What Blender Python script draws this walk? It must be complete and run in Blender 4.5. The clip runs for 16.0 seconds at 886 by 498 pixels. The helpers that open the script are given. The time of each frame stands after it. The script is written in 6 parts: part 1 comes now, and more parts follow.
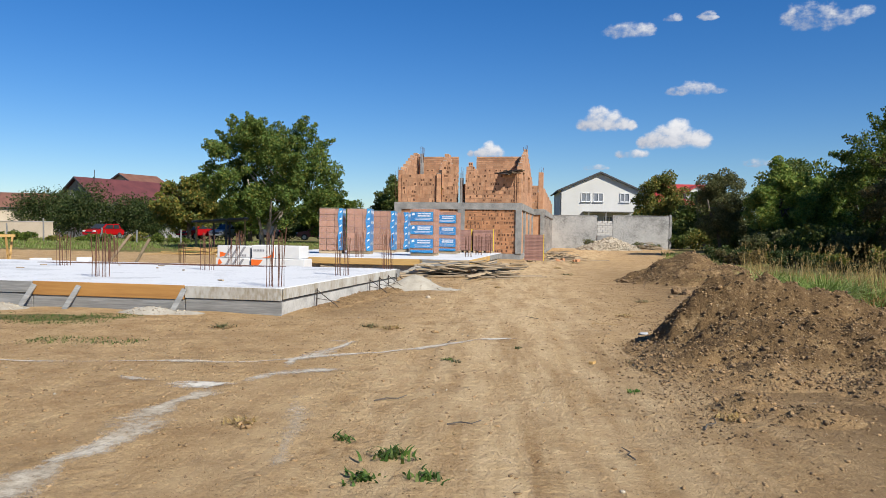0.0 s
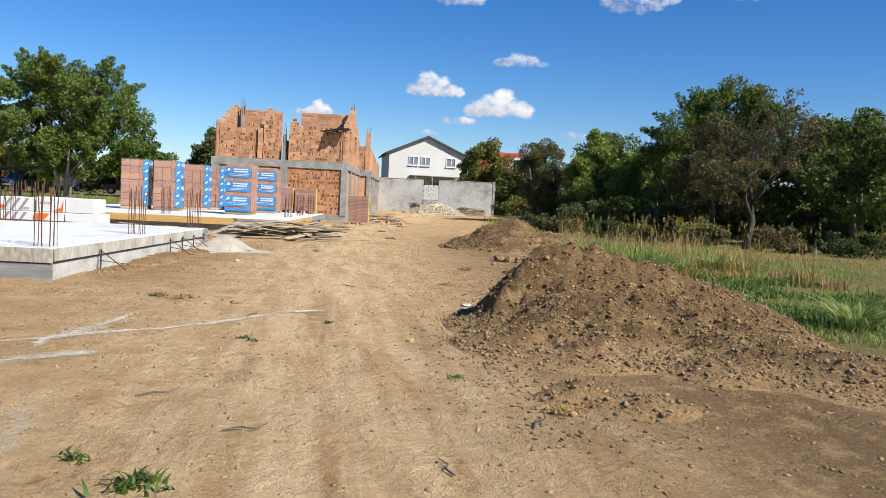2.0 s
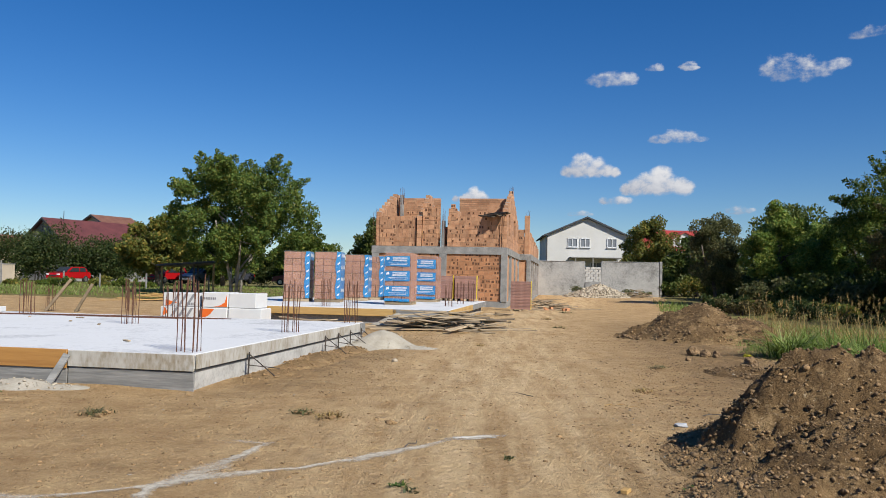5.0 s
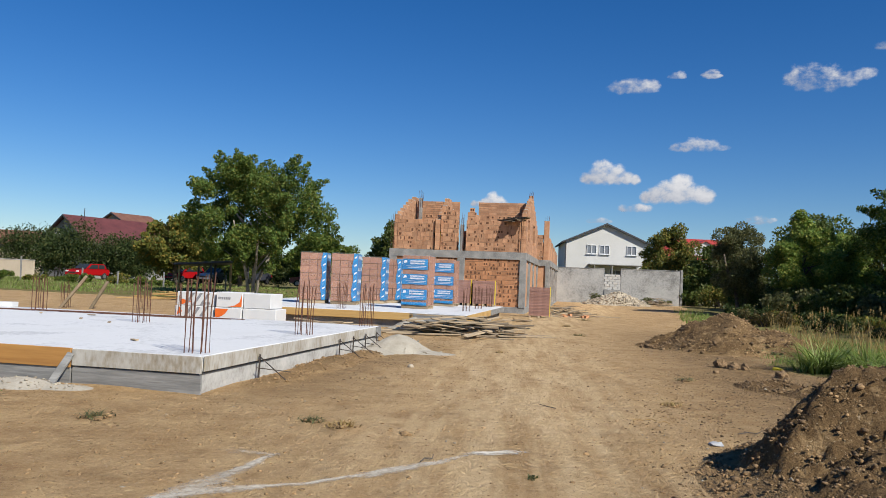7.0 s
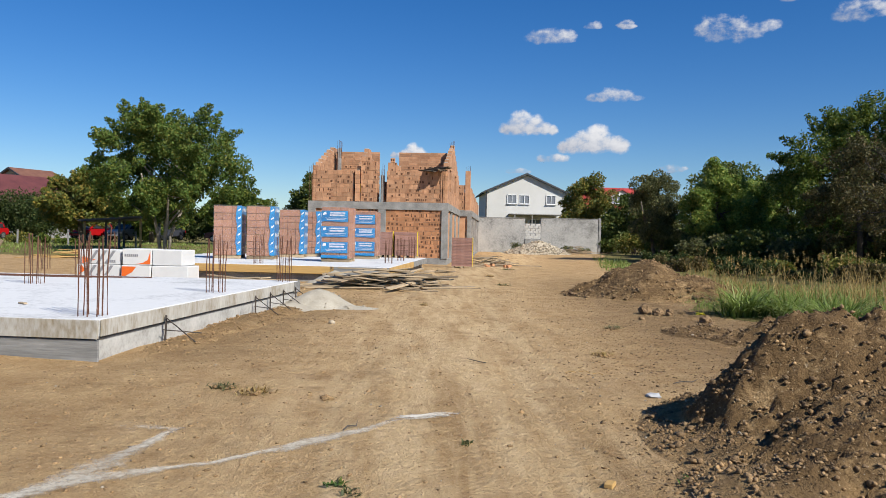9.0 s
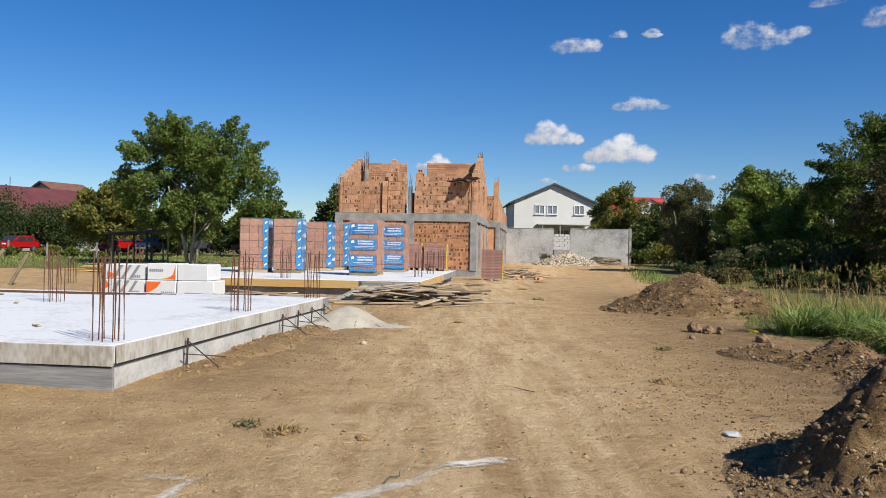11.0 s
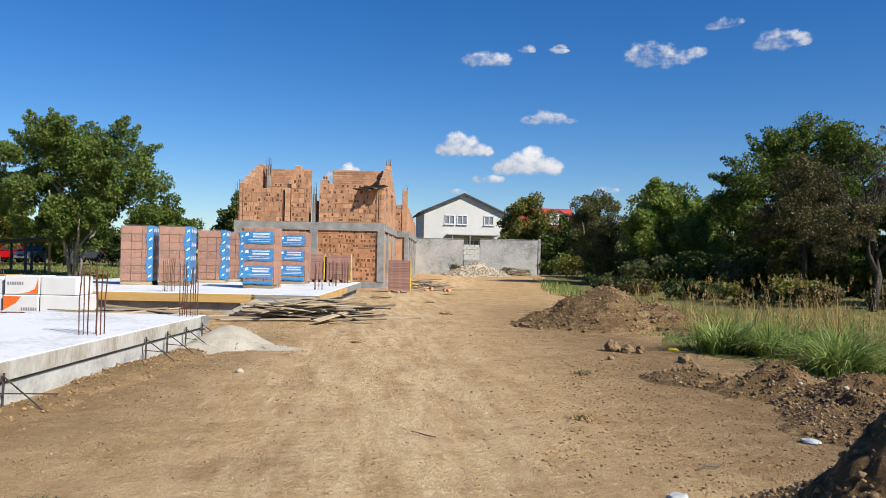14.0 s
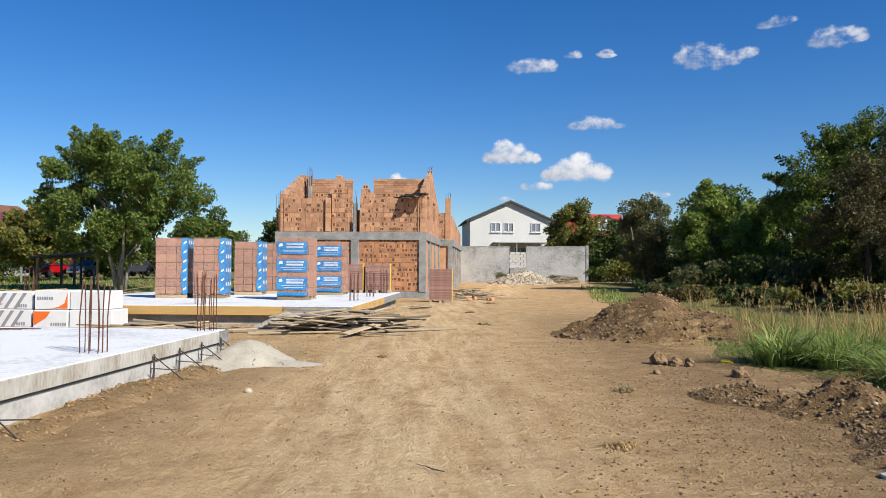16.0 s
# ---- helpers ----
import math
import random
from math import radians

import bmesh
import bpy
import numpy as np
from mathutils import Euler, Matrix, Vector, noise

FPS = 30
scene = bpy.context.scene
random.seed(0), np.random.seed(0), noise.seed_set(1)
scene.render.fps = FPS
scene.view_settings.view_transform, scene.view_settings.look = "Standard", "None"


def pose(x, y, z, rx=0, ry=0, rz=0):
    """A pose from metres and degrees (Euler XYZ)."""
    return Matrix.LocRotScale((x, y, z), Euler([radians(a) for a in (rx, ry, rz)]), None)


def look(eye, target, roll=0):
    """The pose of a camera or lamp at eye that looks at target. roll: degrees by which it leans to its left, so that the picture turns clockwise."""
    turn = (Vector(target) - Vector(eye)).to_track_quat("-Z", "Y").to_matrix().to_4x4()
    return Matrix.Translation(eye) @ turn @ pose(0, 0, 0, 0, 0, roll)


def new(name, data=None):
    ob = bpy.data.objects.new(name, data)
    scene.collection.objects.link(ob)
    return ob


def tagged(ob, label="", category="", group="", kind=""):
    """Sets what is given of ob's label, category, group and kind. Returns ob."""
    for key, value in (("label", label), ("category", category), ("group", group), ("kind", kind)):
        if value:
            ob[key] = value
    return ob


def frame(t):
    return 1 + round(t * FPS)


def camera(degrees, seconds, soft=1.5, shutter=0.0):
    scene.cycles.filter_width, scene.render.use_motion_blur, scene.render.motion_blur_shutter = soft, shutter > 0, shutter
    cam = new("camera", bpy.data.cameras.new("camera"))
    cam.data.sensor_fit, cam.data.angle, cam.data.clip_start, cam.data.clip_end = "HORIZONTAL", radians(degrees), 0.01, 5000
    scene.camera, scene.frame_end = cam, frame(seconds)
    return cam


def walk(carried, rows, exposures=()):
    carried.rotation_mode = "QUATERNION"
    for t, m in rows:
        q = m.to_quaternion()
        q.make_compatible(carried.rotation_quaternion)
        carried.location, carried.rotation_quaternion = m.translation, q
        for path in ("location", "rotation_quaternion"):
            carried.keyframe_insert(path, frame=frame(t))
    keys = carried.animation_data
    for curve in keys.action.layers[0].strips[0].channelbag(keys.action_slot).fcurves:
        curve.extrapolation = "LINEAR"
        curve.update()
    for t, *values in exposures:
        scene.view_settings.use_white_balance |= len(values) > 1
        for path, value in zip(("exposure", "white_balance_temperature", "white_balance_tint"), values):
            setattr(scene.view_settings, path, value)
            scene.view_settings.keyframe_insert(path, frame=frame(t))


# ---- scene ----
cam = camera(59.3, 16.0, 0.5)
PATH = [
    (0, (0.694, -0.249, 1.356), (0.542, 1.745, 1.317), 0.9),
    (0.5, (0.757, 0.031, 1.379), (0.692, 2.03, 1.346), 1.3),
    (1, (0.903, 0.363, 1.394), (0.836, 2.362, 1.358), 1.1),
    (1.5, (0.874, 0.621, 1.356), (0.913, 2.62, 1.317), 2.1),
    (2, (0.861, 0.833, 1.341), (1.154, 2.807, 1.219), 2.9),
    (2.5, (0.867, 1.3, 1.324), (1.043, 3.288, 1.198), 2.7),
    (3, (0.757, 1.558, 1.321), (0.915, 3.548, 1.199), 2.6),
    (3.5, (0.676, 1.75, 1.379), (0.898, 3.734, 1.266), 1.6),
    (4, (0.688, 2.159, 1.422), (0.748, 4.158, 1.401), 0.5),
    (4.2, (0.69, 2.285, 1.423), (0.685, 4.285, 1.453), 0.4),
    (6.3, (0.719, 3.149, 1.414), (0.561, 5.141, 1.505), 1.8),
    (6.5, (0.717, 3.157, 1.41), (0.56, 5.148, 1.5), 2.2),
    (7, (0.64, 3.185, 1.41), (0.48, 5.176, 1.497), 2.4),
    (7.5, (0.525, 3.245, 1.392), (0.392, 5.239, 1.477), 2.3),
    (8, (0.533, 3.344, 1.373), (0.516, 5.343, 1.436), 1.9),
    (8.5, (0.62, 3.598, 1.398), (0.721, 5.595, 1.452), 2.0),
    (9, (0.593, 3.791, 1.389), (0.639, 5.791, 1.359), 1.3),
    (11.3, (0.419, 4.68, 1.452), (0.386, 6.679, 1.449), 1.4),
    (11.5, (0.429, 4.779, 1.447), (0.397, 6.779, 1.437), 2.2),
    (12, (0.468, 5.063, 1.436), (0.435, 7.062, 1.431), 2.7),
    (12.5, (0.568, 5.305, 1.432), (0.515, 7.304, 1.391), 0.4),
    (13, (0.542, 5.506, 1.443), (0.76, 7.493, 1.366), 1.0),
    (13.5, (0.529, 5.693, 1.457), (0.891, 7.66, 1.395), 1.7),
    (14, (0.651, 5.984, 1.48), (0.859, 7.973, 1.506), 1.2),
    (14.5, (0.811, 6.109, 1.508), (1.022, 8.098, 1.557), 1.0),
    (15, (0.822, 6.285, 1.493), (1.031, 8.273, 1.542), 0.7),
    (15.5, (0.832, 6.539, 1.477), (1.035, 8.529, 1.51), 0.3),
    (16, (1.047, 6.81, 1.469), (1.129, 8.808, 1.516), 0.3),
]
walk(cam, [(t, look(eye, target, roll)) for t, eye, target, roll in PATH],
     [(0, 0.51), (1.5, 0.63), (2.0, 0.73), (2.5, 0.60), (3.0, 0.55), (3.5, 0.72), (4.2, 0.44), (6.3, 0.30), (7.5, 0.43), (8.5, 0.66), (9, 0.46), (12.5, 0.46), (13.5, 0.82), (14, 0.58), (16, 0.60)])
CLOUDS = [
    (7.44, 8.54, 5.41, 2.91, 1, 0.0),
    (12.10, 7.41, 6.86, 3.33, 1, 0.7),
    (8.96, 14.60, 5.00, 2.20, 0, 1.4),
    (11.69, 15.20, 1.66, 1.00, 0, 2.1),
    (21.96, 14.63, 7.28, 3.33, 0, 2.8),
    (13.35, 10.51, 5.41, 2.08, 0, 3.5),
    (9.34, 6.10, 3.54, 1.58, 0, 4.2),
    (-1.25, 6.32, 3.33, 1.87, 1, 4.9),
    (6.79, 5.12, 2.91, 1.00, 0, 5.6),
    (17.72, 5.30, 2.91, 1.16, 0, 6.3),
    (25.58, 16.46, 3.12, 1.75, 0, 7.0),
    (29.32, 15.17, 4.78, 2.50, 0, 7.7),
    (14.31, 15.06, 1.66, 0.83, 0, 8.4),
    (23.75, 4.28, 2.50, 1.46, 0, 9.1),
    (14.09, 15.26, 1.66, 0.83, 0, 9.8),
]

# ---- light ----
SUN_DIR = Vector((-0.71, 0.69, -0.80)).normalized()      # the way the light travels
sun = new("sun", bpy.data.lights.new("sun", "SUN"))
sun.data.energy, sun.data.angle, sun.data.color = 5.0, radians(0.6), (1.0, 0.965, 0.88)
sun.rotation_mode = "QUATERNION"
sun.rotation_quaternion = SUN_DIR.to_track_quat("-Z", "Y")
world = bpy.data.worlds.new("sky")
scene.world = world
world.use_nodes = True
wn = world.node_tree.nodes
sky = wn.new("ShaderNodeTexSky")
sky.sky_type, sky.sun_disc = "NISHITA", False
sky.sun_elevation = math.asin(-SUN_DIR.z)
sky.sun_rotation = math.atan2(-SUN_DIR.x, -SUN_DIR.y)
sky.altitude, sky.air_density, sky.dust_density, sky.ozone_density = 300, 1.0, 0.2, 6.0
deep = wn.new("ShaderNodeHueSaturation")
deep.inputs["Saturation"].default_value = 1.27
deep.inputs["Hue"].default_value = 0.5085
world.node_tree.links.new(sky.outputs[0], deep.inputs["Color"])
world.node_tree.links.new(deep.outputs[0], wn["Background"].inputs[0])
wn["Background"].inputs[1].default_value = 0.076

# ---- materials ----


def links_of(m):
    return m.node_tree.nodes, m.node_tree.links


def material(name, a, b, rough=0.85, scale=3.0, fine=40.0, bump=0.3, metal=0.0, per="", spread=0.0, third=None, depth=0.02, grain=None):
    """A surface that wanders between two colours at two scales, with relief; per: 'object' or 'island' adds a shift in value for each piece."""
    m = bpy.data.materials.new(name)
    m.use_nodes = True
    n, l = links_of(m)
    p = n["Principled BSDF"]
    p.inputs["Roughness"].default_value, p.inputs["Metallic"].default_value = rough, metal
    co = n.new("ShaderNodeTexCoord")
    big, small = n.new("ShaderNodeTexNoise"), n.new("ShaderNodeTexNoise")
    vec = co.outputs["Object"]
    if grain:
        mp = n.new("ShaderNodeMapping")
        mp.inputs["Scale"].default_value = grain
        l.new(vec, mp.inputs["Vector"])
        vec = mp.outputs[0]
    for t, s, d in ((big, scale, 5), (small, fine, 4)):
        t.inputs["Scale"].default_value, t.inputs["Detail"].default_value = s, d
        t.inputs["Roughness"].default_value = 0.62
        l.new(vec, t.inputs["Vector"])
    add = n.new("ShaderNodeMath")
    add.operation = "MULTIPLY_ADD"
    l.new(small.outputs["Fac"], add.inputs[0])
    add.inputs[1].default_value = 0.6
    l.new(big.outputs["Fac"], add.inputs[2])
    ramp = n.new("ShaderNodeValToRGB")
    e = ramp.color_ramp.elements
    e[0].position, e[0].color = 0.58, (*a, 1)
    e[1].position, e[1].color = 1.02, (*b, 1)
    if third:
        x = e.new(0.8)
        x.color = (*third, 1)
    l.new(add.outputs[0], ramp.inputs[0])
    out = ramp.outputs[0]
    if per:
        hsv = n.new("ShaderNodeHueSaturation")
        if per == "object":
            rnd = n.new("ShaderNodeObjectInfo").outputs["Random"]
        else:
            rnd = n.new("ShaderNodeNewGeometry").outputs["Random Per Island"]
        rng = n.new("ShaderNodeMapRange")
        rng.inputs["To Min"].default_value, rng.inputs["To Max"].default_value = 1 - spread, 1 + spread
        l.new(rnd, rng.inputs["Value"])
        l.new(rng.outputs[0], hsv.inputs["Value"])
        l.new(out, hsv.inputs["Color"])
        out = hsv.outputs[0]
    l.new(out, p.inputs["Base Color"])
    if bump:
        bp = n.new("ShaderNodeBump")
        bp.inputs["Strength"].default_value, bp.inputs["Distance"].default_value = bump, depth
        l.new(add.outputs[0], bp.inputs["Height"])
        l.new(bp.outputs[0], p.inputs["Normal"])
    return m


def leaf_material(name, a, b, c):
    m = bpy.data.materials.new(name)
    m.use_nodes = True
    n, l = links_of(m)
    p = n["Principled BSDF"]
    p.inputs["Roughness"].default_value = 0.55
    p.inputs["Specular IOR Level"].default_value = 0.22
    geo = n.new("ShaderNodeNewGeometry")
    ramp = n.new("ShaderNodeValToRGB")
    e = ramp.color_ramp.elements
    e[0].color, e[1].color = (*a, 1), (*c, 1)
    e.new(0.7).color = (*b, 1)
    l.new(geo.outputs["Random Per Island"], ramp.inputs[0])
    l.new(ramp.outputs[0], p.inputs["Base Color"])
    tr = n.new("ShaderNodeBsdfTranslucent")
    l.new(ramp.outputs[0], tr.inputs["Color"])
    mix = n.new("ShaderNodeMixShader")
    mix.inputs[0].default_value = 0.35
    l.new(p.outputs[0], mix.inputs[1])
    l.new(tr.outputs[0], mix.inputs[2])
    l.new(mix.outputs[0], n["Material Output"].inputs["Surface"])
    return m


def plain(name, c, rough=0.5, metal=0.0, alpha=1.0, trans=0.0):
    m = bpy.data.materials.new(name)
    m.use_nodes = True
    p = m.node_tree.nodes["Principled BSDF"]
    p.inputs["Base Color"].default_value = (*c, 1)
    p.inputs["Roughness"].default_value, p.inputs["Metallic"].default_value = rough, metal
    p.inputs["Alpha"].default_value = alpha
    p.inputs["Transmission Weight"].default_value = trans
    return m


def ground_material():
    """Trodden earth, with a mask for turf and one for wheel tracks."""
    m = bpy.data.materials.new("earth_ground")
    m.use_nodes = True
    n, l = links_of(m)
    p = n["Principled BSDF"]
    p.inputs["Roughness"].default_value = 0.95
    p.inputs["Specular IOR Level"].default_value = 0.15
    co = n.new("ShaderNodeTexCoord")

    def noise_node(s, d=5, r=0.6, vec=None):
        t = n.new("ShaderNodeTexNoise")
        t.inputs["Scale"].default_value, t.inputs["Detail"].default_value, t.inputs["Roughness"].default_value = s, d, r
        l.new(vec or co.outputs["Object"], t.inputs["Vector"])
        return t.outputs["Fac"]

    def ramp_node(fac, *stops):
        r = n.new("ShaderNodeValToRGB")
        e = r.color_ramp.elements
        for i, (pos, c) in enumerate(stops):
            x = e[i] if i < 2 else e.new(pos)
            x.position, x.color = pos, (*c, 1) if len(c) == 3 else c
        l.new(fac, r.inputs[0])
        return r.outputs[0]

    def mix_node(fac, a, b, kind="MIX"):
        x = n.new("ShaderNodeMix")
        x.data_type, x.blend_type = "RGBA", kind
        l.new(fac, x.inputs[0])
        l.new(a, x.inputs[6])
        l.new(b, x.inputs[7])
        return x.outputs[2]

    earth = ramp_node(noise_node(0.45, 6, 0.65), (0.3, (0.393, 0.250, 0.114)), (0.7, (0.536, 0.359, 0.182)))
    crumbs = ramp_node(noise_node(30.0, 9, 0.85), (0.37, (0.251, 0.149, 0.063)), (0.68, (0.611, 0.419, 0.220)))
    x = n.new("ShaderNodeMix")
    x.data_type = "RGBA"
    x.inputs[0].default_value = 0.55
    l.new(earth, x.inputs[6])
    l.new(crumbs, x.inputs[7])
    base = x.outputs[2]
    # middling patches, scuffed paler and darker
    x = n.new("ShaderNodeMix")
    x.data_type, x.blend_type = "RGBA", "SOFT_LIGHT"
    x.inputs[0].default_value = 0.75
    l.new(base, x.inputs[6])
    l.new(ramp_node(noise_node(1.7, 9, 0.78), (0.36, (0.25, 0.25, 0.25)), (0.64, (0.78, 0.78, 0.78))), x.inputs[7])
    base = x.outputs[2]
    # pale dust along the wheel tracks
    att = n.new("ShaderNodeAttribute")
    att.attribute_name = "track"
    stretch = n.new("ShaderNodeMapping")
    stretch.inputs["Scale"].default_value = (1.0, 0.12, 1.0)
    l.new(co.outputs["Object"], stretch.inputs["Vector"])
    streak = ramp_node(noise_node(3.0, 7, 0.7, stretch.outputs[0]), (0.4, (0, 0, 0)), (0.62, (1, 1, 1)))
    mul = n.new("ShaderNodeMath")
    mul.operation = "MULTIPLY"
    l.new(att.outputs["Fac"], mul.inputs[0])
    l.new(streak, mul.inputs[1])
    dust = ramp_node(noise_node(6.0), (0.3, (0.536, 0.374, 0.197)), (0.7, (0.661, 0.483, 0.278)))
    base = mix_node(mul.outputs[0], base, dust)
    # darker damp crumbs in patches
    clod = ramp_node(noise_node(2.1, 8, 0.72), (0.55, (0, 0, 0)), (0.72, (0.55, 0.55, 0.55)))
    dark = ramp_node(noise_node(38.0, 8, 0.8), (0.3, (0.084, 0.048, 0.021)), (0.7, (0.214, 0.136, 0.064)))
    base = mix_node(clod, base, dark)
    la = n.new("ShaderNodeAttribute")
    la.attribute_name = "loose"
    lm = n.new("ShaderNodeMath")
    lm.operation = "MULTIPLY"
    l.new(la.outputs["Fac"], lm.inputs[0])
    l.new(ramp_node(noise_node(3.2, 8, 0.75), (0.26, (0, 0, 0)), (0.50, (0.95, 0.95, 0.95))), lm.inputs[1])
    base = mix_node(lm.outputs[0], base, dark)
    # single dark grains and pale chips
    base = mix_node(ramp_node(noise_node(55.0, 3, 0.6), (0.60, (0, 0, 0)), (0.70, (0.7, 0.7, 0.7))), base, dark)
    chip = ramp_node(noise_node(3.0), (0.3, (0.524, 0.403, 0.25)), (0.7, (0.659, 0.531, 0.352)))
    base = mix_node(ramp_node(noise_node(47.0, 2, 0.5), (0.66, (0, 0, 0)), (0.73, (0.55, 0.55, 0.55))), base, chip)
    # turf
    ga = n.new("ShaderNodeAttribute")
    ga.attribute_name = "turf"
    sub = n.new("ShaderNodeMath")
    sub.operation = "MULTIPLY_ADD"
    l.new(noise_node(1.3, 6, 0.7), sub.inputs[0])
    sub.inputs[1].default_value = 1.1
    l.new(ga.outputs["Fac"], sub.inputs[2])
    gm = ramp_node(sub.outputs[0], (0.95, (0, 0, 0)), (1.25, (1, 1, 1)))
    turf = ramp_node(noise_node(7.0, 7, 0.75), (0.3, (0.076, 0.085, 0.022)), (0.8, (0.304, 0.225, 0.103)), (0.52, (0.161, 0.137, 0.047)))
    base = mix_node(gm, base, turf)
    l.new(base, p.inputs["Base Color"])
    bsum = n.new("ShaderNodeMath")
    bsum.operation = "MULTIPLY_ADD"
    l.new(noise_node(70.0, 5, 0.7), bsum.inputs[0])
    bsum.inputs[1].default_value = 0.35
    l.new(noise_node(9.0, 7, 0.65), bsum.inputs[2])
    # tyre lugs pressed into the soft side of the way
    wave = n.new("ShaderNodeTexWave")
    wave.bands_direction = "Y"
    for key, val in (("Scale", 2.2), ("Distortion", 3.0), ("Detail", 3.0), ("Detail Scale", 1.5)):
        wave.inputs[key].default_value = val
    l.new(co.outputs["Object"], wave.inputs["Vector"])
    ta = n.new("ShaderNodeAttribute")
    ta.attribute_name = "tread"
    tm = n.new("ShaderNodeMath")
    tm.operation = "MULTIPLY"
    l.new(wave.outputs["Fac"], tm.inputs[0])
    l.new(ta.outputs["Fac"], tm.inputs[1])
    both = n.new("ShaderNodeMath")
    both.operation = "MULTIPLY_ADD"
    l.new(tm.outputs[0], both.inputs[0])
    both.inputs[1].default_value = 0.11
    l.new(bsum.outputs[0], both.inputs[2])
    bp = n.new("ShaderNodeBump")
    bp.inputs["Strength"].default_value, bp.inputs["Distance"].default_value = 1.0, 0.07
    l.new(both.outputs[0], bp.inputs["Height"])
    l.new(bp.outputs[0], p.inputs["Normal"])
    return m


def card_cloud_material():
    """Glowing cloud vapour: dense in the middle, torn to nothing at the rim; sun and shade are painted in."""
    m = bpy.data.materials.new("glowing_cloud")
    m.use_nodes = True
    n, l = links_of(m)
    n.remove(n["Principled BSDF"])
    co = n.new("ShaderNodeTexCoord")
    info = n.new("ShaderNodeObjectInfo")
    off = n.new("ShaderNodeVectorMath")
    off.operation = "MULTIPLY_ADD"
    l.new(info.outputs["Random"], off.inputs[0])
    off.inputs[1].default_value = (37, 11, 5)
    l.new(co.outputs["UV"], off.inputs[2])
    t = n.new("ShaderNodeTexNoise")
    t.inputs["Scale"].default_value, t.inputs["Detail"].default_value, t.inputs["Roughness"].default_value = 1.5, 9, 0.58
    l.new(off.outputs[0], t.inputs["Vector"])
    dens = n.new("ShaderNodeAttribute")
    dens.attribute_name = "body"
    s = n.new("ShaderNodeMath")
    s.operation = "MULTIPLY_ADD"
    l.new(t.outputs["Fac"], s.inputs[0])
    s.inputs[1].default_value = 1.9
    l.new(dens.outputs["Fac"], s.inputs[2])
    r = n.new("ShaderNodeMapRange")
    r.interpolation_type = "SMOOTHSTEP"
    r.inputs["From Min"].default_value, r.inputs["From Max"].default_value = 0.85, 1.75
    l.new(s.outputs[0], r.inputs["Value"])
    # paler upwards and to the right: sunlight put into the glow's colour
    lift = n.new("ShaderNodeAttribute")
    lift.attribute_name = "lift"
    mm = n.new("ShaderNodeMath")
    mm.operation = "MULTIPLY_ADD"
    l.new(t.outputs["Fac"], mm.inputs[0])
    mm.inputs[1].default_value = 0.8
    l.new(lift.outputs["Fac"], mm.inputs[2])
    shade = n.new("ShaderNodeValToRGB")
    e = shade.color_ramp.elements
    e[0].position, e[0].color = 0.45, (0.31, 0.335, 0.40, 1)
    e[1].position, e[1].color = 1.0, (0.60, 0.605, 0.625, 1)
    l.new(mm.outputs[0], shade.inputs[0])
    em, tr, mix = n.new("ShaderNodeEmission"), n.new("ShaderNodeBsdfTransparent"), n.new("ShaderNodeMixShader")
    l.new(shade.outputs[0], em.inputs[0])
    l.new(r.outputs[0], mix.inputs[0])
    l.new(tr.outputs[0], mix.inputs[1])
    l.new(em.outputs[0], mix.inputs[2])
    l.new(mix.outputs[0], n["Material Output"].inputs["Surface"])
    return m


def powder_material(name, a, b, lo, hi):
    """Powder strewn on the ground, broken up into grains towards its rim."""
    m = material(name, a, b, 0.95, 5, 60, 0.3)
    n, l = links_of(m)
    co = n.new("ShaderNodeTexCoord")
    t = n.new("ShaderNodeTexNoise")
    t.inputs["Scale"].default_value, t.inputs["Detail"].default_value, t.inputs["Roughness"].default_value = 14, 7, 0.75
    l.new(co.outputs["Object"], t.inputs["Vector"])
    at = n.new("ShaderNodeAttribute")
    at.attribute_name = "body"
    s = n.new("ShaderNodeMath")
    s.operation = "MULTIPLY_ADD"
    l.new(at.outputs["Fac"], s.inputs[0])
    s.inputs[1].default_value = 0.55
    l.new(t.outputs["Fac"], s.inputs[2])
    r = n.new("ShaderNodeMapRange")
    r.inputs["From Min"].default_value, r.inputs["From Max"].default_value = lo, hi
    l.new(s.outputs[0], r.inputs["Value"])
    l.new(r.outputs[0], n["Principled BSDF"].inputs["Alpha"])
    return m


GROUND = ground_material()
CLOD = material("earth_clod", (0.145, 0.087, 0.039), (0.359, 0.229, 0.110), 0.95, 8, 60, 0.6, per="island", spread=0.3)
CLOD_DAMP = material("damp_clod", (0.095, 0.057, 0.026), (0.259, 0.166, 0.084), 0.95, 8, 60, 0.8, per="island", spread=0.3)
PEBBLE = material("pebble", (0.188, 0.149, 0.099), (0.336, 0.284, 0.212), 0.8, 10, 80, 0.3, per="island", spread=0.4)
SCREE = material("pale_rubble", (0.272, 0.224, 0.162), (0.440, 0.380, 0.289), 0.9, 6, 60, 0.4, per="island", spread=0.25)
SAND = material("pale_sand", (0.3, 0.265, 0.204), (0.435, 0.391, 0.317), 0.95, 2.5, 40, 0.6, depth=0.03)
SLABTOP = material("white_screed", (0.40, 0.402, 0.405), (0.575, 0.575, 0.57), 0.85, 0.7, 12, 0.15, third=(0.616, 0.616, 0.616))
CONCRETE = material("raw_concrete", (0.134, 0.134, 0.13), (0.3, 0.292, 0.276), 0.9, 1.6, 24, 0.5, third=(0.221, 0.217, 0.205))
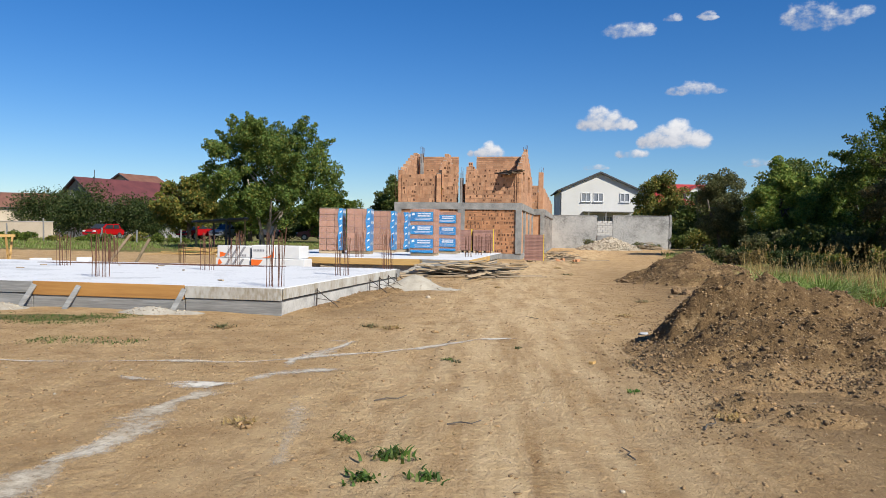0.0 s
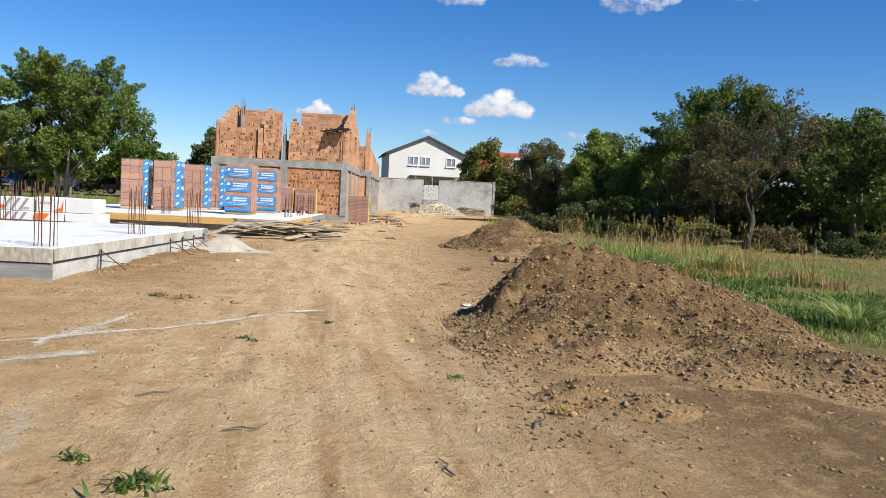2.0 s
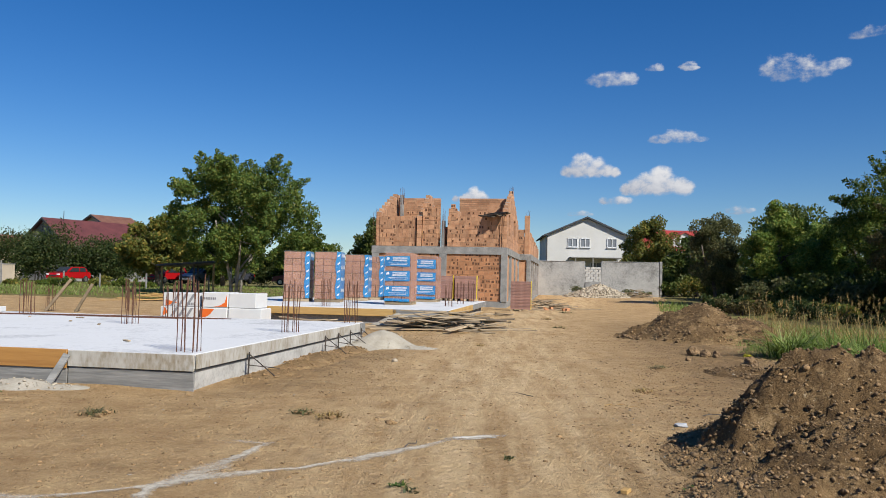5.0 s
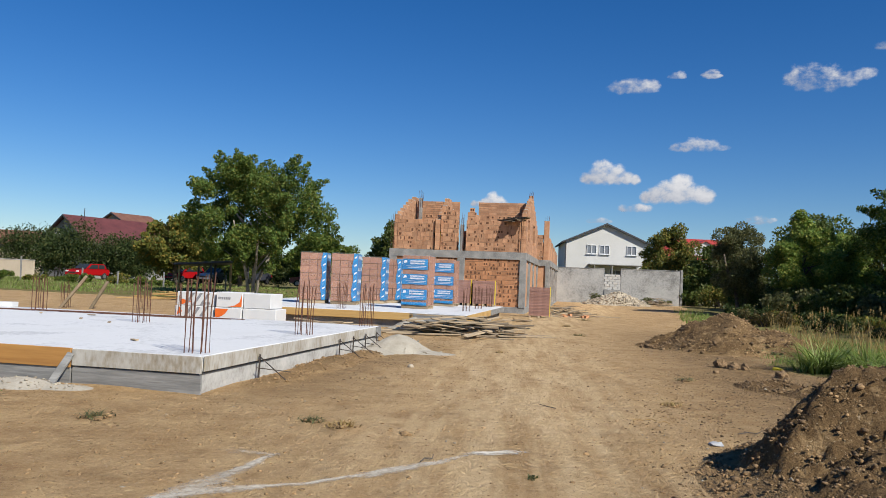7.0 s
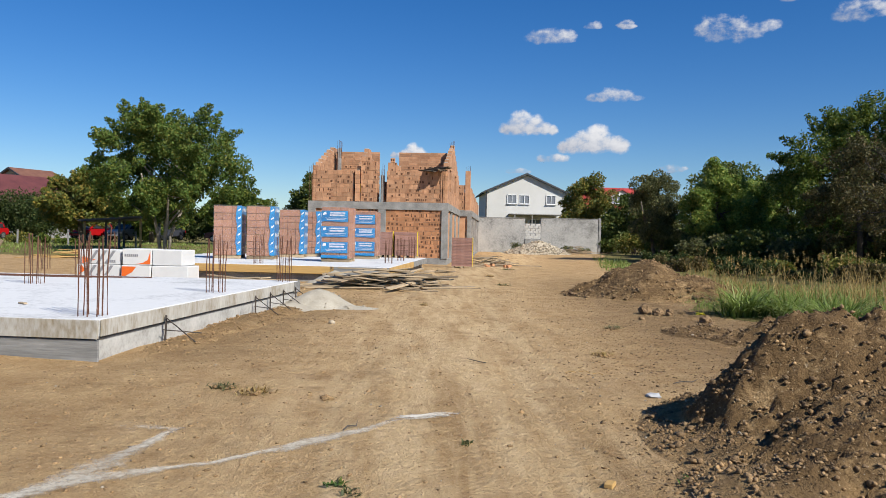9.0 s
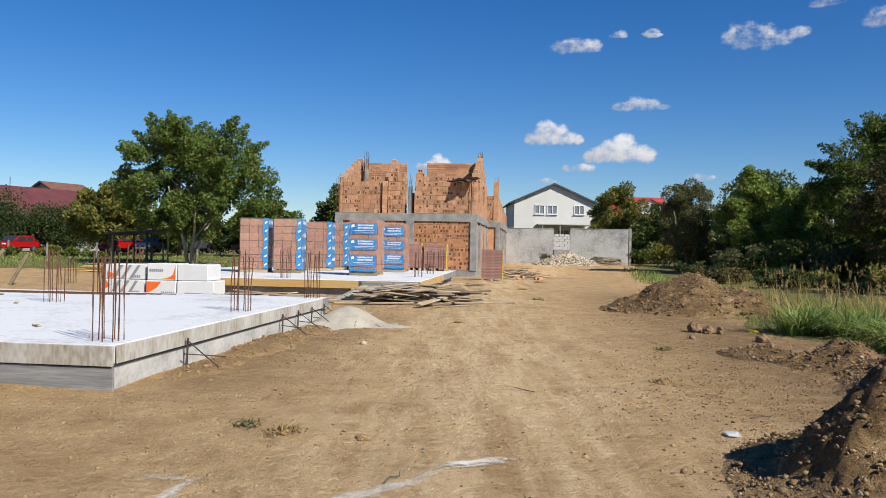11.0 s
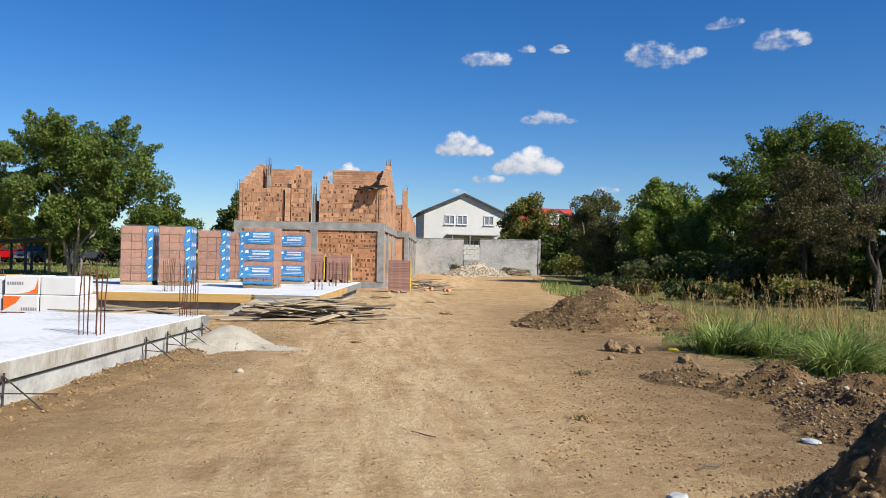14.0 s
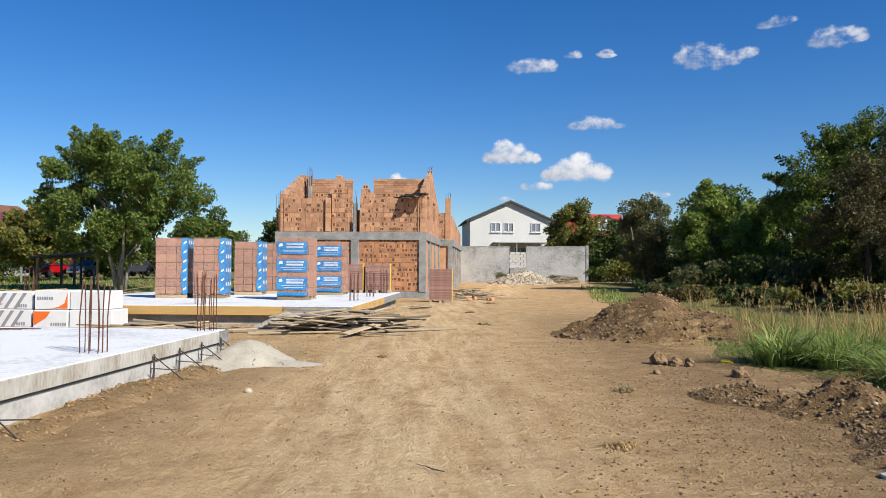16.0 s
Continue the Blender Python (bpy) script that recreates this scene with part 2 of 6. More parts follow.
CONCRETE_PALE = material("pale_concrete", (0.253, 0.241, 0.217), (0.474, 0.458, 0.427), 0.9, 1.9, 18, 0.3, third=(0.395, 0.383, 0.356))
RENDERED = material("grey_render", (0.15, 0.147, 0.137), (0.37, 0.362, 0.34), 0.95, 0.55, 9, 0.4, third=(0.30, 0.295, 0.28))
STAINED = material("stained_edge", (0.21, 0.165, 0.10), (0.46, 0.44, 0.40), 0.9, 1.4, 22, 0.3, third=(0.36, 0.335, 0.29), grain=(1, 1, 0.35))
GREYBOARD = material("weathered_board", (0.118, 0.117, 0.111), (0.284, 0.276, 0.261), 0.85, 4.0, 24, 0.3, grain=(0.12, 1, 1.6))
OLDWOOD = material("old_lumber", (0.174, 0.129, 0.077), (0.395, 0.303, 0.197), 0.85, 2.0, 30, 0.4, per="object", spread=0.4, grain=(0.12, 1, 1.6))
DARKWOOD = material("dark_lumber", (0.055, 0.038, 0.022), (0.158, 0.11, 0.063), 0.85, 2.0, 30, 0.4, per="object", spread=0.3, grain=(0.12, 1, 1.6))
NEWWOOD = material("yellow_board", (0.348, 0.204, 0.063), (0.506, 0.326, 0.119), 0.8, 1.5, 20, 0.2, grain=(0.12, 1, 1.6))
ORANGEWOOD = material("orange_board", (0.284, 0.129, 0.032), (0.442, 0.228, 0.063), 0.7, 1.2, 14, 0.2, grain=(0.12, 1, 1.6))
CLAY = material("clay_block", (0.324, 0.142, 0.062), (0.450, 0.229, 0.116), 0.9, 3.0, 40, 0.3, per="object", spread=0.24)
CLAY_MANY = material("clay_block_row", (0.324, 0.156, 0.080), (0.450, 0.255, 0.144), 0.9, 3.0, 40, 0.3, per="island", spread=0.24)
# shade inside block hollows, put in as colour; also dots and joint lines
CLAY_SHADE_MARKS = material("hollow_shade_and_marks", (0.071, 0.031, 0.017), (0.142, 0.067, 0.033), 0.95, 6, 40, 0.2)
CLAY_PINK = material("pale_clay_block", (0.239, 0.105, 0.062), (0.332, 0.165, 0.103), 0.9, 4, 40, 0.2, per="object", spread=0.14)
MORTAR = material("mortar", (0.327, 0.211, 0.127), (0.441, 0.313, 0.209), 0.95, 5, 40, 0.2)
RUST = material("rusty_steel", (0.06, 0.026, 0.016), (0.15, 0.062, 0.034), 0.8, 8, 60, 0.3, metal=0.2)
BLACKSTEEL = material("dark_steel", (0.032, 0.028, 0.024), (0.079, 0.059, 0.047), 0.7, 8, 60, 0.2, metal=0.3)
FOAM = material("white_foam", (0.537, 0.537, 0.537), (0.6, 0.6, 0.593), 0.8, 2, 60, 0.1)
ORANGEPRINT = plain("orange_print", (0.671, 0.126, 0.016), 0.5)
GREYPRINT = plain("grey_print", (0.221, 0.221, 0.237), 0.5)
BLUEPRINT = material("blue_film", (0.001, 0.122, 0.331), (0.006, 0.216, 0.475), 0.35, 3, 20, 0.3)
WHITEPRINT = plain("white_print", (0.632, 0.648, 0.671), 0.5)
YELLOWBAND = plain("yellow_strap", (0.632, 0.49, 0.024), 0.5)
TILEPINK = material("stacked_ceramic", (0.223, 0.110, 0.087), (0.334, 0.190, 0.149), 0.8, 4, 30, 0.2, per="object", spread=0.18)
BARK = material("bark", (0.05, 0.04, 0.03), (0.14, 0.115, 0.088), 0.95, 6, 40, 0.7)
DARKBARK = material("dark_bark", (0.022, 0.018, 0.015), (0.062, 0.05, 0.04), 0.95, 6, 40, 0.7)
PALEBARK = material("pale_bark", (0.158, 0.134, 0.103), (0.332, 0.292, 0.237), 0.95, 6, 40, 0.6)
LEAF_WALNUT = leaf_material("walnut_leaves", (0.057, 0.103, 0.02), (0.107, 0.162, 0.033), (0.213, 0.204, 0.038))
LEAF_GREEN = leaf_material("green_leaves", (0.044, 0.082, 0.013), (0.099, 0.141, 0.023), (0.186, 0.186, 0.031))
LEAF_DARK = leaf_material("dark_leaves", (0.042, 0.069, 0.016), (0.088, 0.119, 0.025), (0.166, 0.163, 0.04))
LEAF_HEDGE = leaf_material("hedge_leaves", (0.026, 0.044, 0.012), (0.05, 0.075, 0.02), (0.10, 0.105, 0.03))
LEAF_OLIVE = leaf_material("olive_leaves", (0.072, 0.084, 0.034), (0.133, 0.139, 0.056), (0.216, 0.199, 0.084))
LEAF_BROWN = leaf_material("browning_leaves", (0.051, 0.049, 0.019), (0.085, 0.083, 0.031), (0.145, 0.098, 0.038))
LEAF_DRY = leaf_material("withering_leaves", (0.069, 0.061, 0.024), (0.12, 0.106, 0.04), (0.202, 0.132, 0.056))
LEAF_YELLOW = leaf_material("turning_leaves", (0.077, 0.105, 0.023), (0.167, 0.173, 0.034), (0.309, 0.21, 0.045))
REED = leaf_material("reed_blades", (0.113, 0.168, 0.032), (0.219, 0.285, 0.064), (0.347, 0.370, 0.152))
STRAW = leaf_material("dry_stalks", (0.239, 0.15, 0.052), (0.405, 0.282, 0.104), (0.552, 0.415, 0.176))
HERB = leaf_material("low_herbs", (0.042, 0.086, 0.015), (0.08, 0.149, 0.026), (0.14, 0.163, 0.039))
# raised leaf green: sunlight on two crowns is put into the colour
LEAF_BRIGHT = leaf_material("sunlit_leaves", (0.101, 0.172, 0.033), (0.203, 0.276, 0.052), (0.359, 0.345, 0.073))
RUSTY_STALK = leaf_material("rusty_stalks", (0.147, 0.075, 0.024), (0.276, 0.15, 0.048), (0.386, 0.256, 0.096))
WHITEWALL = material("white_plaster", (0.47, 0.46, 0.43), (0.55, 0.54, 0.515), 0.9, 0.4, 10, 0.1)
DIMWALL = material("grey_plaster", (0.174, 0.166, 0.158), (0.253, 0.245, 0.229), 0.9, 0.5, 10, 0.1)
CREAMWALL = material("cream_plaster", (0.411, 0.332, 0.237), (0.506, 0.419, 0.316), 0.9, 0.5, 10, 0.1)
REDROOF = material("red_roof_tile", (0.269, 0.022, 0.017), (0.395, 0.047, 0.04), 0.6, 1, 10, 0.2)
WINEROOF = material("wine_roof_tile", (0.079, 0.022, 0.022), (0.134, 0.04, 0.038), 0.6, 1, 10, 0.2)
BROWNROOF = material("brown_roof_tile", (0.118, 0.047, 0.032), (0.19, 0.087, 0.055), 0.8, 1, 10, 0.2)
EAVE = plain("dark_eave", (0.04, 0.04, 0.045), 0.6)
WINFRAME = plain("white_frame", (0.632, 0.632, 0.632), 0.4)
PANE = plain("window_glass", (0.17, 0.18, 0.20), 0.08)
CARRED = plain("red_car_paint", (0.326, 0.007, 0.009), 0.25)
CARSILVER = plain("silver_car_paint", (0.395, 0.411, 0.427), 0.3, 0.6)
CARDARK = plain("dark_car_paint", (0.04, 0.043, 0.055), 0.25)
CARGLASS = plain("car_glass", (0.03, 0.035, 0.04), 0.06)
TYRE = plain("tyre_rubber", (0.025, 0.025, 0.025), 0.8)
RIM = plain("alloy_rim", (0.395, 0.395, 0.395), 0.35, 0.8)
LAMP = plain("headlight_glass", (0.593, 0.593, 0.593), 0.1)
TARP = material("dark_tarp", (0.025, 0.027, 0.03), (0.06, 0.06, 0.065), 0.6, 2, 20, 0.3)
PAPER = plain("crumpled_paper", (0.370, 0.376, 0.389), 0.7)
WRAP = plain("clear_wrap", (0.75, 0.75, 0.77), 0.12, 0.0, 0.06)

# ---- building helpers ----


def mesh_from(name, verts, faces, mats, idx=None, smooth=False):
    me = bpy.data.meshes.new(name)
    me.from_pydata(verts, [], faces)
    for m in mats if isinstance(mats, (list, tuple)) else [mats]:
        me.materials.append(m)
    if idx is not None:
        me.polygons.foreach_set("material_index", idx)
    if smooth:
        me.polygons.foreach_set("use_smooth", [True] * len(me.polygons))
    me.update()
    return me


def part(name, bm, mat, parent=None, label="", smooth=False, at=None):
    """One mesh object from a bmesh (or a mesh), under its thing."""
    if isinstance(bm, bmesh.types.BMesh):
        me = bpy.data.meshes.new(name)
        bmesh.ops.recalc_face_normals(bm, faces=bm.faces[:])
        bm.to_mesh(me)
        bm.free()
        for m in mat if isinstance(mat, (list, tuple)) else [mat]:
            me.materials.append(m)
        if smooth:
            me.polygons.foreach_set("use_smooth", [True] * len(me.polygons))
    else:
        me = bm
    ob = new(name, me)
    if parent:
        ob.parent = parent
    if at is not None:
        ob.matrix_basis = at
    if label:
        tagged(ob, label)
    return ob


def thing(name, m, label, category, group="", kind=""):
    e = new(name)
    e.matrix_basis = m
    e.empty_display_size = 0.2
    return tagged(e, label, category, group, kind)


def box(bm, c, s, m=None, bevel=0.0, mi=0):
    r = bmesh.ops.create_cube(bm, size=1.0, matrix=(m or Matrix()) @ Matrix.Translation(c) @ Matrix.Diagonal((*s, 1)))
    vs = r["verts"]
    es = list({e for v in vs for e in v.link_edges})
    fs = list({f for v in vs for f in v.link_faces})
    for f in fs:
        f.material_index = mi
    if bevel:
        bmesh.ops.bevel(bm, geom=es, offset=bevel, segments=1, affect="EDGES")


def boxm(c, s, bevel=0.0, m=None):
    bm = bmesh.new()
    box(bm, c, s, m, bevel)
    return bm


def tube(bm, pts, radii, seg=6):
    """A tapered tube along points."""
    rings = []
    for i, p in enumerate(pts):
        d = (Vector(pts[min(i + 1, len(pts) - 1)]) - Vector(pts[max(i - 1, 0)])).normalized()
        q = d.to_track_quat("Z", "Y")
        rings.append([bm.verts.new(Vector(p) + q @ Vector((math.cos(6.2832 * k / seg) * radii[i], math.sin(6.2832 * k / seg) * radii[i], 0))) for k in range(seg)])
    for a, b in zip(rings, rings[1:]):
        for k in range(seg):
            bm.faces.new((a[k], a[(k + 1) % seg], b[(k + 1) % seg], b[k]))
    bm.faces.new(rings[0][::-1])
    bm.faces.new(rings[-1])


def prism(bm, outline, depth, m=None):
    """An outline in x, z drawn out along y from 0 to depth."""
    m = m or Matrix()
    a = [bm.verts.new(m @ Vector((x, 0, z))) for x, z in outline]
    b = [bm.verts.new(m @ Vector((x, depth, z))) for x, z in outline]
    n = len(a)
    bm.faces.new(a)
    bm.faces.new(b[::-1])
    for i in range(n):
        bm.faces.new((a[i], b[i], b[(i + 1) % n], a[(i + 1) % n]))


def smoothstep(a, b, x):
    t = np.clip((np.asarray(x, float) - a) / (b - a), 0, 1)
    return t * t * (3 - 2 * t)


def bumps(x, y, f, seed=0.0):
    """Smooth unevenness of the ground, between -1 and 1."""
    return (np.sin(x * f + 1.7 * np.sin(y * f * 0.63 + seed) + seed) + np.sin(y * f * 1.13 + 1.3 * np.sin(x * f * 0.71 + seed * 2.1) + 2 * seed)) * 0.5


def turf_edge(y):
    """Where the turf begins beside the way."""
    return 6.3 + 0.05 * np.maximum(y - 14, 0) + 0.15 * np.maximum(y - 26, 0) + 0.5 * np.sin(y * 0.9) * smoothstep(8, 12, y)


def ground_z(x, y):
    x, y = np.asarray(x, float), np.asarray(y, float)
    side = np.maximum(smoothstep(-9, -22, x), smoothstep(9, 20, x))
    z = 0.30 * smoothstep(34, 70, y) * side
    z = z + 0.2 * smoothstep(56, 74, y) * (1 - side)
    z = z - 0.1 * smoothstep(38, 46, y) * (1 - smoothstep(52, 62, y)) * (1 - side)
    z = z + 0.018 * bumps(x, y, 1.1, 0.4) + 0.012 * bumps(x, y, 2.9, 1.9) + 0.006 * bumps(x, y, 7.1, 0.9)
    lane = 0.75 + 0.12 * (y - 6) * smoothstep(12, 60, y)
    for off in (-0.9, 0.85):
        z = z - 0.02 * np.exp(-((x - lane - off) / 0.25) ** 2)
    return z


def gz(x, y):
    return float(ground_z(x, y))


# ---- ground ----
def axis(stops):
    out = []
    for (a, s), (b, _) in zip(stops, stops[1:]):
        out += list(np.arange(a, b - 1e-6, s))
    return np.array(out + [stops[-1][0]])


xs = axis([(-900, 150), (-150, 20), (-50, 4), (-14, 0.5), (-8, 0.11), (8, 0.4), (16, 3), (40, 20), (160, 150), (1060, 150)])
ys = axis([(-150, 30), (-30, 3), (-3, 0.5), (2, 0.11), (22, 0.25), (34, 0.8), (60, 3), (100, 20), (200, 150), (1250, 150)])
gx, gy = np.meshgrid(xs, ys)
gh = ground_z(gx, gy)
nx, ny = len(xs), len(ys)
verts = np.stack([gx.ravel(), gy.ravel(), gh.ravel()], 1)
iy, ix = np.mgrid[0:ny - 1, 0:nx - 1]
q = (iy * nx + ix).ravel()
quads = np.stack([q, q + 1, q + nx + 1, q + nx], 1)
me = mesh_from("ground", verts.tolist(), quads.tolist(), GROUND, smooth=True)
turf = np.maximum(smoothstep(-0.4, 0.5, gx - turf_edge(gy)) * smoothstep(3, 6, gy), smoothstep(40, 47, gy) * smoothstep(-7, -10, gx))
turf = np.maximum(turf, 0.75 * np.exp(-((gx + 6.6) / 1.6) ** 2 - ((gy - 10.9) / 0.6) ** 2))
turf = np.maximum(turf, smoothstep(82, 95, gy))
lane = 0.75 + 0.12 * (gy - 6) * smoothstep(12, 60, gy)
track = 1.25 * np.exp(-((gx - lane - 0.1) / 1.8) ** 2)
me.attributes.new("turf", "FLOAT", "POINT").data.foreach_set("value", turf.ravel())
loose = 0.75 * np.exp(-((gx - 4.6 - 0.06 * (gy - 8)) / 1.5) ** 2) * smoothstep(0.5, 3.0, gy) * smoothstep(36, 24, gy)
loose = np.maximum(loose, np.exp(-((gx - 4.2) / 1.8) ** 2) * smoothstep(0.5, 3.0, gy) * smoothstep(11, 8, gy))
loose = np.maximum(loose, 0.5 * np.exp(-((gx + 1.7 - 0.1 * (gy - 16)) / 0.7) ** 2) * smoothstep(11, 13, gy) * smoothstep(22, 19, gy))
me.attributes.new("loose", "FLOAT", "POINT").data.foreach_set("value", loose.ravel())
me.attributes.new("track", "FLOAT", "POINT").data.foreach_set("value", track.ravel())
tread = sum(np.exp(-((gx - c - k * (gy - 9)) / 0.16) ** 2) for c, k in ((2.75, 0.05), (3.3, 0.03))) * smoothstep(6, 9, gy) * smoothstep(26, 18, gy)
me.attributes.new("tread", "FLOAT", "POINT").data.foreach_set("value", tread.ravel())
tagged(new("ground", me), "bare trodden brown earth of a building site with turf", "ground", kind="structure")

# ---- clouds, far off ----
CLOUD = card_cloud_material()


def cloud(az, el, wide, high, tall, seed):
    """A fair-weather cloud 900 m off; all sizes in degrees: heaped puffs on a flat base, or a thin torn streak."""
    rc = random.Random(int(seed * 10) + 3)
    d = 900.0
    a, e = radians(az), radians(el)
    c = Vector((math.sin(a) * math.cos(e), math.cos(a) * math.cos(e), math.sin(e))) * d
    half, up = (0.36 if tall else 0.31) * wide, 0.66 * high
    peak = rc.uniform(-0.35, 0.35)
    puffs = []
    for k in range(7 if tall else 5):
        x = -1 + 2 * (k + rc.uniform(0.2, 0.8)) / (7 if tall else 5)
        rad = up * (0.24 + 0.30 * max(0, 1 - abs(x - peak) * 1.1)) * rc.uniform(0.85, 1.15)
        puffs.append((x * half, (0.62 * rad if tall else 0.34 * up + 0.12 * up * x * rc.choice((1, 1, -1))), rad * (1.0 if tall else 1.15), 1.0 if tall else 1.9))
    if tall:
        puffs += [(peak * half + rc.uniform(-.2, .2) * half, up * 0.55, up * 0.42, 1.1), (peak * half - 0.35 * half, up * 0.4, up * 0.34, 1.1)]
    n = 48
    v, f, uv, body, lift = [], [], [], [], []
    for j in range(n + 1):
        for i in range(n + 1):
            x, y = (i / n - 0.5) * wide * 1.2, (j / n - 0.25) * high * 1.2
            v.append((d * radians(x), d * radians(y - 0.3 * high), 0))
            uv.append((x * 0.8, y))
            b = max(1.0 - (math.hypot((x - px) / st, y - py) / r) ** 2 for px, py, r, st in puffs)
            b = max(-1.3, min(b, 0.8)) - max(0.0, (0.12 * up - y) / (0.35 * up)) * 0.7 - (0.1 if tall else 0.47)
            rim = min(i, n - i, j, n - j) / n * 8
            body.append(b - max(0.0, 1 - rim) * 1.5)
            lift.append((0.15 if tall else 0.02) + 0.55 * y / up + 0.12 * x / half)
    for j in range(n):
        for i in range(n):
            k = j * (n + 1) + i
            f.append((k, k + 1, k + n + 2, k + n + 1))
    me = mesh_from("cloud", v, f, CLOUD)
    me.attributes.new("body", "FLOAT", "POINT").data.foreach_set("value", body)
    me.attributes.new("lift", "FLOAT", "POINT").data.foreach_set("value", lift)
    lay = me.uv_layers.new(name="UVMap")
    flat = []
    for p in me.polygons:
        for k in p.vertices:
            flat += [uv[k][0] + seed * 7, uv[k][1]]
    lay.data.foreach_set("uv", flat)
    ob = new("cloud", me)
    ob.matrix_basis = Matrix.Translation(c) @ (-c).to_track_quat("Z", "Y").to_matrix().to_4x4()
    tagged(ob, "small white fair-weather cloud in the blue sky", "cloud", kind="structure")


for az, el, wide, high, tall, seed in CLOUDS:
    cloud(az, el, wide, high, tall, seed)

# ---- trees ----


def leaf_cloud(centres, radii, count, size, rng, squash=0.75, hollow=0.45):
    """Vertices and faces of many leaves, gathered in clumps."""
    centres, radii = np.array(centres), np.array(radii)
    w = radii ** 2 / (radii ** 2).sum()
    k = rng.choice(len(centres), count, p=w)
    d = rng.normal(size=(count, 3))
    d /= np.linalg.norm(d, axis=1)[:, None]
    r = radii[k] * (hollow + (1 - hollow) * rng.random(count) ** 0.6) * (0.85 + 0.3 * rng.random(count))
    p = centres[k] + d * r[:, None] * np.array([1, 1, squash])
    a = rng.normal(size=(count, 3)) + d * 0.3
    a /= np.linalg.norm(a, axis=1)[:, None]
    b = np.cross(a, rng.normal(size=(count, 3)))
    b /= np.linalg.norm(b, axis=1)[:, None]
    s = size * (0.6 + 0.8 * rng.random(count))[:, None]
    v = np.stack([p - a * s, p + b * s * 0.5, p + a * s, p - b * s * 0.5], 1).reshape(-1, 3)
    f = np.arange(count * 4).reshape(-1, 4)
    return v, f


def leaves_mesh(name, v, f, mat):
    me = bpy.data.meshes.new(name)
    me.vertices.add(len(v))
    me.vertices.foreach_set("co", v.ravel())
    me.loops.add(f.size)
    me.loops.foreach_set("vertex_index", f.ravel().astype(np.int32))
    me.polygons.add(len(f))
    me.polygons.foreach_set("loop_start", np.arange(0, f.size, f.shape[1], dtype=np.int32))
    me.polygons.foreach_set("loop_total", np.full(len(f), f.shape[1], dtype=np.int32))
    me.materials.append(mat)
    me.update(calc_edges=True)
    me.validate()
    return me


def tree(x, y, high, wide, seed, leaf, label, bark=BARK, trunk=0.16, stems=1, bare=0.22, count=9000, size=0.13, deep=None, category="tree", clumps=80, flat=0.85, z=None, airy=1.0, point=0.25, spikes=0):
    rng = np.random.default_rng(seed)
    z0 = gz(x, y) if z is None else z
    t = thing("tree", pose(x, y, z0 - 0.05), label, category)
    bm = bmesh.new()
    cz = high * (bare + (1 - bare) * 0.5)
    rz = high * (1 - bare) * 0.5
    rx, ry = wide / 2, (deep or wide) / 2
    cs, rs = [], []
    for i in range(clumps):
        d = rng.normal(size=3)
        d /= np.linalg.norm(d)
        q = 0.42 + 0.52 * rng.random()
        taper = 1.0 - point * max(d[2], 0)
        cs.append((d[0] * rx * q * taper, d[1] * ry * q * taper, cz + d[2] * rz * q))
        rs.append((0.12 + 0.17 * rng.random() ** 1.5) * min(rx, rz * 1.1) * airy)
    for i in range(spikes):
        d = rng.normal(size=3)
        d /= np.linalg.norm(d)
        for q, w in ((0.82, 0.08), (0.91, 0.06), (0.985, 0.035)):
            cs.append((d[0] * rx * q, d[1] * ry * q, cz + d[2] * rz * q + 0.04 * rx * (q - 0.9)))
            rs.append(w * rx)
    cs.append((0, 0, cz))
    rs.append(0.35 * min(rx, rz) * airy)
    for s in range(stems):
        a = 6.28 * s / stems + rng.random()
        lean = 0.0 if stems == 1 else 0.18 * high
        pts = [(0.06 * math.cos(a) * stems, 0.06 * math.sin(a) * stems, 0)]
        for k in range(1, 5):
            u = k / 4
            pts.append((math.cos(a) * lean * u + rng.normal() * 0.05, math.sin(a) * lean * u + rng.normal() * 0.05, cz * (1.05 if stems < 4 else 0.86) * u))
        tube(bm, pts, [trunk * (1.25 - 0.85 * k / 4) / math.sqrt(stems) for k in range(5)], 8)
        for k in range(max(3, 9 // stems)):
            u = 0.35 + 0.6 * rng.random()
            i = min(3, int(u * 4))
            st = Vector(pts[i]).lerp(Vector(pts[i + 1]), u * 4 - i)
            c = Vector(cs[int(rng.integers(0, clumps))]) * 0.9
            c.x, c.y = c.x * 0.75, c.y * 0.75
            mid = st.lerp(c, 0.5) + Vector((rng.normal() * 0.15, rng.normal() * 0.15, -0.1))
            tube(bm, [st, mid, c], [trunk * 0.35, trunk * 0.22, trunk * 0.07], 5)
    part("trunk", bm, bark, t, smooth=True)
    v, f = leaf_cloud(cs, rs, count, size, rng, flat)
    part("crown", leaves_mesh("crown", v, f, leaf), None, t)
    return t


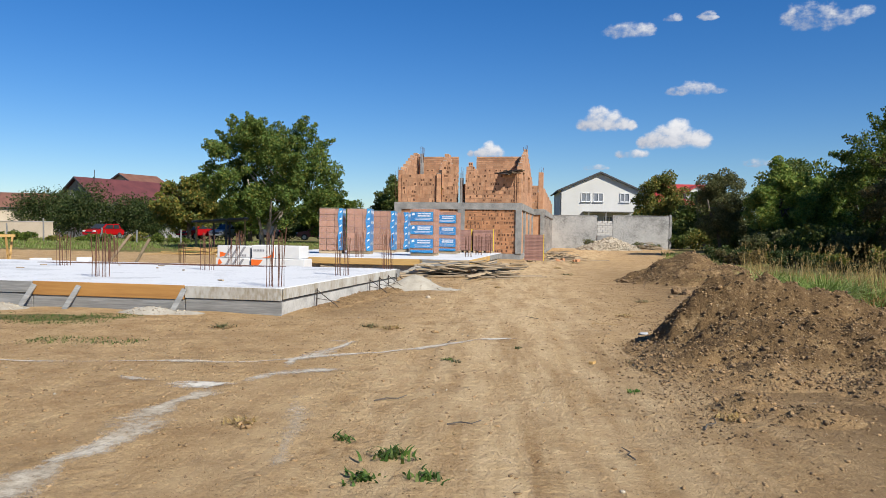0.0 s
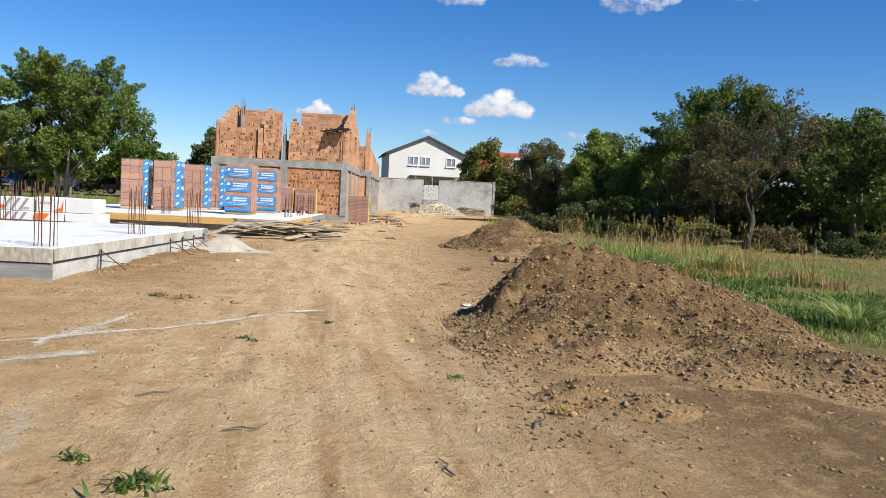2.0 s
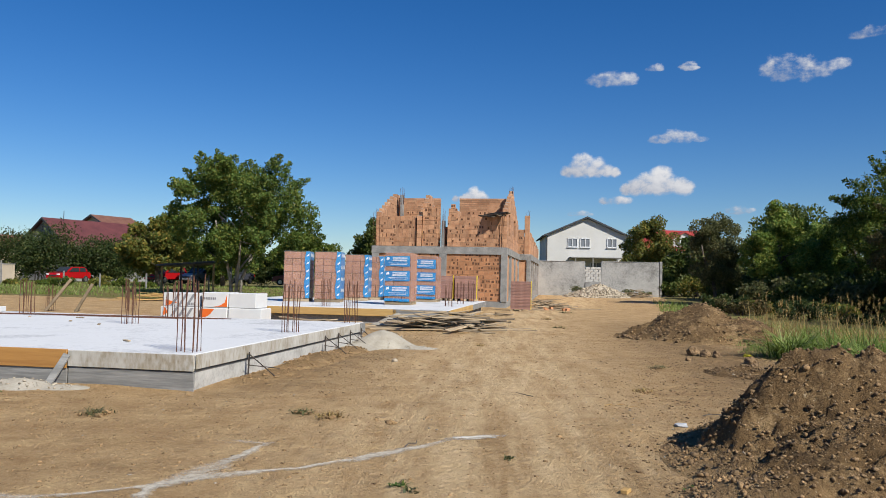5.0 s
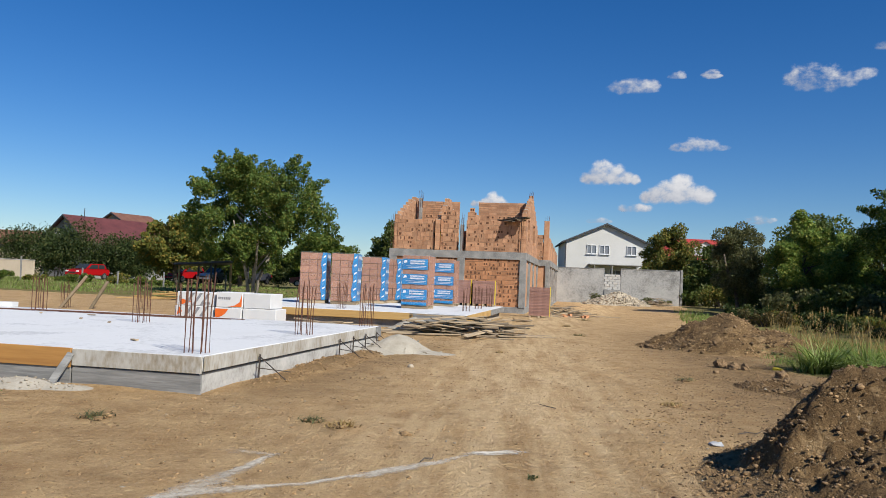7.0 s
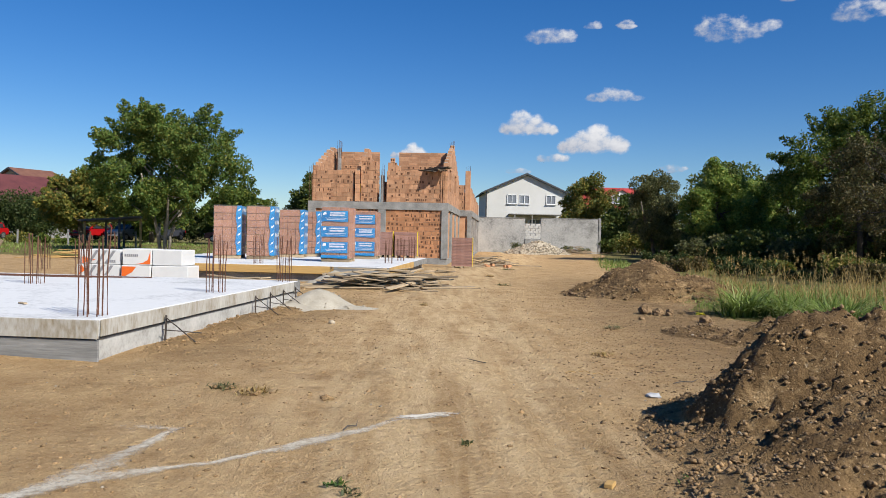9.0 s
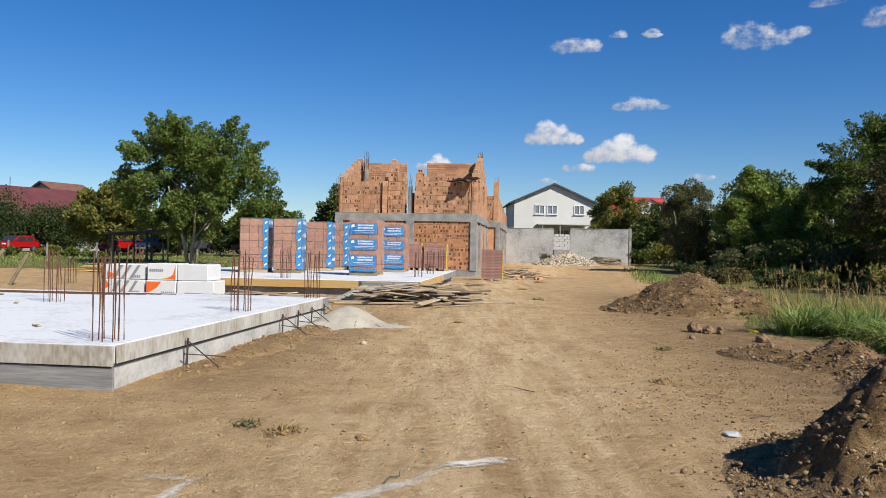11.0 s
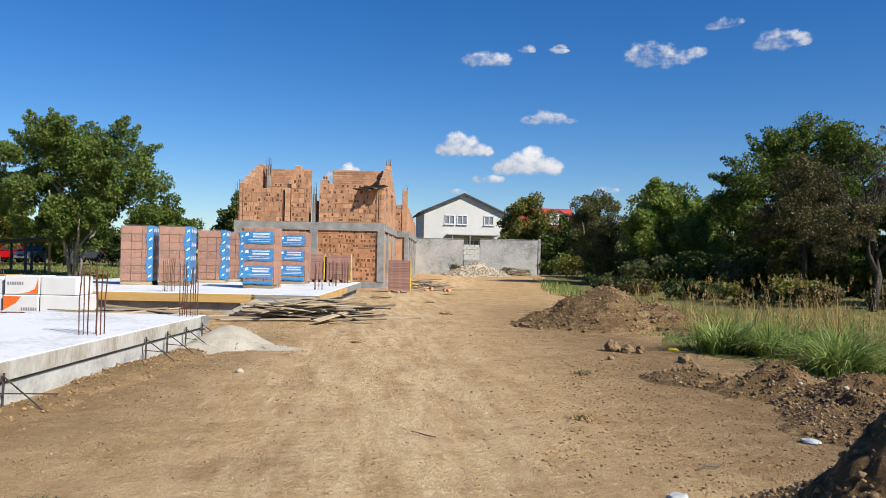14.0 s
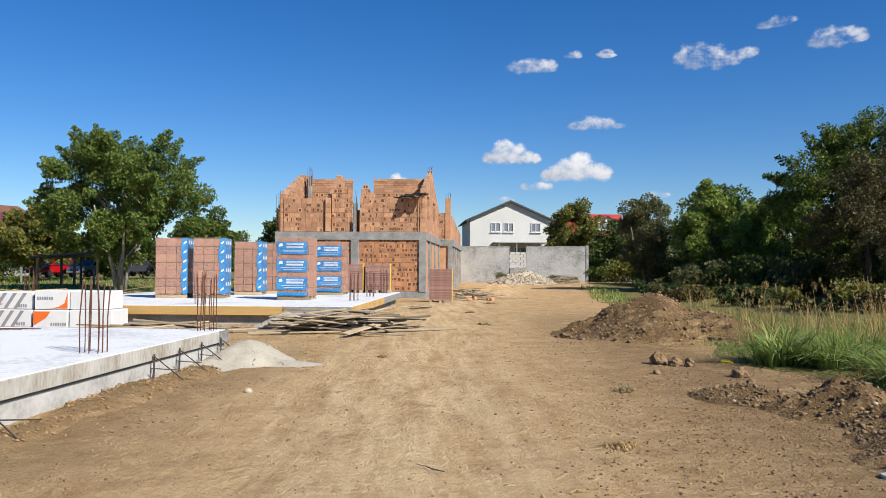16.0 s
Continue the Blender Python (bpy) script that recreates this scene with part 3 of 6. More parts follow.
def bare_tree(x, y, high, seed, label):
    """A fruit tree that has lost most of its leaves: forked limbs, many fine twigs, a thin veil of leaves low down."""
    rng = np.random.default_rng(seed)
    t = thing("tree", pose(x, y, gz(x, y) - 0.05), label, "tree")
    bm = bmesh.new()
    spots = []

    def limb(p, d, length, rad, depth):
        q = p + d * length * 0.5 + Vector(rng.normal(size=3) * 0.06 * length)
        e = p + d * length + Vector(rng.normal(size=3) * 0.05 * length)
        tube(bm, [p, q, e], [rad, rad * 0.8, rad * 0.55], 6 if depth < 2 else 4 if depth < 3 else 3)
        if depth > 1:
            spots.append(e)
        if depth == 5:
            return
        for k in range((3, 4, 4, 3, 3)[depth]):
            nd = (d + Vector(rng.normal(size=3)) * (0.34, 0.42, 0.5, 0.6, 0.65)[depth] + Vector((0.05, 0, 0.2))).normalized()
            start = q.lerp(e, rng.random()) if k else e
            limb(start, nd, length * rng.uniform(0.55, 0.82), rad * 0.55, depth + 1)

    limb(Vector((0, 0, 0)), Vector((0.12, 0, 1)).normalized(), high * 0.33, 0.16, 0)
    part("trunk", bm, DARKBARK, t, smooth=True)
    low = [p for p in spots if p.z < high * 0.55 or (p.x > 0.6 and rng.random() < 0.4)]
    v, f = leaf_cloud([tuple(p) for p in low], [0.2] * len(low), 7000, 0.05, rng, 0.9, 0.2)
    part("crown", leaves_mesh("crown", v, f, LEAF_DRY), None, t)
    return t


def bush(x, y, high, wide, deep, seed, leaf, label, count=3000, size=0.1, name="bush", category="bush"):
    rng = np.random.default_rng(seed)
    t = thing(name, pose(x, y, gz(x, y) - 0.05), label, category)
    cs, rs = [], []
    for i in range(18):
        a, q = rng.random() * 6.28, rng.random() ** 0.5
        cs.append((math.cos(a) * q * wide * 0.38, math.sin(a) * q * deep * 0.38, high * (0.25 + 0.5 * rng.random())))
        rs.append(0.28 * high * (0.7 + 0.6 * rng.random()))
    v, f = leaf_cloud(cs, rs, count, size, rng, 0.8, 0.3)
    v[:, 2] = np.maximum(v[:, 2], 0.0)
    bm = bmesh.new()
    for i in range(7):
        c = cs[i]
        tube(bm, [(c[0] * 0.2, c[1] * 0.2, 0), (c[0] * 0.6, c[1] * 0.6, c[2] * 0.6), c], [0.03, 0.02, 0.008], 4)
    part("branchwork", bm, BARK, t)
    part("foliage", leaves_mesh("foliage", v, f, leaf), None, t)
    return t


# walnut behind the slabs
tree(-14.4, 49, 9.3, 9.8, 3, LEAF_WALNUT, "broad walnut tree with several pale stems on the grass", PALEBARK, 0.2, 4, 0.17, 66000, 0.085, 8, "tree", 150, 0.85, airy=0.66, spikes=60)
tree(-26.7, 66, 6.4, 6.5, 8, LEAF_YELLOW, "round fruit tree with turning leaves beside a hedge", BARK, 0.18, 1, 0.1, 16500, 0.133)
tree(-22.5, 70, 5.5, 6.0, 9, LEAF_GREEN, "leafy green tree behind parked cars", BARK, 0.18, 1, 0.1, 13500, 0.133)
tree(-15.6, 72, 6.0, 6.5, 10, LEAF_GREEN, "dense green tree behind the walnut", BARK, 0.18, 1, 0.1, 13500, 0.133)
tree(-9.7, 76, 7.0, 5.6, 11, LEAF_DARK, "dark round tree behind the shell building", BARK, 0.18, 1, 0.12, 13500, 0.133)
tree(-17.5, 78, 5.6, 7.0, 12, LEAF_GREEN, "green tree at the edge of the lawn", BARK, 0.18, 1, 0.08, 13500, 0.133)
# orchard and wood beside the way
tree(25.9, 48, 9.8, 11.4, 21, LEAF_GREEN, "tall dense green tree at the edge of an orchard", BARK, 0.3, 2, 0.12, 85000, 0.085, 9, "tree", 150, airy=0.85, spikes=40)
tree(18.6, 52, 7.2, 4.8, 22, LEAF_BRIGHT, "leafy young tree with a pointed crown", BARK, 0.16, 1, 0.04, 30000, 0.085, point=0.5)
tree(16.2, 56, 6.7, 3.9, 23, LEAF_OLIVE, "round grey-green tree with bare lower twigs", BARK, 0.16, 2, 0.14, 26000, 0.075, airy=1.3)
tree(17.1, 82, 8.2, 6.6, 24, LEAF_YELLOW, "tree with turning leaves behind the boundary wall", BARK, 0.18, 1, 0.15, 16500, 0.125)
tree(21.9, 55, 5.9, 5.6, 34, LEAF_BRIGHT, "sunlit leafy tree between taller ones", BARK, 0.2, 2, 0.04, 22000, 0.09)
tree(22.3, 42, 7.3, 5.8, 25, LEAF_BROWN, "brownish withering fruit tree before the wood", DARKBARK, 0.2, 2, 0.1, 26000, 0.07, airy=0.9, spikes=30)
tree(28.5, 40, 7.6, 8.0, 26, LEAF_DARK, "dark leafy tree in the shade of the wood", BARK, 0.2, 2, 0.1, 21000, 0.117)
bare_tree(17.75, 30.5, 6.5, 27, "thin half-bare fruit tree with dark twigs")
tree(24.5, 33, 6.2, 6.4, 28, LEAF_DARK, "low branching fruit tree on a shady edge", BARK, 0.2, 2, 0.18, 15000, 0.094)
tree(33.5, 46, 7.6, 9.0, 29, LEAF_GREEN, "tall green tree in the wood", BARK, 0.25, 2, 0.1, 22500, 0.133)
tree(22.5, 60, 7.2, 7.0, 30, LEAF_DARK, "dark tree deep in the orchard", BARK, 0.2, 1, 0.08, 15000, 0.125)
tree(27.0, 70, 8.2, 8.0, 31, LEAF_GREEN, "green tree deep in the orchard", BARK, 0.2, 1, 0.08, 13500, 0.140)
tree(19.5, 74, 5.6, 6.0, 32, LEAF_DARK, "dark tree beside the boundary wall", BARK, 0.2, 1, 0.06, 12000, 0.133)
tree(27.4, 61, 7.4, 7.0, 35, LEAF_DARK, "dark tree deep in the orchard", BARK, 0.2, 1, 0.05, 16000, 0.125)
tree(32.0, 33, 7.0, 7.0, 33, LEAF_DARK, "dark fruit tree in the shade", BARK, 0.2, 2, 0.12, 15000, 0.109)
for i in range(15):
    u = i / 14
    bush(17.2 + 15 * u + 1.2 * math.sin(i * 2.3), 50 - 15 * u + 1.5 * math.sin(i * 1.7), 1.9 + 0.7 * math.sin(i * 3.1), 4.0, 3.0, 60 + i, LEAF_DARK if i % 3 else LEAF_OLIVE,
         "dark tangled undergrowth below the orchard trees", 3200, 0.12)
for i, (x, y) in enumerate(((24, 52), (20.5, 48), (26.5, 56), (22, 64), (19.5, 60))):
    bush(x, y, 2.4, 5.0, 3.5, 160 + i, LEAF_DARK, "dark tangled undergrowth below the orchard trees", 3400, 0.13)
for i, (x, y) in enumerate(((16.0, 38), (18.2, 35.5), (20.8, 33.5), (14.8, 44), (23.5, 30.5), (26, 29), (17.5, 41))):
    bush(x, y, 0.9 + 0.3 * math.sin(i * 2.0), 2.8, 2.0, 180 + i, LEAF_YELLOW, "low yellowing undergrowth at the orchard's edge", 1500, 0.09)
# scrub added for shaded tall grass, most of it in a dark leaf colour
for i, (x, y) in enumerate(((12.8, 40.5), (14.2, 36.8), (15.4, 33.6), (19.6, 32.0), (21.6, 29.8), (23.6, 27.8), (17.2, 33.0), (25.5, 27.0), (13.2, 44.5), (18.6, 29.2), (20.5, 27.4))):
    bush(x, y, 0.85 + 0.3 * math.sin(i * 2.6), 3.0, 1.8, 230 + i, LEAF_HEDGE if i % 3 else LEAF_DRY, "added low scrub, coloured dark for the shade before the orchard trees", 2200, 0.07)
for i in range(5):
    bush(17.0 + 0.8 * i, 72 - 4.5 * i, 1.6 + 0.4 * math.sin(i * 2.0), 3.2, 3, 90 + i, LEAF_YELLOW if i % 2 else LEAF_DARK, "weedy bush beside the way near the boundary wall", 2000, 0.11)
for i in range(13):
    x = -49 + 2.3 * i
    bush(x, 79 + 1.5 * math.sin(i * 1.9), 4.6 + 0.8 * math.sin(i * 2.7) - (1.0 if i > 9 else 0) + (1.1 if i < 5 else 0), 4.2, 3.0, 110 + i, LEAF_HEDGE, "tall dark hedge shrub along the road", 5000, 0.12)
for i in range(9):
    bush(-43 + 2.2 * i, 62 + 1.0 * math.sin(i * 2.2), 0.75 + 0.25 * math.sin(i * 1.3), 2.6, 1.4, 140 + i, LEAF_YELLOW if i % 3 == 0 else LEAF_GREEN, "low weedy shrub on the lawn's edge", 1200, 0.09)
for i, (x, y, h) in enumerate(((17.6, 77, 3.0), (19.4, 78, 3.2), (21.2, 76.5, 3.4), (24, 84, 4.8), (29, 83, 5.2), (34, 80, 5.0), (39, 76, 5.2), (44, 70, 5.0), (27, 64, 3.6), (31, 58, 3.6), (35, 55, 3.8))):
    bush(x, y, h, 6.0, 3.0, 300 + i, LEAF_DARK, "dense dark shrub closing the back of the orchard", 4200, 0.13)
# far woods close the horizon
rng = np.random.default_rng(77)
cs = [(x, 210 + 30 * math.sin(x * 0.05) - abs(x) * 0.25, 2.5 + 1.2 * math.sin(x * 0.31) + 0.8 * math.sin(x * 0.83)) for x in np.arange(-190, 190, 4.0)]
v, f = leaf_cloud(cs, [4.2 + 1.2 * math.sin(c[0] * 1.3) for c in cs], 40000, 0.5, rng, 0.9, 0.2)
tagged(new("far_woods", leaves_mesh("far_woods", v, f, LEAF_DARK)), "distant dark belt of trees on the horizon", "woods", kind="stuff")

# ---- boundary wall ----
WY = 72.0
wall = thing("boundary_wall", pose(10.3, WY, gz(10.3, WY), 0, 0, 0), "grey rendered block boundary wall with a patched gap", "wall", kind="structure")
for name, a, b, h in (("wall_panel", -5.1, -1.0, 2.98), ("wall_panel", 0.4, 5.45, 3.02)):
    bm = boxm(((a + b) / 2, 0, h / 2 - 0.15), (b - a, 0.3, h + 0.3), 0.02)
    part(name, bm, RENDERED, wall)
part("post", boxm((5.58, 0, 1.5), (0.22, 0.4, 3.3), 0.02), CONCRETE, wall)
part("coping", boxm((-3.05, 0, 3.02), (4.1, 0.36, 0.06), 0.01), CONCRETE, wall)
part("coping", boxm((2.92, 0, 3.06), (5.05, 0.36, 0.06), 0.01), CONCRETE, wall)
part("sill", boxm((-0.3, -0.06, 0.55), (1.4, 0.34, 1.4), 0.03), CONCRETE, wall)
bk = boxm((0, 0, 0), (0.43, 0.28, 0.2), 0.012)
bkm = part("brick", bk, CONCRETE_PALE, wall, at=pose(-0.78, 0, 1.38)).data
for r in range(6):
    for c in range(4):
        if (r, c) == (0, 0) or (r == 5 and c == 3):
            continue
        part("brick", bkm, None, wall, at=pose(-0.95 + 0.45 * c + (0.2 if r % 2 else 0) - (0.05 if c == 3 and r % 2 else 0), 0.004 * ((r * 3 + c) % 4), 1.38 + 0.215 * r, 0, 0, 1.5 * math.sin(r + c)))

# ---- far houses ----


def window(parent, x, y, z, w, h, n=2):
    """A white window of n sashes in the plane y, facing -y."""
    fr = bmesh.new()
    for cx, cz, sx, sz in ((0, h / 2, w, 0.08), (0, -h / 2, w, 0.08), (-w / 2, 0, 0.08, h + 0.08), (w / 2, 0, 0.08, h + 0.08)):
        box(fr, (x + cx, y - 0.04, z + cz), (sx, 0.1, sz))
    for k in range(1, n):
        box(fr, (x - w / 2 + w * k / n, y - 0.04, z), (0.09, 0.1, h))
    win = part("window", boxm((x, y + 0.02, z), (w, 0.06, h)), PANE, parent)
    part("window_frame", fr, WINFRAME, win)
    part("sill", boxm((x, y - 0.09, z - h / 2 - 0.07), (w + 0.2, 0.2, 0.06)), WINFRAME, win)
    return win


def gable_house(m, wide, deep, eave, peak, wallmat, roofmat, label, over=0.4, thick=0.18, ridge_along_y=True):
    """A house whose gable faces -y, from -wide/2 to wide/2."""
    h = thing("house", m, label, "house")
    bm = bmesh.new()
    prism(bm, [(-wide / 2, -0.5), (wide / 2, -0.5), (wide / 2, eave), (0, peak), (-wide / 2, eave)], deep)
    part("wall", bm, wallmat, h)
    sl = (peak - eave) / (wide / 2)
    for s in (-1, 1):
        bm = bmesh.new()
        o = [(0, peak + 0.02), (s * (wide / 2 + over), eave - sl * over + 0.02), (s * (wide / 2 + over), eave - sl * over + thick), (0, peak + thick + 0.04)]
        prism(bm, o, deep + 2 * over, Matrix.Translation((0, -over, 0)))
        r = part("roof", bm, roofmat, h)
        bm = bmesh.new()
        o = [(0, peak + 0.0), (s * (wide / 2 + over), eave - sl * over), (s * (wide / 2 + over), eave - sl * over + 0.2), (0, peak + 0.22)]
        prism(bm, o, 0.06, Matrix.Translation((0, -over - 0.065, 0)))
        part("bargeboard", bm, EAVE, r)
        part("gutter", boxm((s * (wide / 2 + over + 0.06), deep / 2, eave - sl * over + 0.08), (0.12, deep + 2 * over, 0.12)), EAVE, r)
    return h


wh = gable_house(pose(12.95, 100, 0.3, 0, 0, 0), 10.0, 12, 6.85, 9.05, WHITEWALL, EAVE, "two-storey white plastered house with a dark gable roof")
for x in (-1.75, -0.2, 3.1):
    window(wh, x, 0, 6.0, 1.15, 1.05)
window(wh, -0.6, 0, 2.6, 1.0, 1.9)
window(wh, 1.2, 0, 2.9, 1.4, 1.3)
part("canopy", boxm((0.9, -1.2, 4.1), (6.2, 2.4, 0.12), 0.02), DIMWALL, wh)
for x in (-1.6, 0.5, 3.4):
    part("canopy_post", boxm((x, -2.3, 2.0), (0.12, 0.12, 4.1)), DIMWALL, wh)
part("downpipe", boxm((-4.9, -0.08, 3.4), (0.1, 0.1, 6.8)), EAVE, wh)

rh = thing("house", pose(29.0, 122, 0.3, 0, 0, 4), "white house with a bright red roof and dormer", "house")
part("wall", boxm((0, 4, 3.1), (8.5, 8, 6.6), 0.02), WHITEWALL, rh)
bm = bmesh.new()
prism(bm, [(-0.9, 6.1), (4.0, 9.5), (8.9, 6.1)], 9.6, Matrix.Rotation(radians(90), 4, "Z") @ Matrix.Translation((0, -4.8, 0)))
part("roof", bm, REDROOF, rh)
bm = bmesh.new()
prism(bm, [(-1.7, 6.2), (1.7, 6.2), (1.7, 8.0), (0, 8.9), (-1.7, 8.0)], 3.0, Matrix.Translation((1.4, 0.1, 0)))
dm = part("dormer", bm, WHITEWALL, rh)
bm = bmesh.new()
prism(bm, [(-2.0, 7.85), (0, 8.95), (2.0, 7.85), (2.0, 8.05), (0, 9.15), (-2.0, 8.05)], 3.4, Matrix.Translation((1.4, -0.25, 0)))
part("dormer_roof", bm, REDROOF, dm)
window(rh, 1.4, 0.08, 7.4, 2.6, 1.0, 4)
part("chimney", boxm((-2.2, 4, 9.6), (0.5, 0.5, 1.5), 0.03), EAVE, rh)

dh = gable_house(pose(-49.4, 88, 0.3, 0, 0, -27), 8.6, 13, 4.0, 6.9, DIMWALL, WINEROOF, "low house with a wine-red tiled roof behind the hedge")
window(dh, -1.0, 0, 4.4, 1.2, 1.2)
part("antenna", boxm((0.4, 2.0, 7.3), (0.07, 0.07, 1.5), 0.02), EAVE, dh)
d2 = gable_house(pose(-50.6, 101, 0.3, 0, 0, -25), 5.4, 5.5, 7.0, 8.3, CREAMWALL, BROWNROOF, "cream house with a brown roof behind other houses")
d3 = gable_house(pose(-88, 132, 0.3, 0, 0, -70), 8, 12, 4.6, 7.0, CREAMWALL, BROWNROOF, "distant house with a red-brown tiled roof")
d4 = thing("garden_wall", pose(-45.5, 72, gz(-45.5, 72)), "pale block garden wall at the road", "wall")
part("panel", boxm((0, 0, 0.75), (5.5, 0.25, 1.7), 0.02), CREAMWALL, d4)
part("coping", boxm((0, 0, 1.63), (5.6, 0.32, 0.06), 0.01), CONCRETE_PALE, d4)

# ---- slab nearest the way ----
S1 = pose(-2.87, 12.15, 0, 0, 0, -6.6)          # its corner; x runs along its front edge (to minus), y along its side
ZT = 0.43
slab = thing("foundation_slab", S1, "raised concrete foundation slab with fresh white screed", "foundation")
part("plinth", boxm((-6.02, 3.85, 0.02), (12.0, 7.66, 0.40), 0.01), CONCRETE_PALE, slab)
part("screed", boxm((-6.05, 3.85, 0.33), (12.06, 7.74, 0.195), 0.008), [SLABTOP], slab)
for x0, x1, m, lab in ((-1.68, 0.02, STAINED, "stained cement edge"), (-4.55, -1.7, ORANGEWOOD, "orange formwork board"), (-12.0, -4.57, GREYBOARD, "grey formwork board")):
    part("formwork_board", boxm(((x0 + x1) / 2, -0.04, 0.315 if m is ORANGEWOOD else 0.325), (x1 - x0, 0.035, 0.235 if m is ORANGEWOOD else 0.2), 0.004), m, slab, lab)
    part("lower_board", boxm(((x0 + x1) / 2, -0.022, 0.08), (x1 - x0, 0.03, 0.27), 0.004), GREYBOARD, slab)
part("side_board", boxm((0.012, 7.55, 0.32), (0.03, 0.35, 0.21), 0.004), GREYBOARD, slab)
part("side_plank", boxm((0.004, 3.7, 0.33), (0.018, 7.3, 0.18), 0.004), STAINED, slab, "stained cement edge")
for x in (-4.48, -3.62, -1.66):
    part("prop", boxm((0, 0, 0), (0.09, 0.035, 0.62), 0.005, pose(x - 0.08, -0.24, 0.12, -32, 14, 0)), GREYBOARD, slab)
part("joint", boxm((-0.016, 3.85, 0.222), (0.016, 7.66, 0.022)), TARP, slab, "dark open joint below the screed")
# stirrups left leaning along the side
for y in (1.5, 4.9, 5.7, 6.5, 7.3):
    bm = bmesh.new()
    tube(bm, [(0.05, y, -0.02), (0.05, y + 0.02, 0.33)], [0.013, 0.013], 5)
    tube(bm, [(0.06, y, 0.30), (0.5, y - 0.12, 0.02)], [0.008, 0.008], 5)
    tube(bm, [(0.07, y - 0.1, 0.16), (0.3, y + 0.55, 0.05)], [0.007, 0.007], 5)
    part("bracket", bm, BLACKSTEEL, slab)


def starter_bars(m, x, y, z, seed, high=0.9, n=8, label="upright rusty steel starter bars standing in the concrete"):
    """A column's starter bars, each bar a part."""
    r = random.Random(seed)
    t = thing("starter_bars", m @ pose(x, y, z), label, "rebar", "starter bars")
    spots = [(-0.11, -0.11), (0, -0.11), (0.11, -0.11), (0.11, 0), (0.11, 0.11), (0, 0.11), (-0.11, 0.11), (-0.11, 0)][:n]
    for a, b in spots:
        bm = bmesh.new()
        h = high * r.uniform(0.86, 1.05)
        tube(bm, [(a, b, -0.1), (a + r.uniform(-.01, .01), b + r.uniform(-.01, .01), h * 0.5), (a + r.uniform(-.03, .03), b + r.uniform(-.03, .03), h)], [0.0085] * 3, 5)
        part("bar", bm, RUST, t)
    return t


for i, (x, y, h) in enumerate(((-0.26, 0.35, 0.95), (-0.35, 4.15, 0.92), (-0.22, 7.42, 0.9), (-3.9, 4.9, 0.85), (-4.35, 1.55, 0.85), (-7.9, 1.7, 0.8), (-7.9, 5.2, 0.8), (-4.4, 7.3, 0.8), (-8.0, 7.3, 0.8))):
    starter_bars(S1, x, y, ZT, 40 + i, h)
# a few loose bars on the screed
for k in range(5):
    bm = bmesh.new()
    tube(bm, [(-9.5 + 0.3 * k, 6.3 + 0.1 * k, ZT + 0.012), (-7 + 0.2 * k, 6.5 + 0.11 * k, ZT + 0.02), (-3.9 + 0.25 * k, 6.75 + 0.12 * k, ZT + 0.012)], [0.009] * 3, 5)
    tagged(part("loose_bar", bm, RUST), "long rusty reinforcing bar lying on the slab", "rebar", "loose bars").matrix_basis = S1
# scraps on the screed
rr = random.Random(12)
for k in range(9):
    o = tagged(part("wood_scrap", boxm((0, 0, 0), (0.16, 0.05, 0.02), 0.003), OLDWOOD), "small scrap of wood lying on the white slab", "scrap", "slab scraps")
    o.matrix_basis = S1 @ pose(rr.uniform(-9, -1.0), rr.uniform(1, 7), ZT + 0.012, 0, 0, rr.uniform(0, 180))

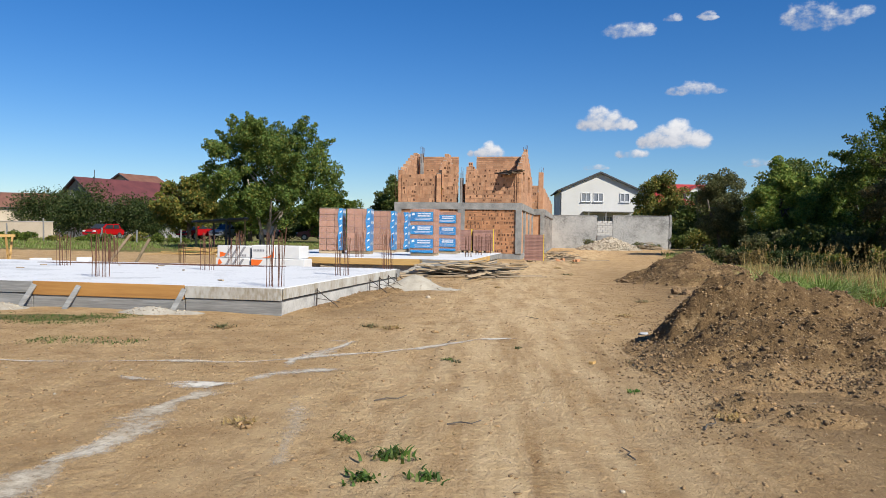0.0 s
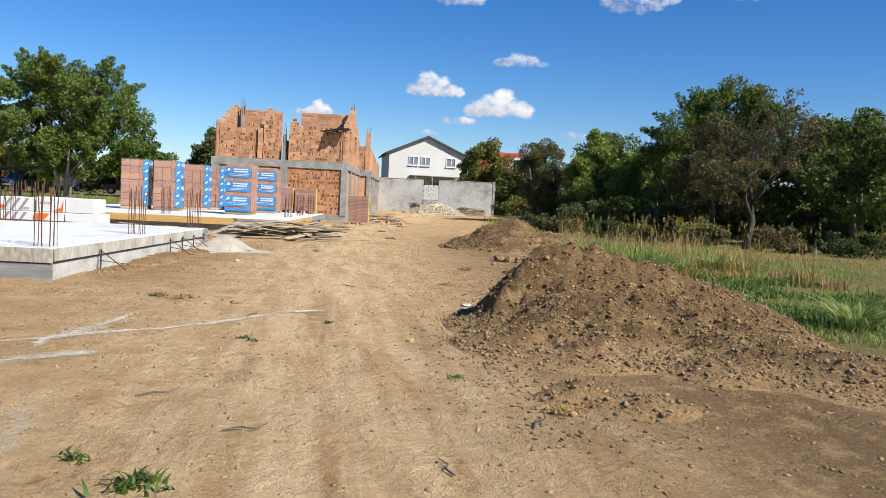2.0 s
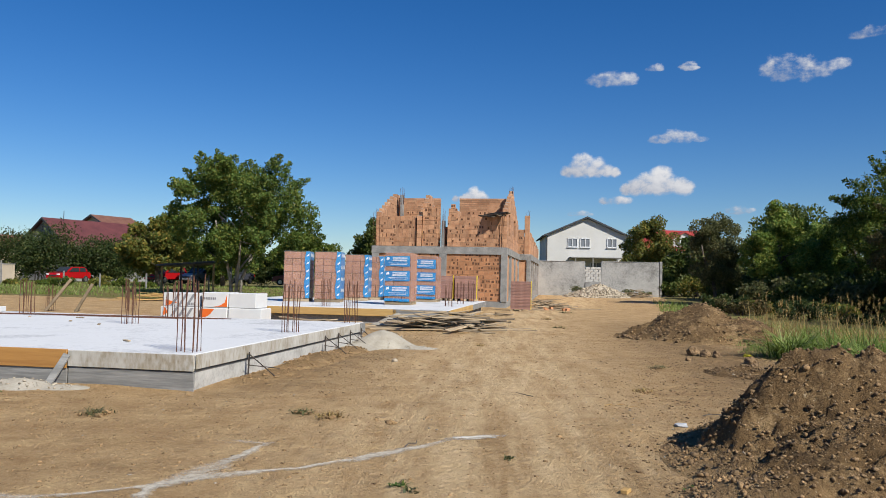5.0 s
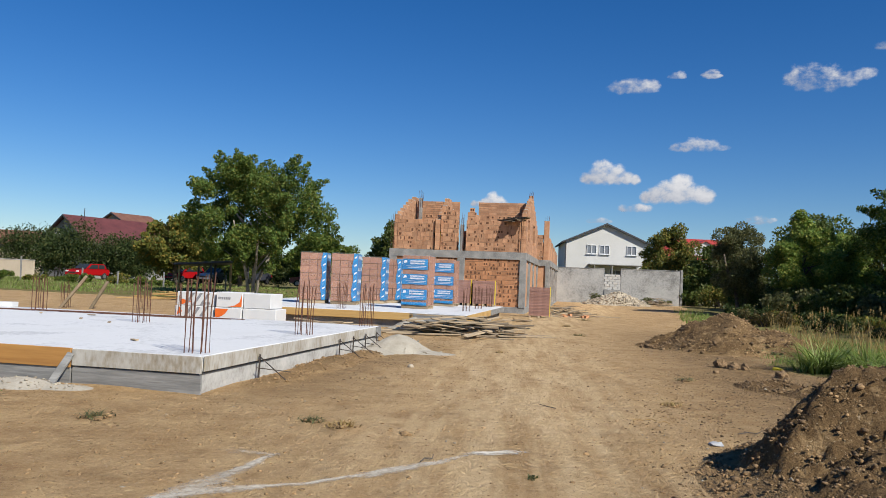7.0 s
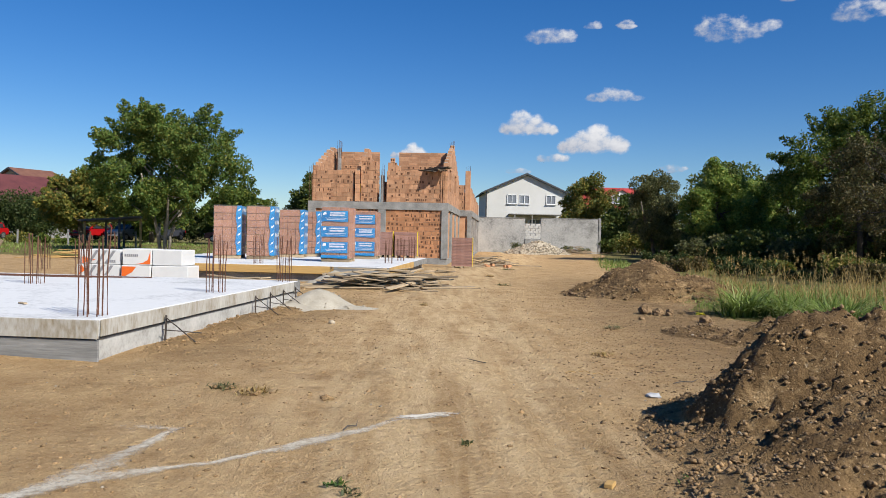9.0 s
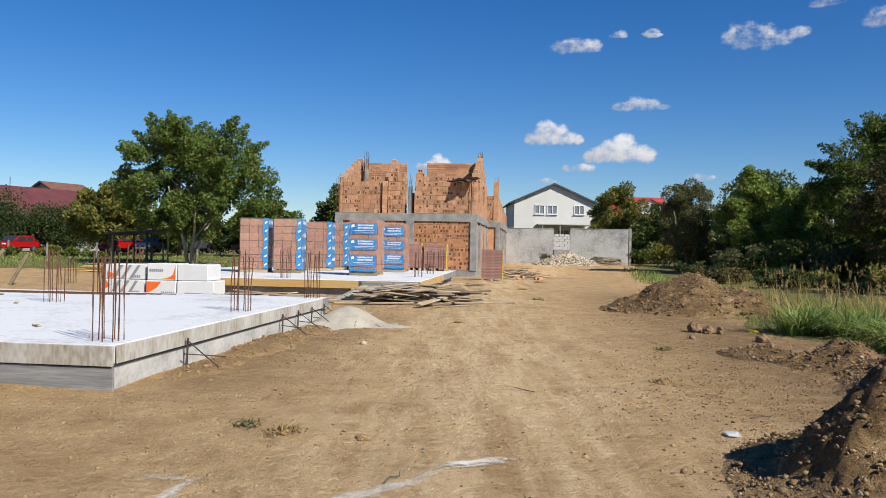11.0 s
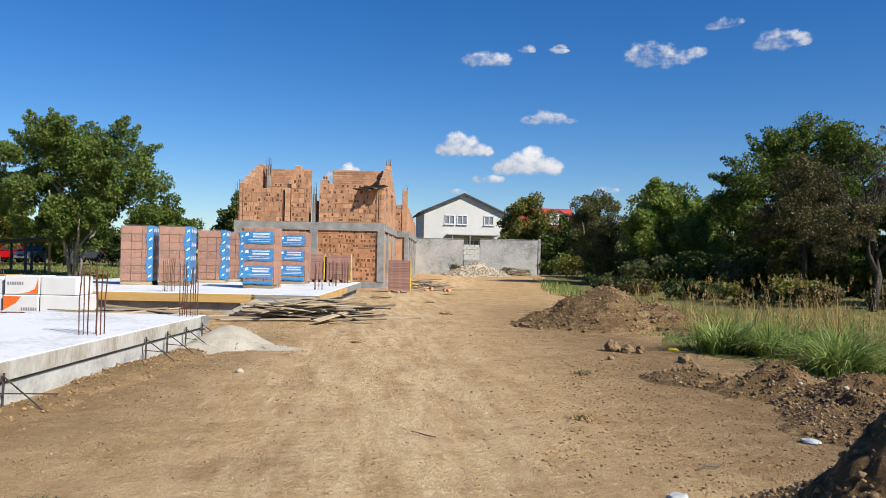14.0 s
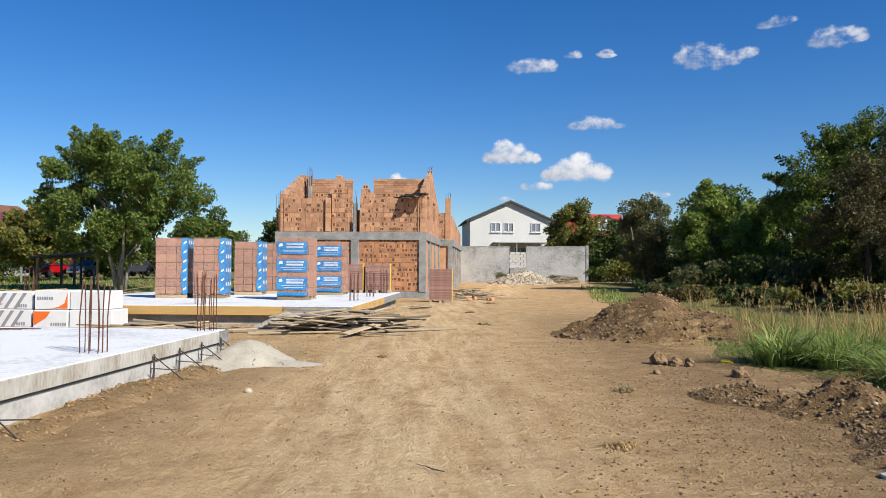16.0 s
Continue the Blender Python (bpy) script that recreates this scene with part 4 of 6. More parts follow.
# insulation packs on the ground behind the slab
E0 = pose(-7.5, 25.7, 0, 0, 0, -5)
for i, (x, y, z, w, d, h) in enumerate(((0.24, 0.0, 0.02, 0.82, 0.9, 0.41), (0.24, 0.02, 0.44, 0.8, 0.88, 0.44), (-0.85, 0.1, 0.02, 1.25, 0.9, 0.41), (-0.83, 0.12, 0.44, 1.2, 0.88, 0.4), (1.17, 0.03, 0.02, 1.0, 0.9, 0.41), (1.1, 0.05, 0.44, 0.84, 0.88, 0.43))):
    t = thing("insulation_pack", E0 @ pose(x, y, z, 0, 0, 2 * math.sin(i * 2)), "white polystyrene insulation pack with orange print", "insulation", "insulation packs")
    part("foam", boxm((0, 0, h / 2), (w, d, h), 0.015), FOAM, t)
    f0 = -d / 2 - 0.004
    if i > 3:
        continue
    a = {0: [(-w * 0.48, f0, h * 0.92), (w * 0.02, f0, h * 0.92), (-w * 0.12, f0, h * 0.55), (-w * 0.48, f0, h * 0.12)],
         1: [(-w * 0.05, f0, h * 0.06), (w * 0.47, f0, h * 0.06), (w * 0.47, f0, h * 0.9), (w * 0.38, f0, h * 0.34), (w * 0.2, f0, h * 0.14)],
         2: [(-w * 0.40, f0, h * 0.98), (-w * 0.30, f0, h * 0.6), (-w * 0.44, f0, h * 0.3)],
         3: [(-w * 0.42, f0, h * 0.5), (-w * 0.22, f0, h * 0.36), (-w * 0.1, f0, h * 0.3), (-w * 0.42, f0, h * 0.02)]}[i]
    bm = bmesh.new()
    bm.faces.new([bm.verts.new(q) for q in a])
    part("orange_swoosh", bm, ORANGEPRINT, t)
    bm = bmesh.new()
    for k in range(3 if i > 1 else 0):
        x0 = -w * 0.3 + k * 0.24
        bm.faces.new([bm.verts.new(q) for q in ((x0, f0 - 0.002, 0.02), (x0 + 0.09, f0 - 0.002, 0.02), (x0 + 0.33, f0 - 0.002, h - 0.02), (x0 + 0.24, f0 - 0.002, h - 0.02))])
    for k in range(7 if i < 2 else 4):
        x0 = (-w * 0.42 if i == 1 else w * 0.02 if i == 0 else w * 0.2) + k * 0.055
        z0 = h * (0.52 if i == 1 else 0.12)
        bm.faces.new([bm.verts.new(q) for q in ((x0, f0 - 0.002, z0), (x0 + 0.038, f0 - 0.002, z0), (x0 + 0.038, f0 - 0.002, z0 + 0.07), (x0, f0 - 0.002, z0 + 0.07))])
    part("grey_print", bm, GREYPRINT, t)
t = tagged(part("insulation_board", boxm((0, 0, 0.06), (0.32, 0.3, 0.12), 0.008), FOAM), "white polystyrene offcut on the slab's far edge", "insulation")
t.matrix_basis = S1 @ pose(-8.9, 7.4, ZT, 0, 0, 12)

# ---- second slab with the pallets ----
S2 = pose(-0.43, 26.2, 0, 0, 0, -5.4)
Z2 = 0.49
slab2 = thing("foundation_slab", S2, "concrete foundation slab edged with yellow boards, carrying pallets", "foundation")
part("plinth", boxm((-4.6, 5.6, 0.05), (8.9, 11.0, 0.5), 0.02), CONCRETE, slab2)
part("screed", boxm((-4.6, 5.65, 0.385), (9.2, 11.3, 0.2), 0.01), SLABTOP, slab2)
for x0, x1, m in ((-1.72, 0.0, GREYBOARD), (-4.4, -1.6, NEWWOOD), (-9.2, -4.38, NEWWOOD)):
    part("edge_board", boxm(((x0 + x1) / 2, -0.03, 0.36), (x1 - x0, 0.05, 0.22), 0.006), m, slab2)
part("edge_board", boxm((0.03, 3.0, 0.37), (0.05, 6.1, 0.2), 0.006), NEWWOOD, slab2)
part("edge_board", boxm((0.03, 8.6, 0.37), (0.05, 5.0, 0.2), 0.006), GREYBOARD, slab2)
for i, (x, y) in enumerate(((-0.5, 3.4), (-0.5, 6.6), (-0.45, 9.8), (-4.0, 0.5), (-8.6, 0.7), (-7.2, 9.0))):
    starter_bars(S2, x, y, Z2, 60 + i, 0.85)

# blocks on pallets
BLK = []
for v in range(3):
    vs, fs, ix = [], [], []

    def slabx(c, s, mi):
        k = len(vs)
        for dx in (-.5, .5):
            for dy in (-.5, .5):
                for dz in (-.5, .5):
                    vs.append((c[0] + dx * s[0], c[1] + dy * s[1], c[2] + dz * s[2]))
        for f in ((0, 1, 3, 2), (4, 6, 7, 5), (0, 4, 5, 1), (2, 3, 7, 6), (0, 2, 6, 4), (1, 5, 7, 3)):
            fs.append([k + q for q in f])
            ix.append(mi)

    slabx((0, 0, 0), (0.302, 0.325, 0.236), 0)
    # dots and joint lines, raised slightly off the face in the dark tone
    if v == 1:
        for dx in (-0.06, 0.06):
            slabx((dx, -0.164, 0.02), (0.03, 0.006, 0.03), 1)
        slabx((0, -0.164, 0.108), (0.28, 0.005, 0.014), 1)
        slabx((0.146, -0.164, 0.0), (0.012, 0.005, 0.22), 1)
    # grid of dark patches: the shade of open cells as colour
    if v == 2:
        for r in range(3):
            for c in range(4):
                slabx((-0.085 + c * 0.057, -0.164, -0.07 + r * 0.07), (0.03, 0.006, 0.045), 1)
    BLK.append(mesh_from("block", vs, fs, (CLAY_PINK, CLAY_SHADE_MARKS), ix))


def block_pallet(m, cols, rows, deep, label, film, seed):
    """Hollow clay blocks stacked on a wooden pallet under clear wrap; film: which faces carry the printed blue film."""
    r = random.Random(seed)
    t = thing("block_pallet", m, label, "pallet", "block pallets")
    w, d = cols * 0.31, deep * 0.333
    for k in range(5):
        part("pallet_slat", boxm((-w / 2 + 0.05 + k * (w - 0.1) / 4, 0, 0.11), (0.1, d, 0.02)), OLDWOOD, t)
    for k in (-1, 0, 1):
        part("pallet_runner", boxm((0, k * (d / 2 - 0.06), 0.05), (w, 0.09, 0.1)), OLDWOOD, t)
    for z in range(rows):
        for x in range(cols):
            for y in range(deep):
                if 0 < x < cols - 1 and 0 < y < deep - 1 and z < rows - 1:
                    continue
                v = 1 if z in (0, 1, 3, 5) else 0
                part("block", BLK[v], None, t, at=pose(-w / 2 + 0.155 + x * 0.31 + r.uniform(-.004, .004), -d / 2 + 0.1665 + y * 0.333 + r.uniform(-.006, .006), 0.24 + z * 0.243))
    h = rows * 0.243
    if "side" in film:
        bm = bmesh.new()
        x0 = w / 2 + 0.012
        n = 8
        for k in range(n):
            z0, z1 = 0.13 + h * k / n, 0.13 + h * (k + 1) / n
            a, b = 0.02 * math.sin(k * 2.1 + seed), 0.02 * math.sin((k + 1) * 2.1 + seed)
            bm.faces.new([bm.verts.new(q) for q in ((x0, -d / 2 - 0.01, z0), (x0, d / 2, z0), (x0 + b * 0.4, d / 2, z1), (x0 + b * 0.3, -d / 2 - 0.01, z1))])
        for k in range(n):
            z0, z1 = 0.13 + h * k / n, 0.13 + h * (k + 1) / n
            a, b = 0.03 * math.sin(k * 1.6 + seed), 0.03 * math.sin((k + 1) * 1.6 + seed)
            yf = -d / 2 - 0.016
            bm.faces.new([bm.verts.new(q) for q in ((x0 - 0.17 + a, yf, z0), (x0 + 0.002, yf, z0), (x0 + 0.002, yf, z1), (x0 - 0.17 + b, yf, z1))])
        fm = part("blue_film", bm, BLUEPRINT, t, "glossy blue printed film")
        bm = bmesh.new()
        for k in range(4):
            zc = 0.35 + h * k / 4
            for j in range(3):
                bm.faces.new([bm.verts.new(q) for q in ((x0 + 0.012, -d / 2 + 0.08 + j * 0.3, zc), (x0 + 0.012, -d / 2 + 0.3 + j * 0.3, zc + 0.04), (x0 + 0.012, -d / 2 + 0.27 + j * 0.3, zc + 0.16), (x0 + 0.012, -d / 2 + 0.1 + j * 0.3, zc + 0.11))])
        for k in range(6):
            zc = 0.22 + h * k / 6
            bm.faces.new([bm.verts.new(q) for q in ((x0 - 0.12, -d / 2 - 0.022, zc), (x0 - 0.03, -d / 2 - 0.022, zc + 0.05), (x0 - 0.02, -d / 2 - 0.022, zc + 0.12), (x0 - 0.11, -d / 2 - 0.022, zc + 0.06))])
        part("white_print", bm, WHITEPRINT, fm)
    if "front" in film:
        bands = ((0.30, 0.66), (0.83, 1.18), (1.34, 1.7)) if rows > 6 else ((0.3, 0.6), (0.8, 1.1))
        for z0, z1 in ((0.12, 0.22), *bands):
            y0 = -d / 2 - 0.02
            bm = bmesh.new()
            n = 6
            for k in range(n):
                xa, xb = -w / 2 - 0.01 + w * 0.97 * k / n, -w / 2 - 0.01 + w * 0.97 * (k + 1) / n
                ya, yb = y0 - 0.006 * math.sin(k * 1.7), y0 - 0.006 * math.sin((k + 1) * 1.7)
                bm.faces.new([bm.verts.new(q) for q in ((xa, ya, z0 + .006 * math.sin(k)), (xb, yb, z0 + .006 * math.sin(k + 1)), (xb, yb, z1), (xa, ya, z1))])
            fm = part("blue_label", bm, BLUEPRINT, t, "blue printed wrapping label")
            if z1 - z0 < 0.2:
                continue
            bm = bmesh.new()
            yy = y0 - 0.012
            for k, (za, xa, xb) in enumerate(((0.74, 0.3, 0.86), (0.50, 0.3, 0.84), (0.30, 0.14, 0.9), (0.17, 0.2, 0.84))):
                hh = (0.13, 0.16, 0.035, 0.03)[k]
                n = 17 if k < 2 else 1
                for j in range(n):
                    u0, u1 = xa + (xb - xa) * j / n, xa + (xb - xa) * (j + (0.72 if n > 1 else 1)) / n
                    zz = z0 + (z1 - z0) * za
                    bm.faces.new([bm.verts.new(q) for q in ((-w / 2 + w * u0, yy, zz), (-w / 2 + w * u1, yy, zz), (-w / 2 + w * u1, yy, zz + (z1 - z0) * hh), (-w / 2 + w * u0, yy, zz + (z1 - z0) * hh))])
            bm.faces.new([bm.verts.new(q) for q in ((-w / 2 + w * .05, yy, z0 + .6 * (z1 - z0)), (-w / 2 + w * .18, yy, z0 + .66 * (z1 - z0)), (-w / 2 + w * .16, yy, z0 + .9 * (z1 - z0)), (-w / 2 + w * .07, yy, z0 + .84 * (z1 - z0)))])
            part("white_print", bm, WHITEPRINT, fm)
    bm = bmesh.new()
    box(bm, (0, 0, 0.14 + h / 2), (w + 0.05, d + 0.05, h + 0.03), None, 0.03)
    part("clear_wrap", bm, WRAP, t, "clear stretch wrap").visible_shadow = False
    return t


def on_slab2(x, y, rz=0.0):
    """A pose on the second slab from a place in the world."""
    return pose(x, y, Z2 + 0.002, 0, 0, rz)


block_pallet(on_slab2(-6.3, 31.4, 4), 3, 7, 3, "pale clay hollow blocks wrapped in film on a pallet", ("side",), 1)
block_pallet(on_slab2(-5.12, 31.3, 2), 3, 7, 3, "pale clay hollow blocks wrapped in film on a pallet", ("side",), 2)
block_pallet(on_slab2(-4.55, 34.3, 1), 3, 7, 3, "pale clay hollow blocks wrapped in film on a pallet", ("side",), 3)
block_pallet(on_slab2(-4.0, 36.0, 0), 2, 7, 3, "pale clay hollow blocks wrapped in film on a pallet", ("side",), 4)
block_pallet(on_slab2(-2.35, 30.3, -7), 3, 7, 3, "clay blocks on a pallet behind blue printed labels", ("front",), 5)
block_pallet(on_slab2(-1.72, 34.4, -7), 3, 7, 3, "clay blocks on a pallet behind blue printed labels", ("front",), 6)


def tile_stack(m, wide, deep, layers, label, strap=True):
    """Ceramic ceiling fillers stacked flat on a pallet."""
    t = thing("tile_stack", m, label, "pallet", "tile stacks")
    lay = boxm((0, 0, 0), (wide, deep, 0.064), 0.004)
    me0 = part("layer", lay, TILEPINK, t, at=pose(0, 0, 0.13)).data
    for k in range(1, layers):
        part("layer", me0, None, t, at=pose(0.006 * math.sin(k * 2.2), 0.006 * math.sin(k * 3.1), 0.13 + 0.07 * k))
    for k in (-1, 0, 1):
        part("pallet_runner", boxm((k * (wide / 2 - 0.06), 0, 0.045), (0.1, deep, 0.09)), OLDWOOD, t)
    if strap:
        part("yellow_strap", boxm((wide / 2 + 0.012, -deep / 4, 0.1 + layers * 0.035), (0.02, 0.22, layers * 0.07 + 0.05), 0.004), YELLOWBAND, t, "yellow plastic edge band")
    return t


tile_stack(on_slab2(-1.02, 36.9, -6), 0.55, 0.9, 14, "pinkish ceramic blocks stacked flat with a yellow strap")
tile_stack(on_slab2(-0.18, 36.9, -6), 0.92, 0.9, 14, "pinkish ceramic blocks stacked flat with a yellow strap")
tile_stack(pose(2.35, 40.3, gz(2.35, 40.3), 0, 0, -6), 0.95, 0.9, 19, "tall stack of pinkish ceramic blocks beside the shell building")

# ---- shell building ----
B0 = pose(1.78, 46.4, 0, 0, 0, -6)               # its front corner beside the way; x along the front (to minus), y into the depth
bld = thing("shell_building", B0, "unfinished two-storey clay block building with concrete frame", "building")
part("plinth", boxm((-3.87, 5.2, 0.0), (7.76, 10.5, 0.44), 0.02), CONCRETE, bld)
part("floor_plate", boxm((-3.87, 5.2, 3.06), (7.7, 10.4, 0.36), 0.01), CONCRETE, bld)
part("beam", boxm((-3.87, 0.1, 3.05), (7.82, 0.36, 0.42), 0.015), CONCRETE, bld, "board-marked concrete ring beam")
part("beam", boxm((-0.12, 5.4, 3.05), (0.36, 10.2, 0.41), 0.015), CONCRETE, bld)
part("beam", boxm((-7.62, 5.4, 3.05), (0.36, 10.2, 0.41), 0.015), CONCRETE, bld)
for x, w in ((-7.55, 0.42), (-3.62, 0.42), (-0.15, 0.36)):
    part("column", boxm((x, 0.09, 1.52), (w, 0.35, 2.65), 0.012), CONCRETE, bld)
for y in (3.2, 6.6, 10.1):
    part("column", boxm((-0.14, y, 1.52), (0.34, 0.4, 2.65), 0.012), CONCRETE, bld)
    part("column", boxm((-7.6, y, 1.52), (0.34, 0.4, 2.65), 0.012), CONCRETE, bld)
part("back_wall", boxm((-3.87, 10.2, 1.5), (7.4, 0.25, 2.7)), CLAY_MANY, bld)
part("side_wall", boxm((-7.65, 5.2, 1.5), (0.25, 9.6, 2.7)), CLAY_MANY, bld)
for y, w in ((1.0, 0.9), (4.9, 1.4), (8.3, 1.5)):
    part("side_pier", boxm((-0.16, y + 0.55, 1.5), (0.26, w, 2.7), 0.01), CLAY_MANY, bld)
    part("side_lintel", boxm((-0.155, y + 1.3, 2.55), (0.27, 0.9, 0.3), 0.01), CONCRETE, bld)


def add_block(vs, fs, ix, x, y, z, w, h, kind, d=0.1):
    """A block with its face at y, and flat dark patches of several shapes painted as shaded hollows."""
    g = 0.006
    k = len(vs)
    x0, x1, z0, z1 = x + g, x + w - g, z + g, z + h - g
    vs += [(x0, y, z0), (x1, y, z0), (x1, y, z1), (x0, y, z1), (x0, y + d, z0), (x1, y + d, z0), (x1, y + d, z1), (x0, y + d, z1)]
    fs += [(k, k + 1, k + 2, k + 3), (k, k + 4, k + 5, k + 1), (k + 1, k + 5, k + 6, k + 2), (k + 2, k + 6, k + 7, k + 3), (k + 3, k + 7, k + 4, k)]
    ix += [0] * 5
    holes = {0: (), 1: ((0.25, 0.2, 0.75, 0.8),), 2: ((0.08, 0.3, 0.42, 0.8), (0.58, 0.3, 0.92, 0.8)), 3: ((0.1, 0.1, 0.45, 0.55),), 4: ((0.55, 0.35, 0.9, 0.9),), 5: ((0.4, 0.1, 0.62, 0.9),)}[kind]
    # no recess is cut: each hollow's shade is a dark quad before the face
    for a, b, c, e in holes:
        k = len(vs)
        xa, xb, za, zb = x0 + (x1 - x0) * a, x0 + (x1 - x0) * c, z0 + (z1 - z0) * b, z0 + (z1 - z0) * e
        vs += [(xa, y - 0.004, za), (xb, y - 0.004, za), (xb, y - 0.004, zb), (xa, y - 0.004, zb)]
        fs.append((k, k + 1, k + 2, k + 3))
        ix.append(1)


def kinds(r, p=0.45):
    return r.choice((1, 2, 3, 4, 5)) if r.random() < p else 0


VAR = []
for w in (0.25, 0.3):
    for kd in (0, 0, 1, 2, 3, 4, 5):
        vs, fs, ix = [], [], []
        add_block(vs, fs, ix, 0, 0, 0, w, 0.24, kd, 0.12)
        VAR.append((w, mesh_from("block", vs, fs, (CLAY, CLAY_SHADE_MARKS), ix)))


def block_wall(parent, x0, x1, z0, top, y, seed, name="masonry", p=0.45, course=0.245, left=None):
    """Coursed blocks joined into one part; top(x) gives the height, left(x) a lower limit."""
    r = random.Random(seed)
    vs, fs, ix = [], [], []
    z = z0
    row = 0
    zmax = max(top(x0 + (x1 - x0) * k / 20) for k in range(21))
    while z + course * 0.6 < zmax:
        x = x0 - (0.0 if row % 2 else 0.12)
        while x < x1 - 0.04:
            w = r.choice((0.19, 0.25, 0.25, 0.3))
            a, b = max(x, x0), min(x + w, x1)
            if b - a > 0.06 and z + course * 0.6 < top((a + b) / 2):
                add_block(vs, fs, ix, a, y + r.uniform(-0.004, 0.004), z, b - a, course, kinds(r, p) if b - a > 0.15 else 0, 0.25)
            x += w
        z += course
        row += 1
    ob = part(name, mesh_from(name, vs, fs, (CLAY_MANY, CLAY_SHADE_MARKS), ix), None, parent)
    return tagged(ob, kind="stuff")


# masonry backing for each bay, its joints 15 mm behind the faces
for x0, x1 in ((-7.34, -3.83), (-3.41, -0.33)):
    part("bay_core", boxm(((x0 + x1) / 2, 0.17, 1.52), (x1 - x0, 0.31, 2.66)), MORTAR, bld)
fl = lambda h: (lambda x: h)
# upper floor
block_wall(bld, -7.35, -5.2, 3.27, fl(4.95), 0.02, 3, "knee_wall", 0.38)
block_wall(bld, -4.85, -3.95, 3.27, lambda x: 5.75 - 0.55 * abs(x + 4.5), 0.02, 4, "knee_wall", 0.3)
block_wall(bld, -3.4, -0.32, 3.27, fl(4.95), 0.02, 5, "knee_wall", 0.5)
part("knee_core", boxm((-6.28, 0.18, 4.1), (2.1, 0.28, 1.62)), MORTAR, bld)
part("knee_core", boxm((-1.86, 0.18, 4.1), (3.04, 0.28, 1.62)), MORTAR, bld)


def course_wall(x0, x1, z0, z1, y, name):
    """A plain wall in long even courses."""
    vs, fs, ix = [], [], []
    z = z0
    r = random.Random(int(x0 * 10) + 50)
    while z < z1 - 0.05:
        x = x0
        while x < x1 - 0.05:
            w = min(r.choice((0.5, 0.62, 0.75)), x1 - x)
            add_block(vs, fs, ix, x, y, z, w, 0.125, 0, 0.25)
            x += w
        z += 0.128
    for k in range(4):
        add_block(vs, fs, ix, x0 + 0.5 + 0.28 * k + (0.15 if k > 1 else 0), y - 0.01, z1 - 0.95, 0.22, 0.2, 1, 0.1)
    tagged(part(name, mesh_from(name, vs, fs, (CLAY_MANY, CLAY_SHADE_MARKS), ix), None, bld), kind="stuff")
    part("wall_core", boxm(((x0 + x1) / 2, y + 0.13, (z0 + z1) / 2), (x1 - x0 - 0.04, 0.23, z1 - z0 - 0.02)), MORTAR, bld)


course_wall(-7.2, -4.55, 3.27, 6.4, 4.3, "spine_wall")
course_wall(-3.35, -0.35, 3.27, 6.4, 4.3, "spine_wall")
block_wall(bld, -3.98, -3.38, 3.27, fl(4.5), 1.6, 11, "gap_wall", 0.2)
block_wall(bld, -3.4, -2.85, 4.98, lambda x: 5.2 if x < -3.25 else (5.75 if x < -3.0 else 5.3), 0.3, 12, "stepped_pier", 0.2)
part("gap_column", boxm((-3.66, 0.25, 4.0), (0.2, 0.2, 1.5), 0.01), CONCRETE, bld)


def gable_wall(x, y0, y1, ridge, low, high, name="gable_wall", holes=()):
    """A cross wall, stepped up towards the ridge; its blocks are toothed at the edge."""
    bm, caps = bmesh.new(), bmesh.new()
    y = y0
    while y < y1 - 0.05:
        u = 1 - abs(y + 0.15 - ridge) / max(ridge - y0, y1 - ridge)
        h = low + (high - low) * max(u, 0)
        h = 3.27 + round((h - 3.27) / 0.245) * 0.245
        z = 3.27
        while z < h - 0.05:
            if not any(a < y + 0.16 < b and c < z + 0.12 < e for a, b, c, e in holes):
                box(bm, (x, y + 0.16, z + 0.12), (0.25, 0.312, 0.236))
                top = z + 0.245 > h - 0.05
                if top:
                    box(caps, (x, y + 0.16, z + 0.25), (0.235, 0.29, 0.026), None, 0.006)
            z += 0.245
        y += 0.32
    tagged(part(name, bm, CLAY_MANY, bld), kind="stuff")
    tagged(part("mortar_bed", caps, CONCRETE_PALE, bld), kind="stuff")


gable_wall(-7.45, 0.05, 9.5, 4.6, 5.05, 6.75)
gable_wall(-5.02, -0.1, 4.2, 3.0, 4.9, 6.55, "partition_wall")
gable_wall(-3.2, 0.3, 4.2, 2.6, 4.9, 5.5, "partition_wall")
gable_wall(-0.16, 0.05, 10.0, 4.6, 5.1, 6.85, "gable_wall", ((1.3, 2.6, 3.9, 5.2), (5.6, 7.0, 3.9, 5.2)))
for x, y, z in ((-6.98, 4.2, 6.65), (-0.16, 4.5, 6.75)):
    t = starter_bars(B0, x, y, z - 0.5, int(-x * 10), 0.95, 6, "rusty column bars sticking out of the masonry top")
    part("tie_column", boxm((x, y, (3.27 + z) / 2), (0.2, 0.2, z - 3.27), 0.01), CONCRETE, bld)
for x in (-7.62, -3.68, -0.3):
    starter_bars(B0, x, 0.12, 3.25, int(20 - x * 7), 2.1 if x < -1 else 1.9, 6, "tall rusty column bars on the upper floor")
# yellow cable tray leaning in the doorway
bm = bmesh.new()
tube(bm, [(-4.75, 0.1, 3.3), (-4.85, 0.12, 4.0), (-4.95, 0.2, 4.4)], [0.05, 0.05, 0.04], 6)
tagged(part("cable_conduit", bm, YELLOWBAND), "yellow flexible conduit hanging in the upper doorway", "conduit").matrix_basis = B0
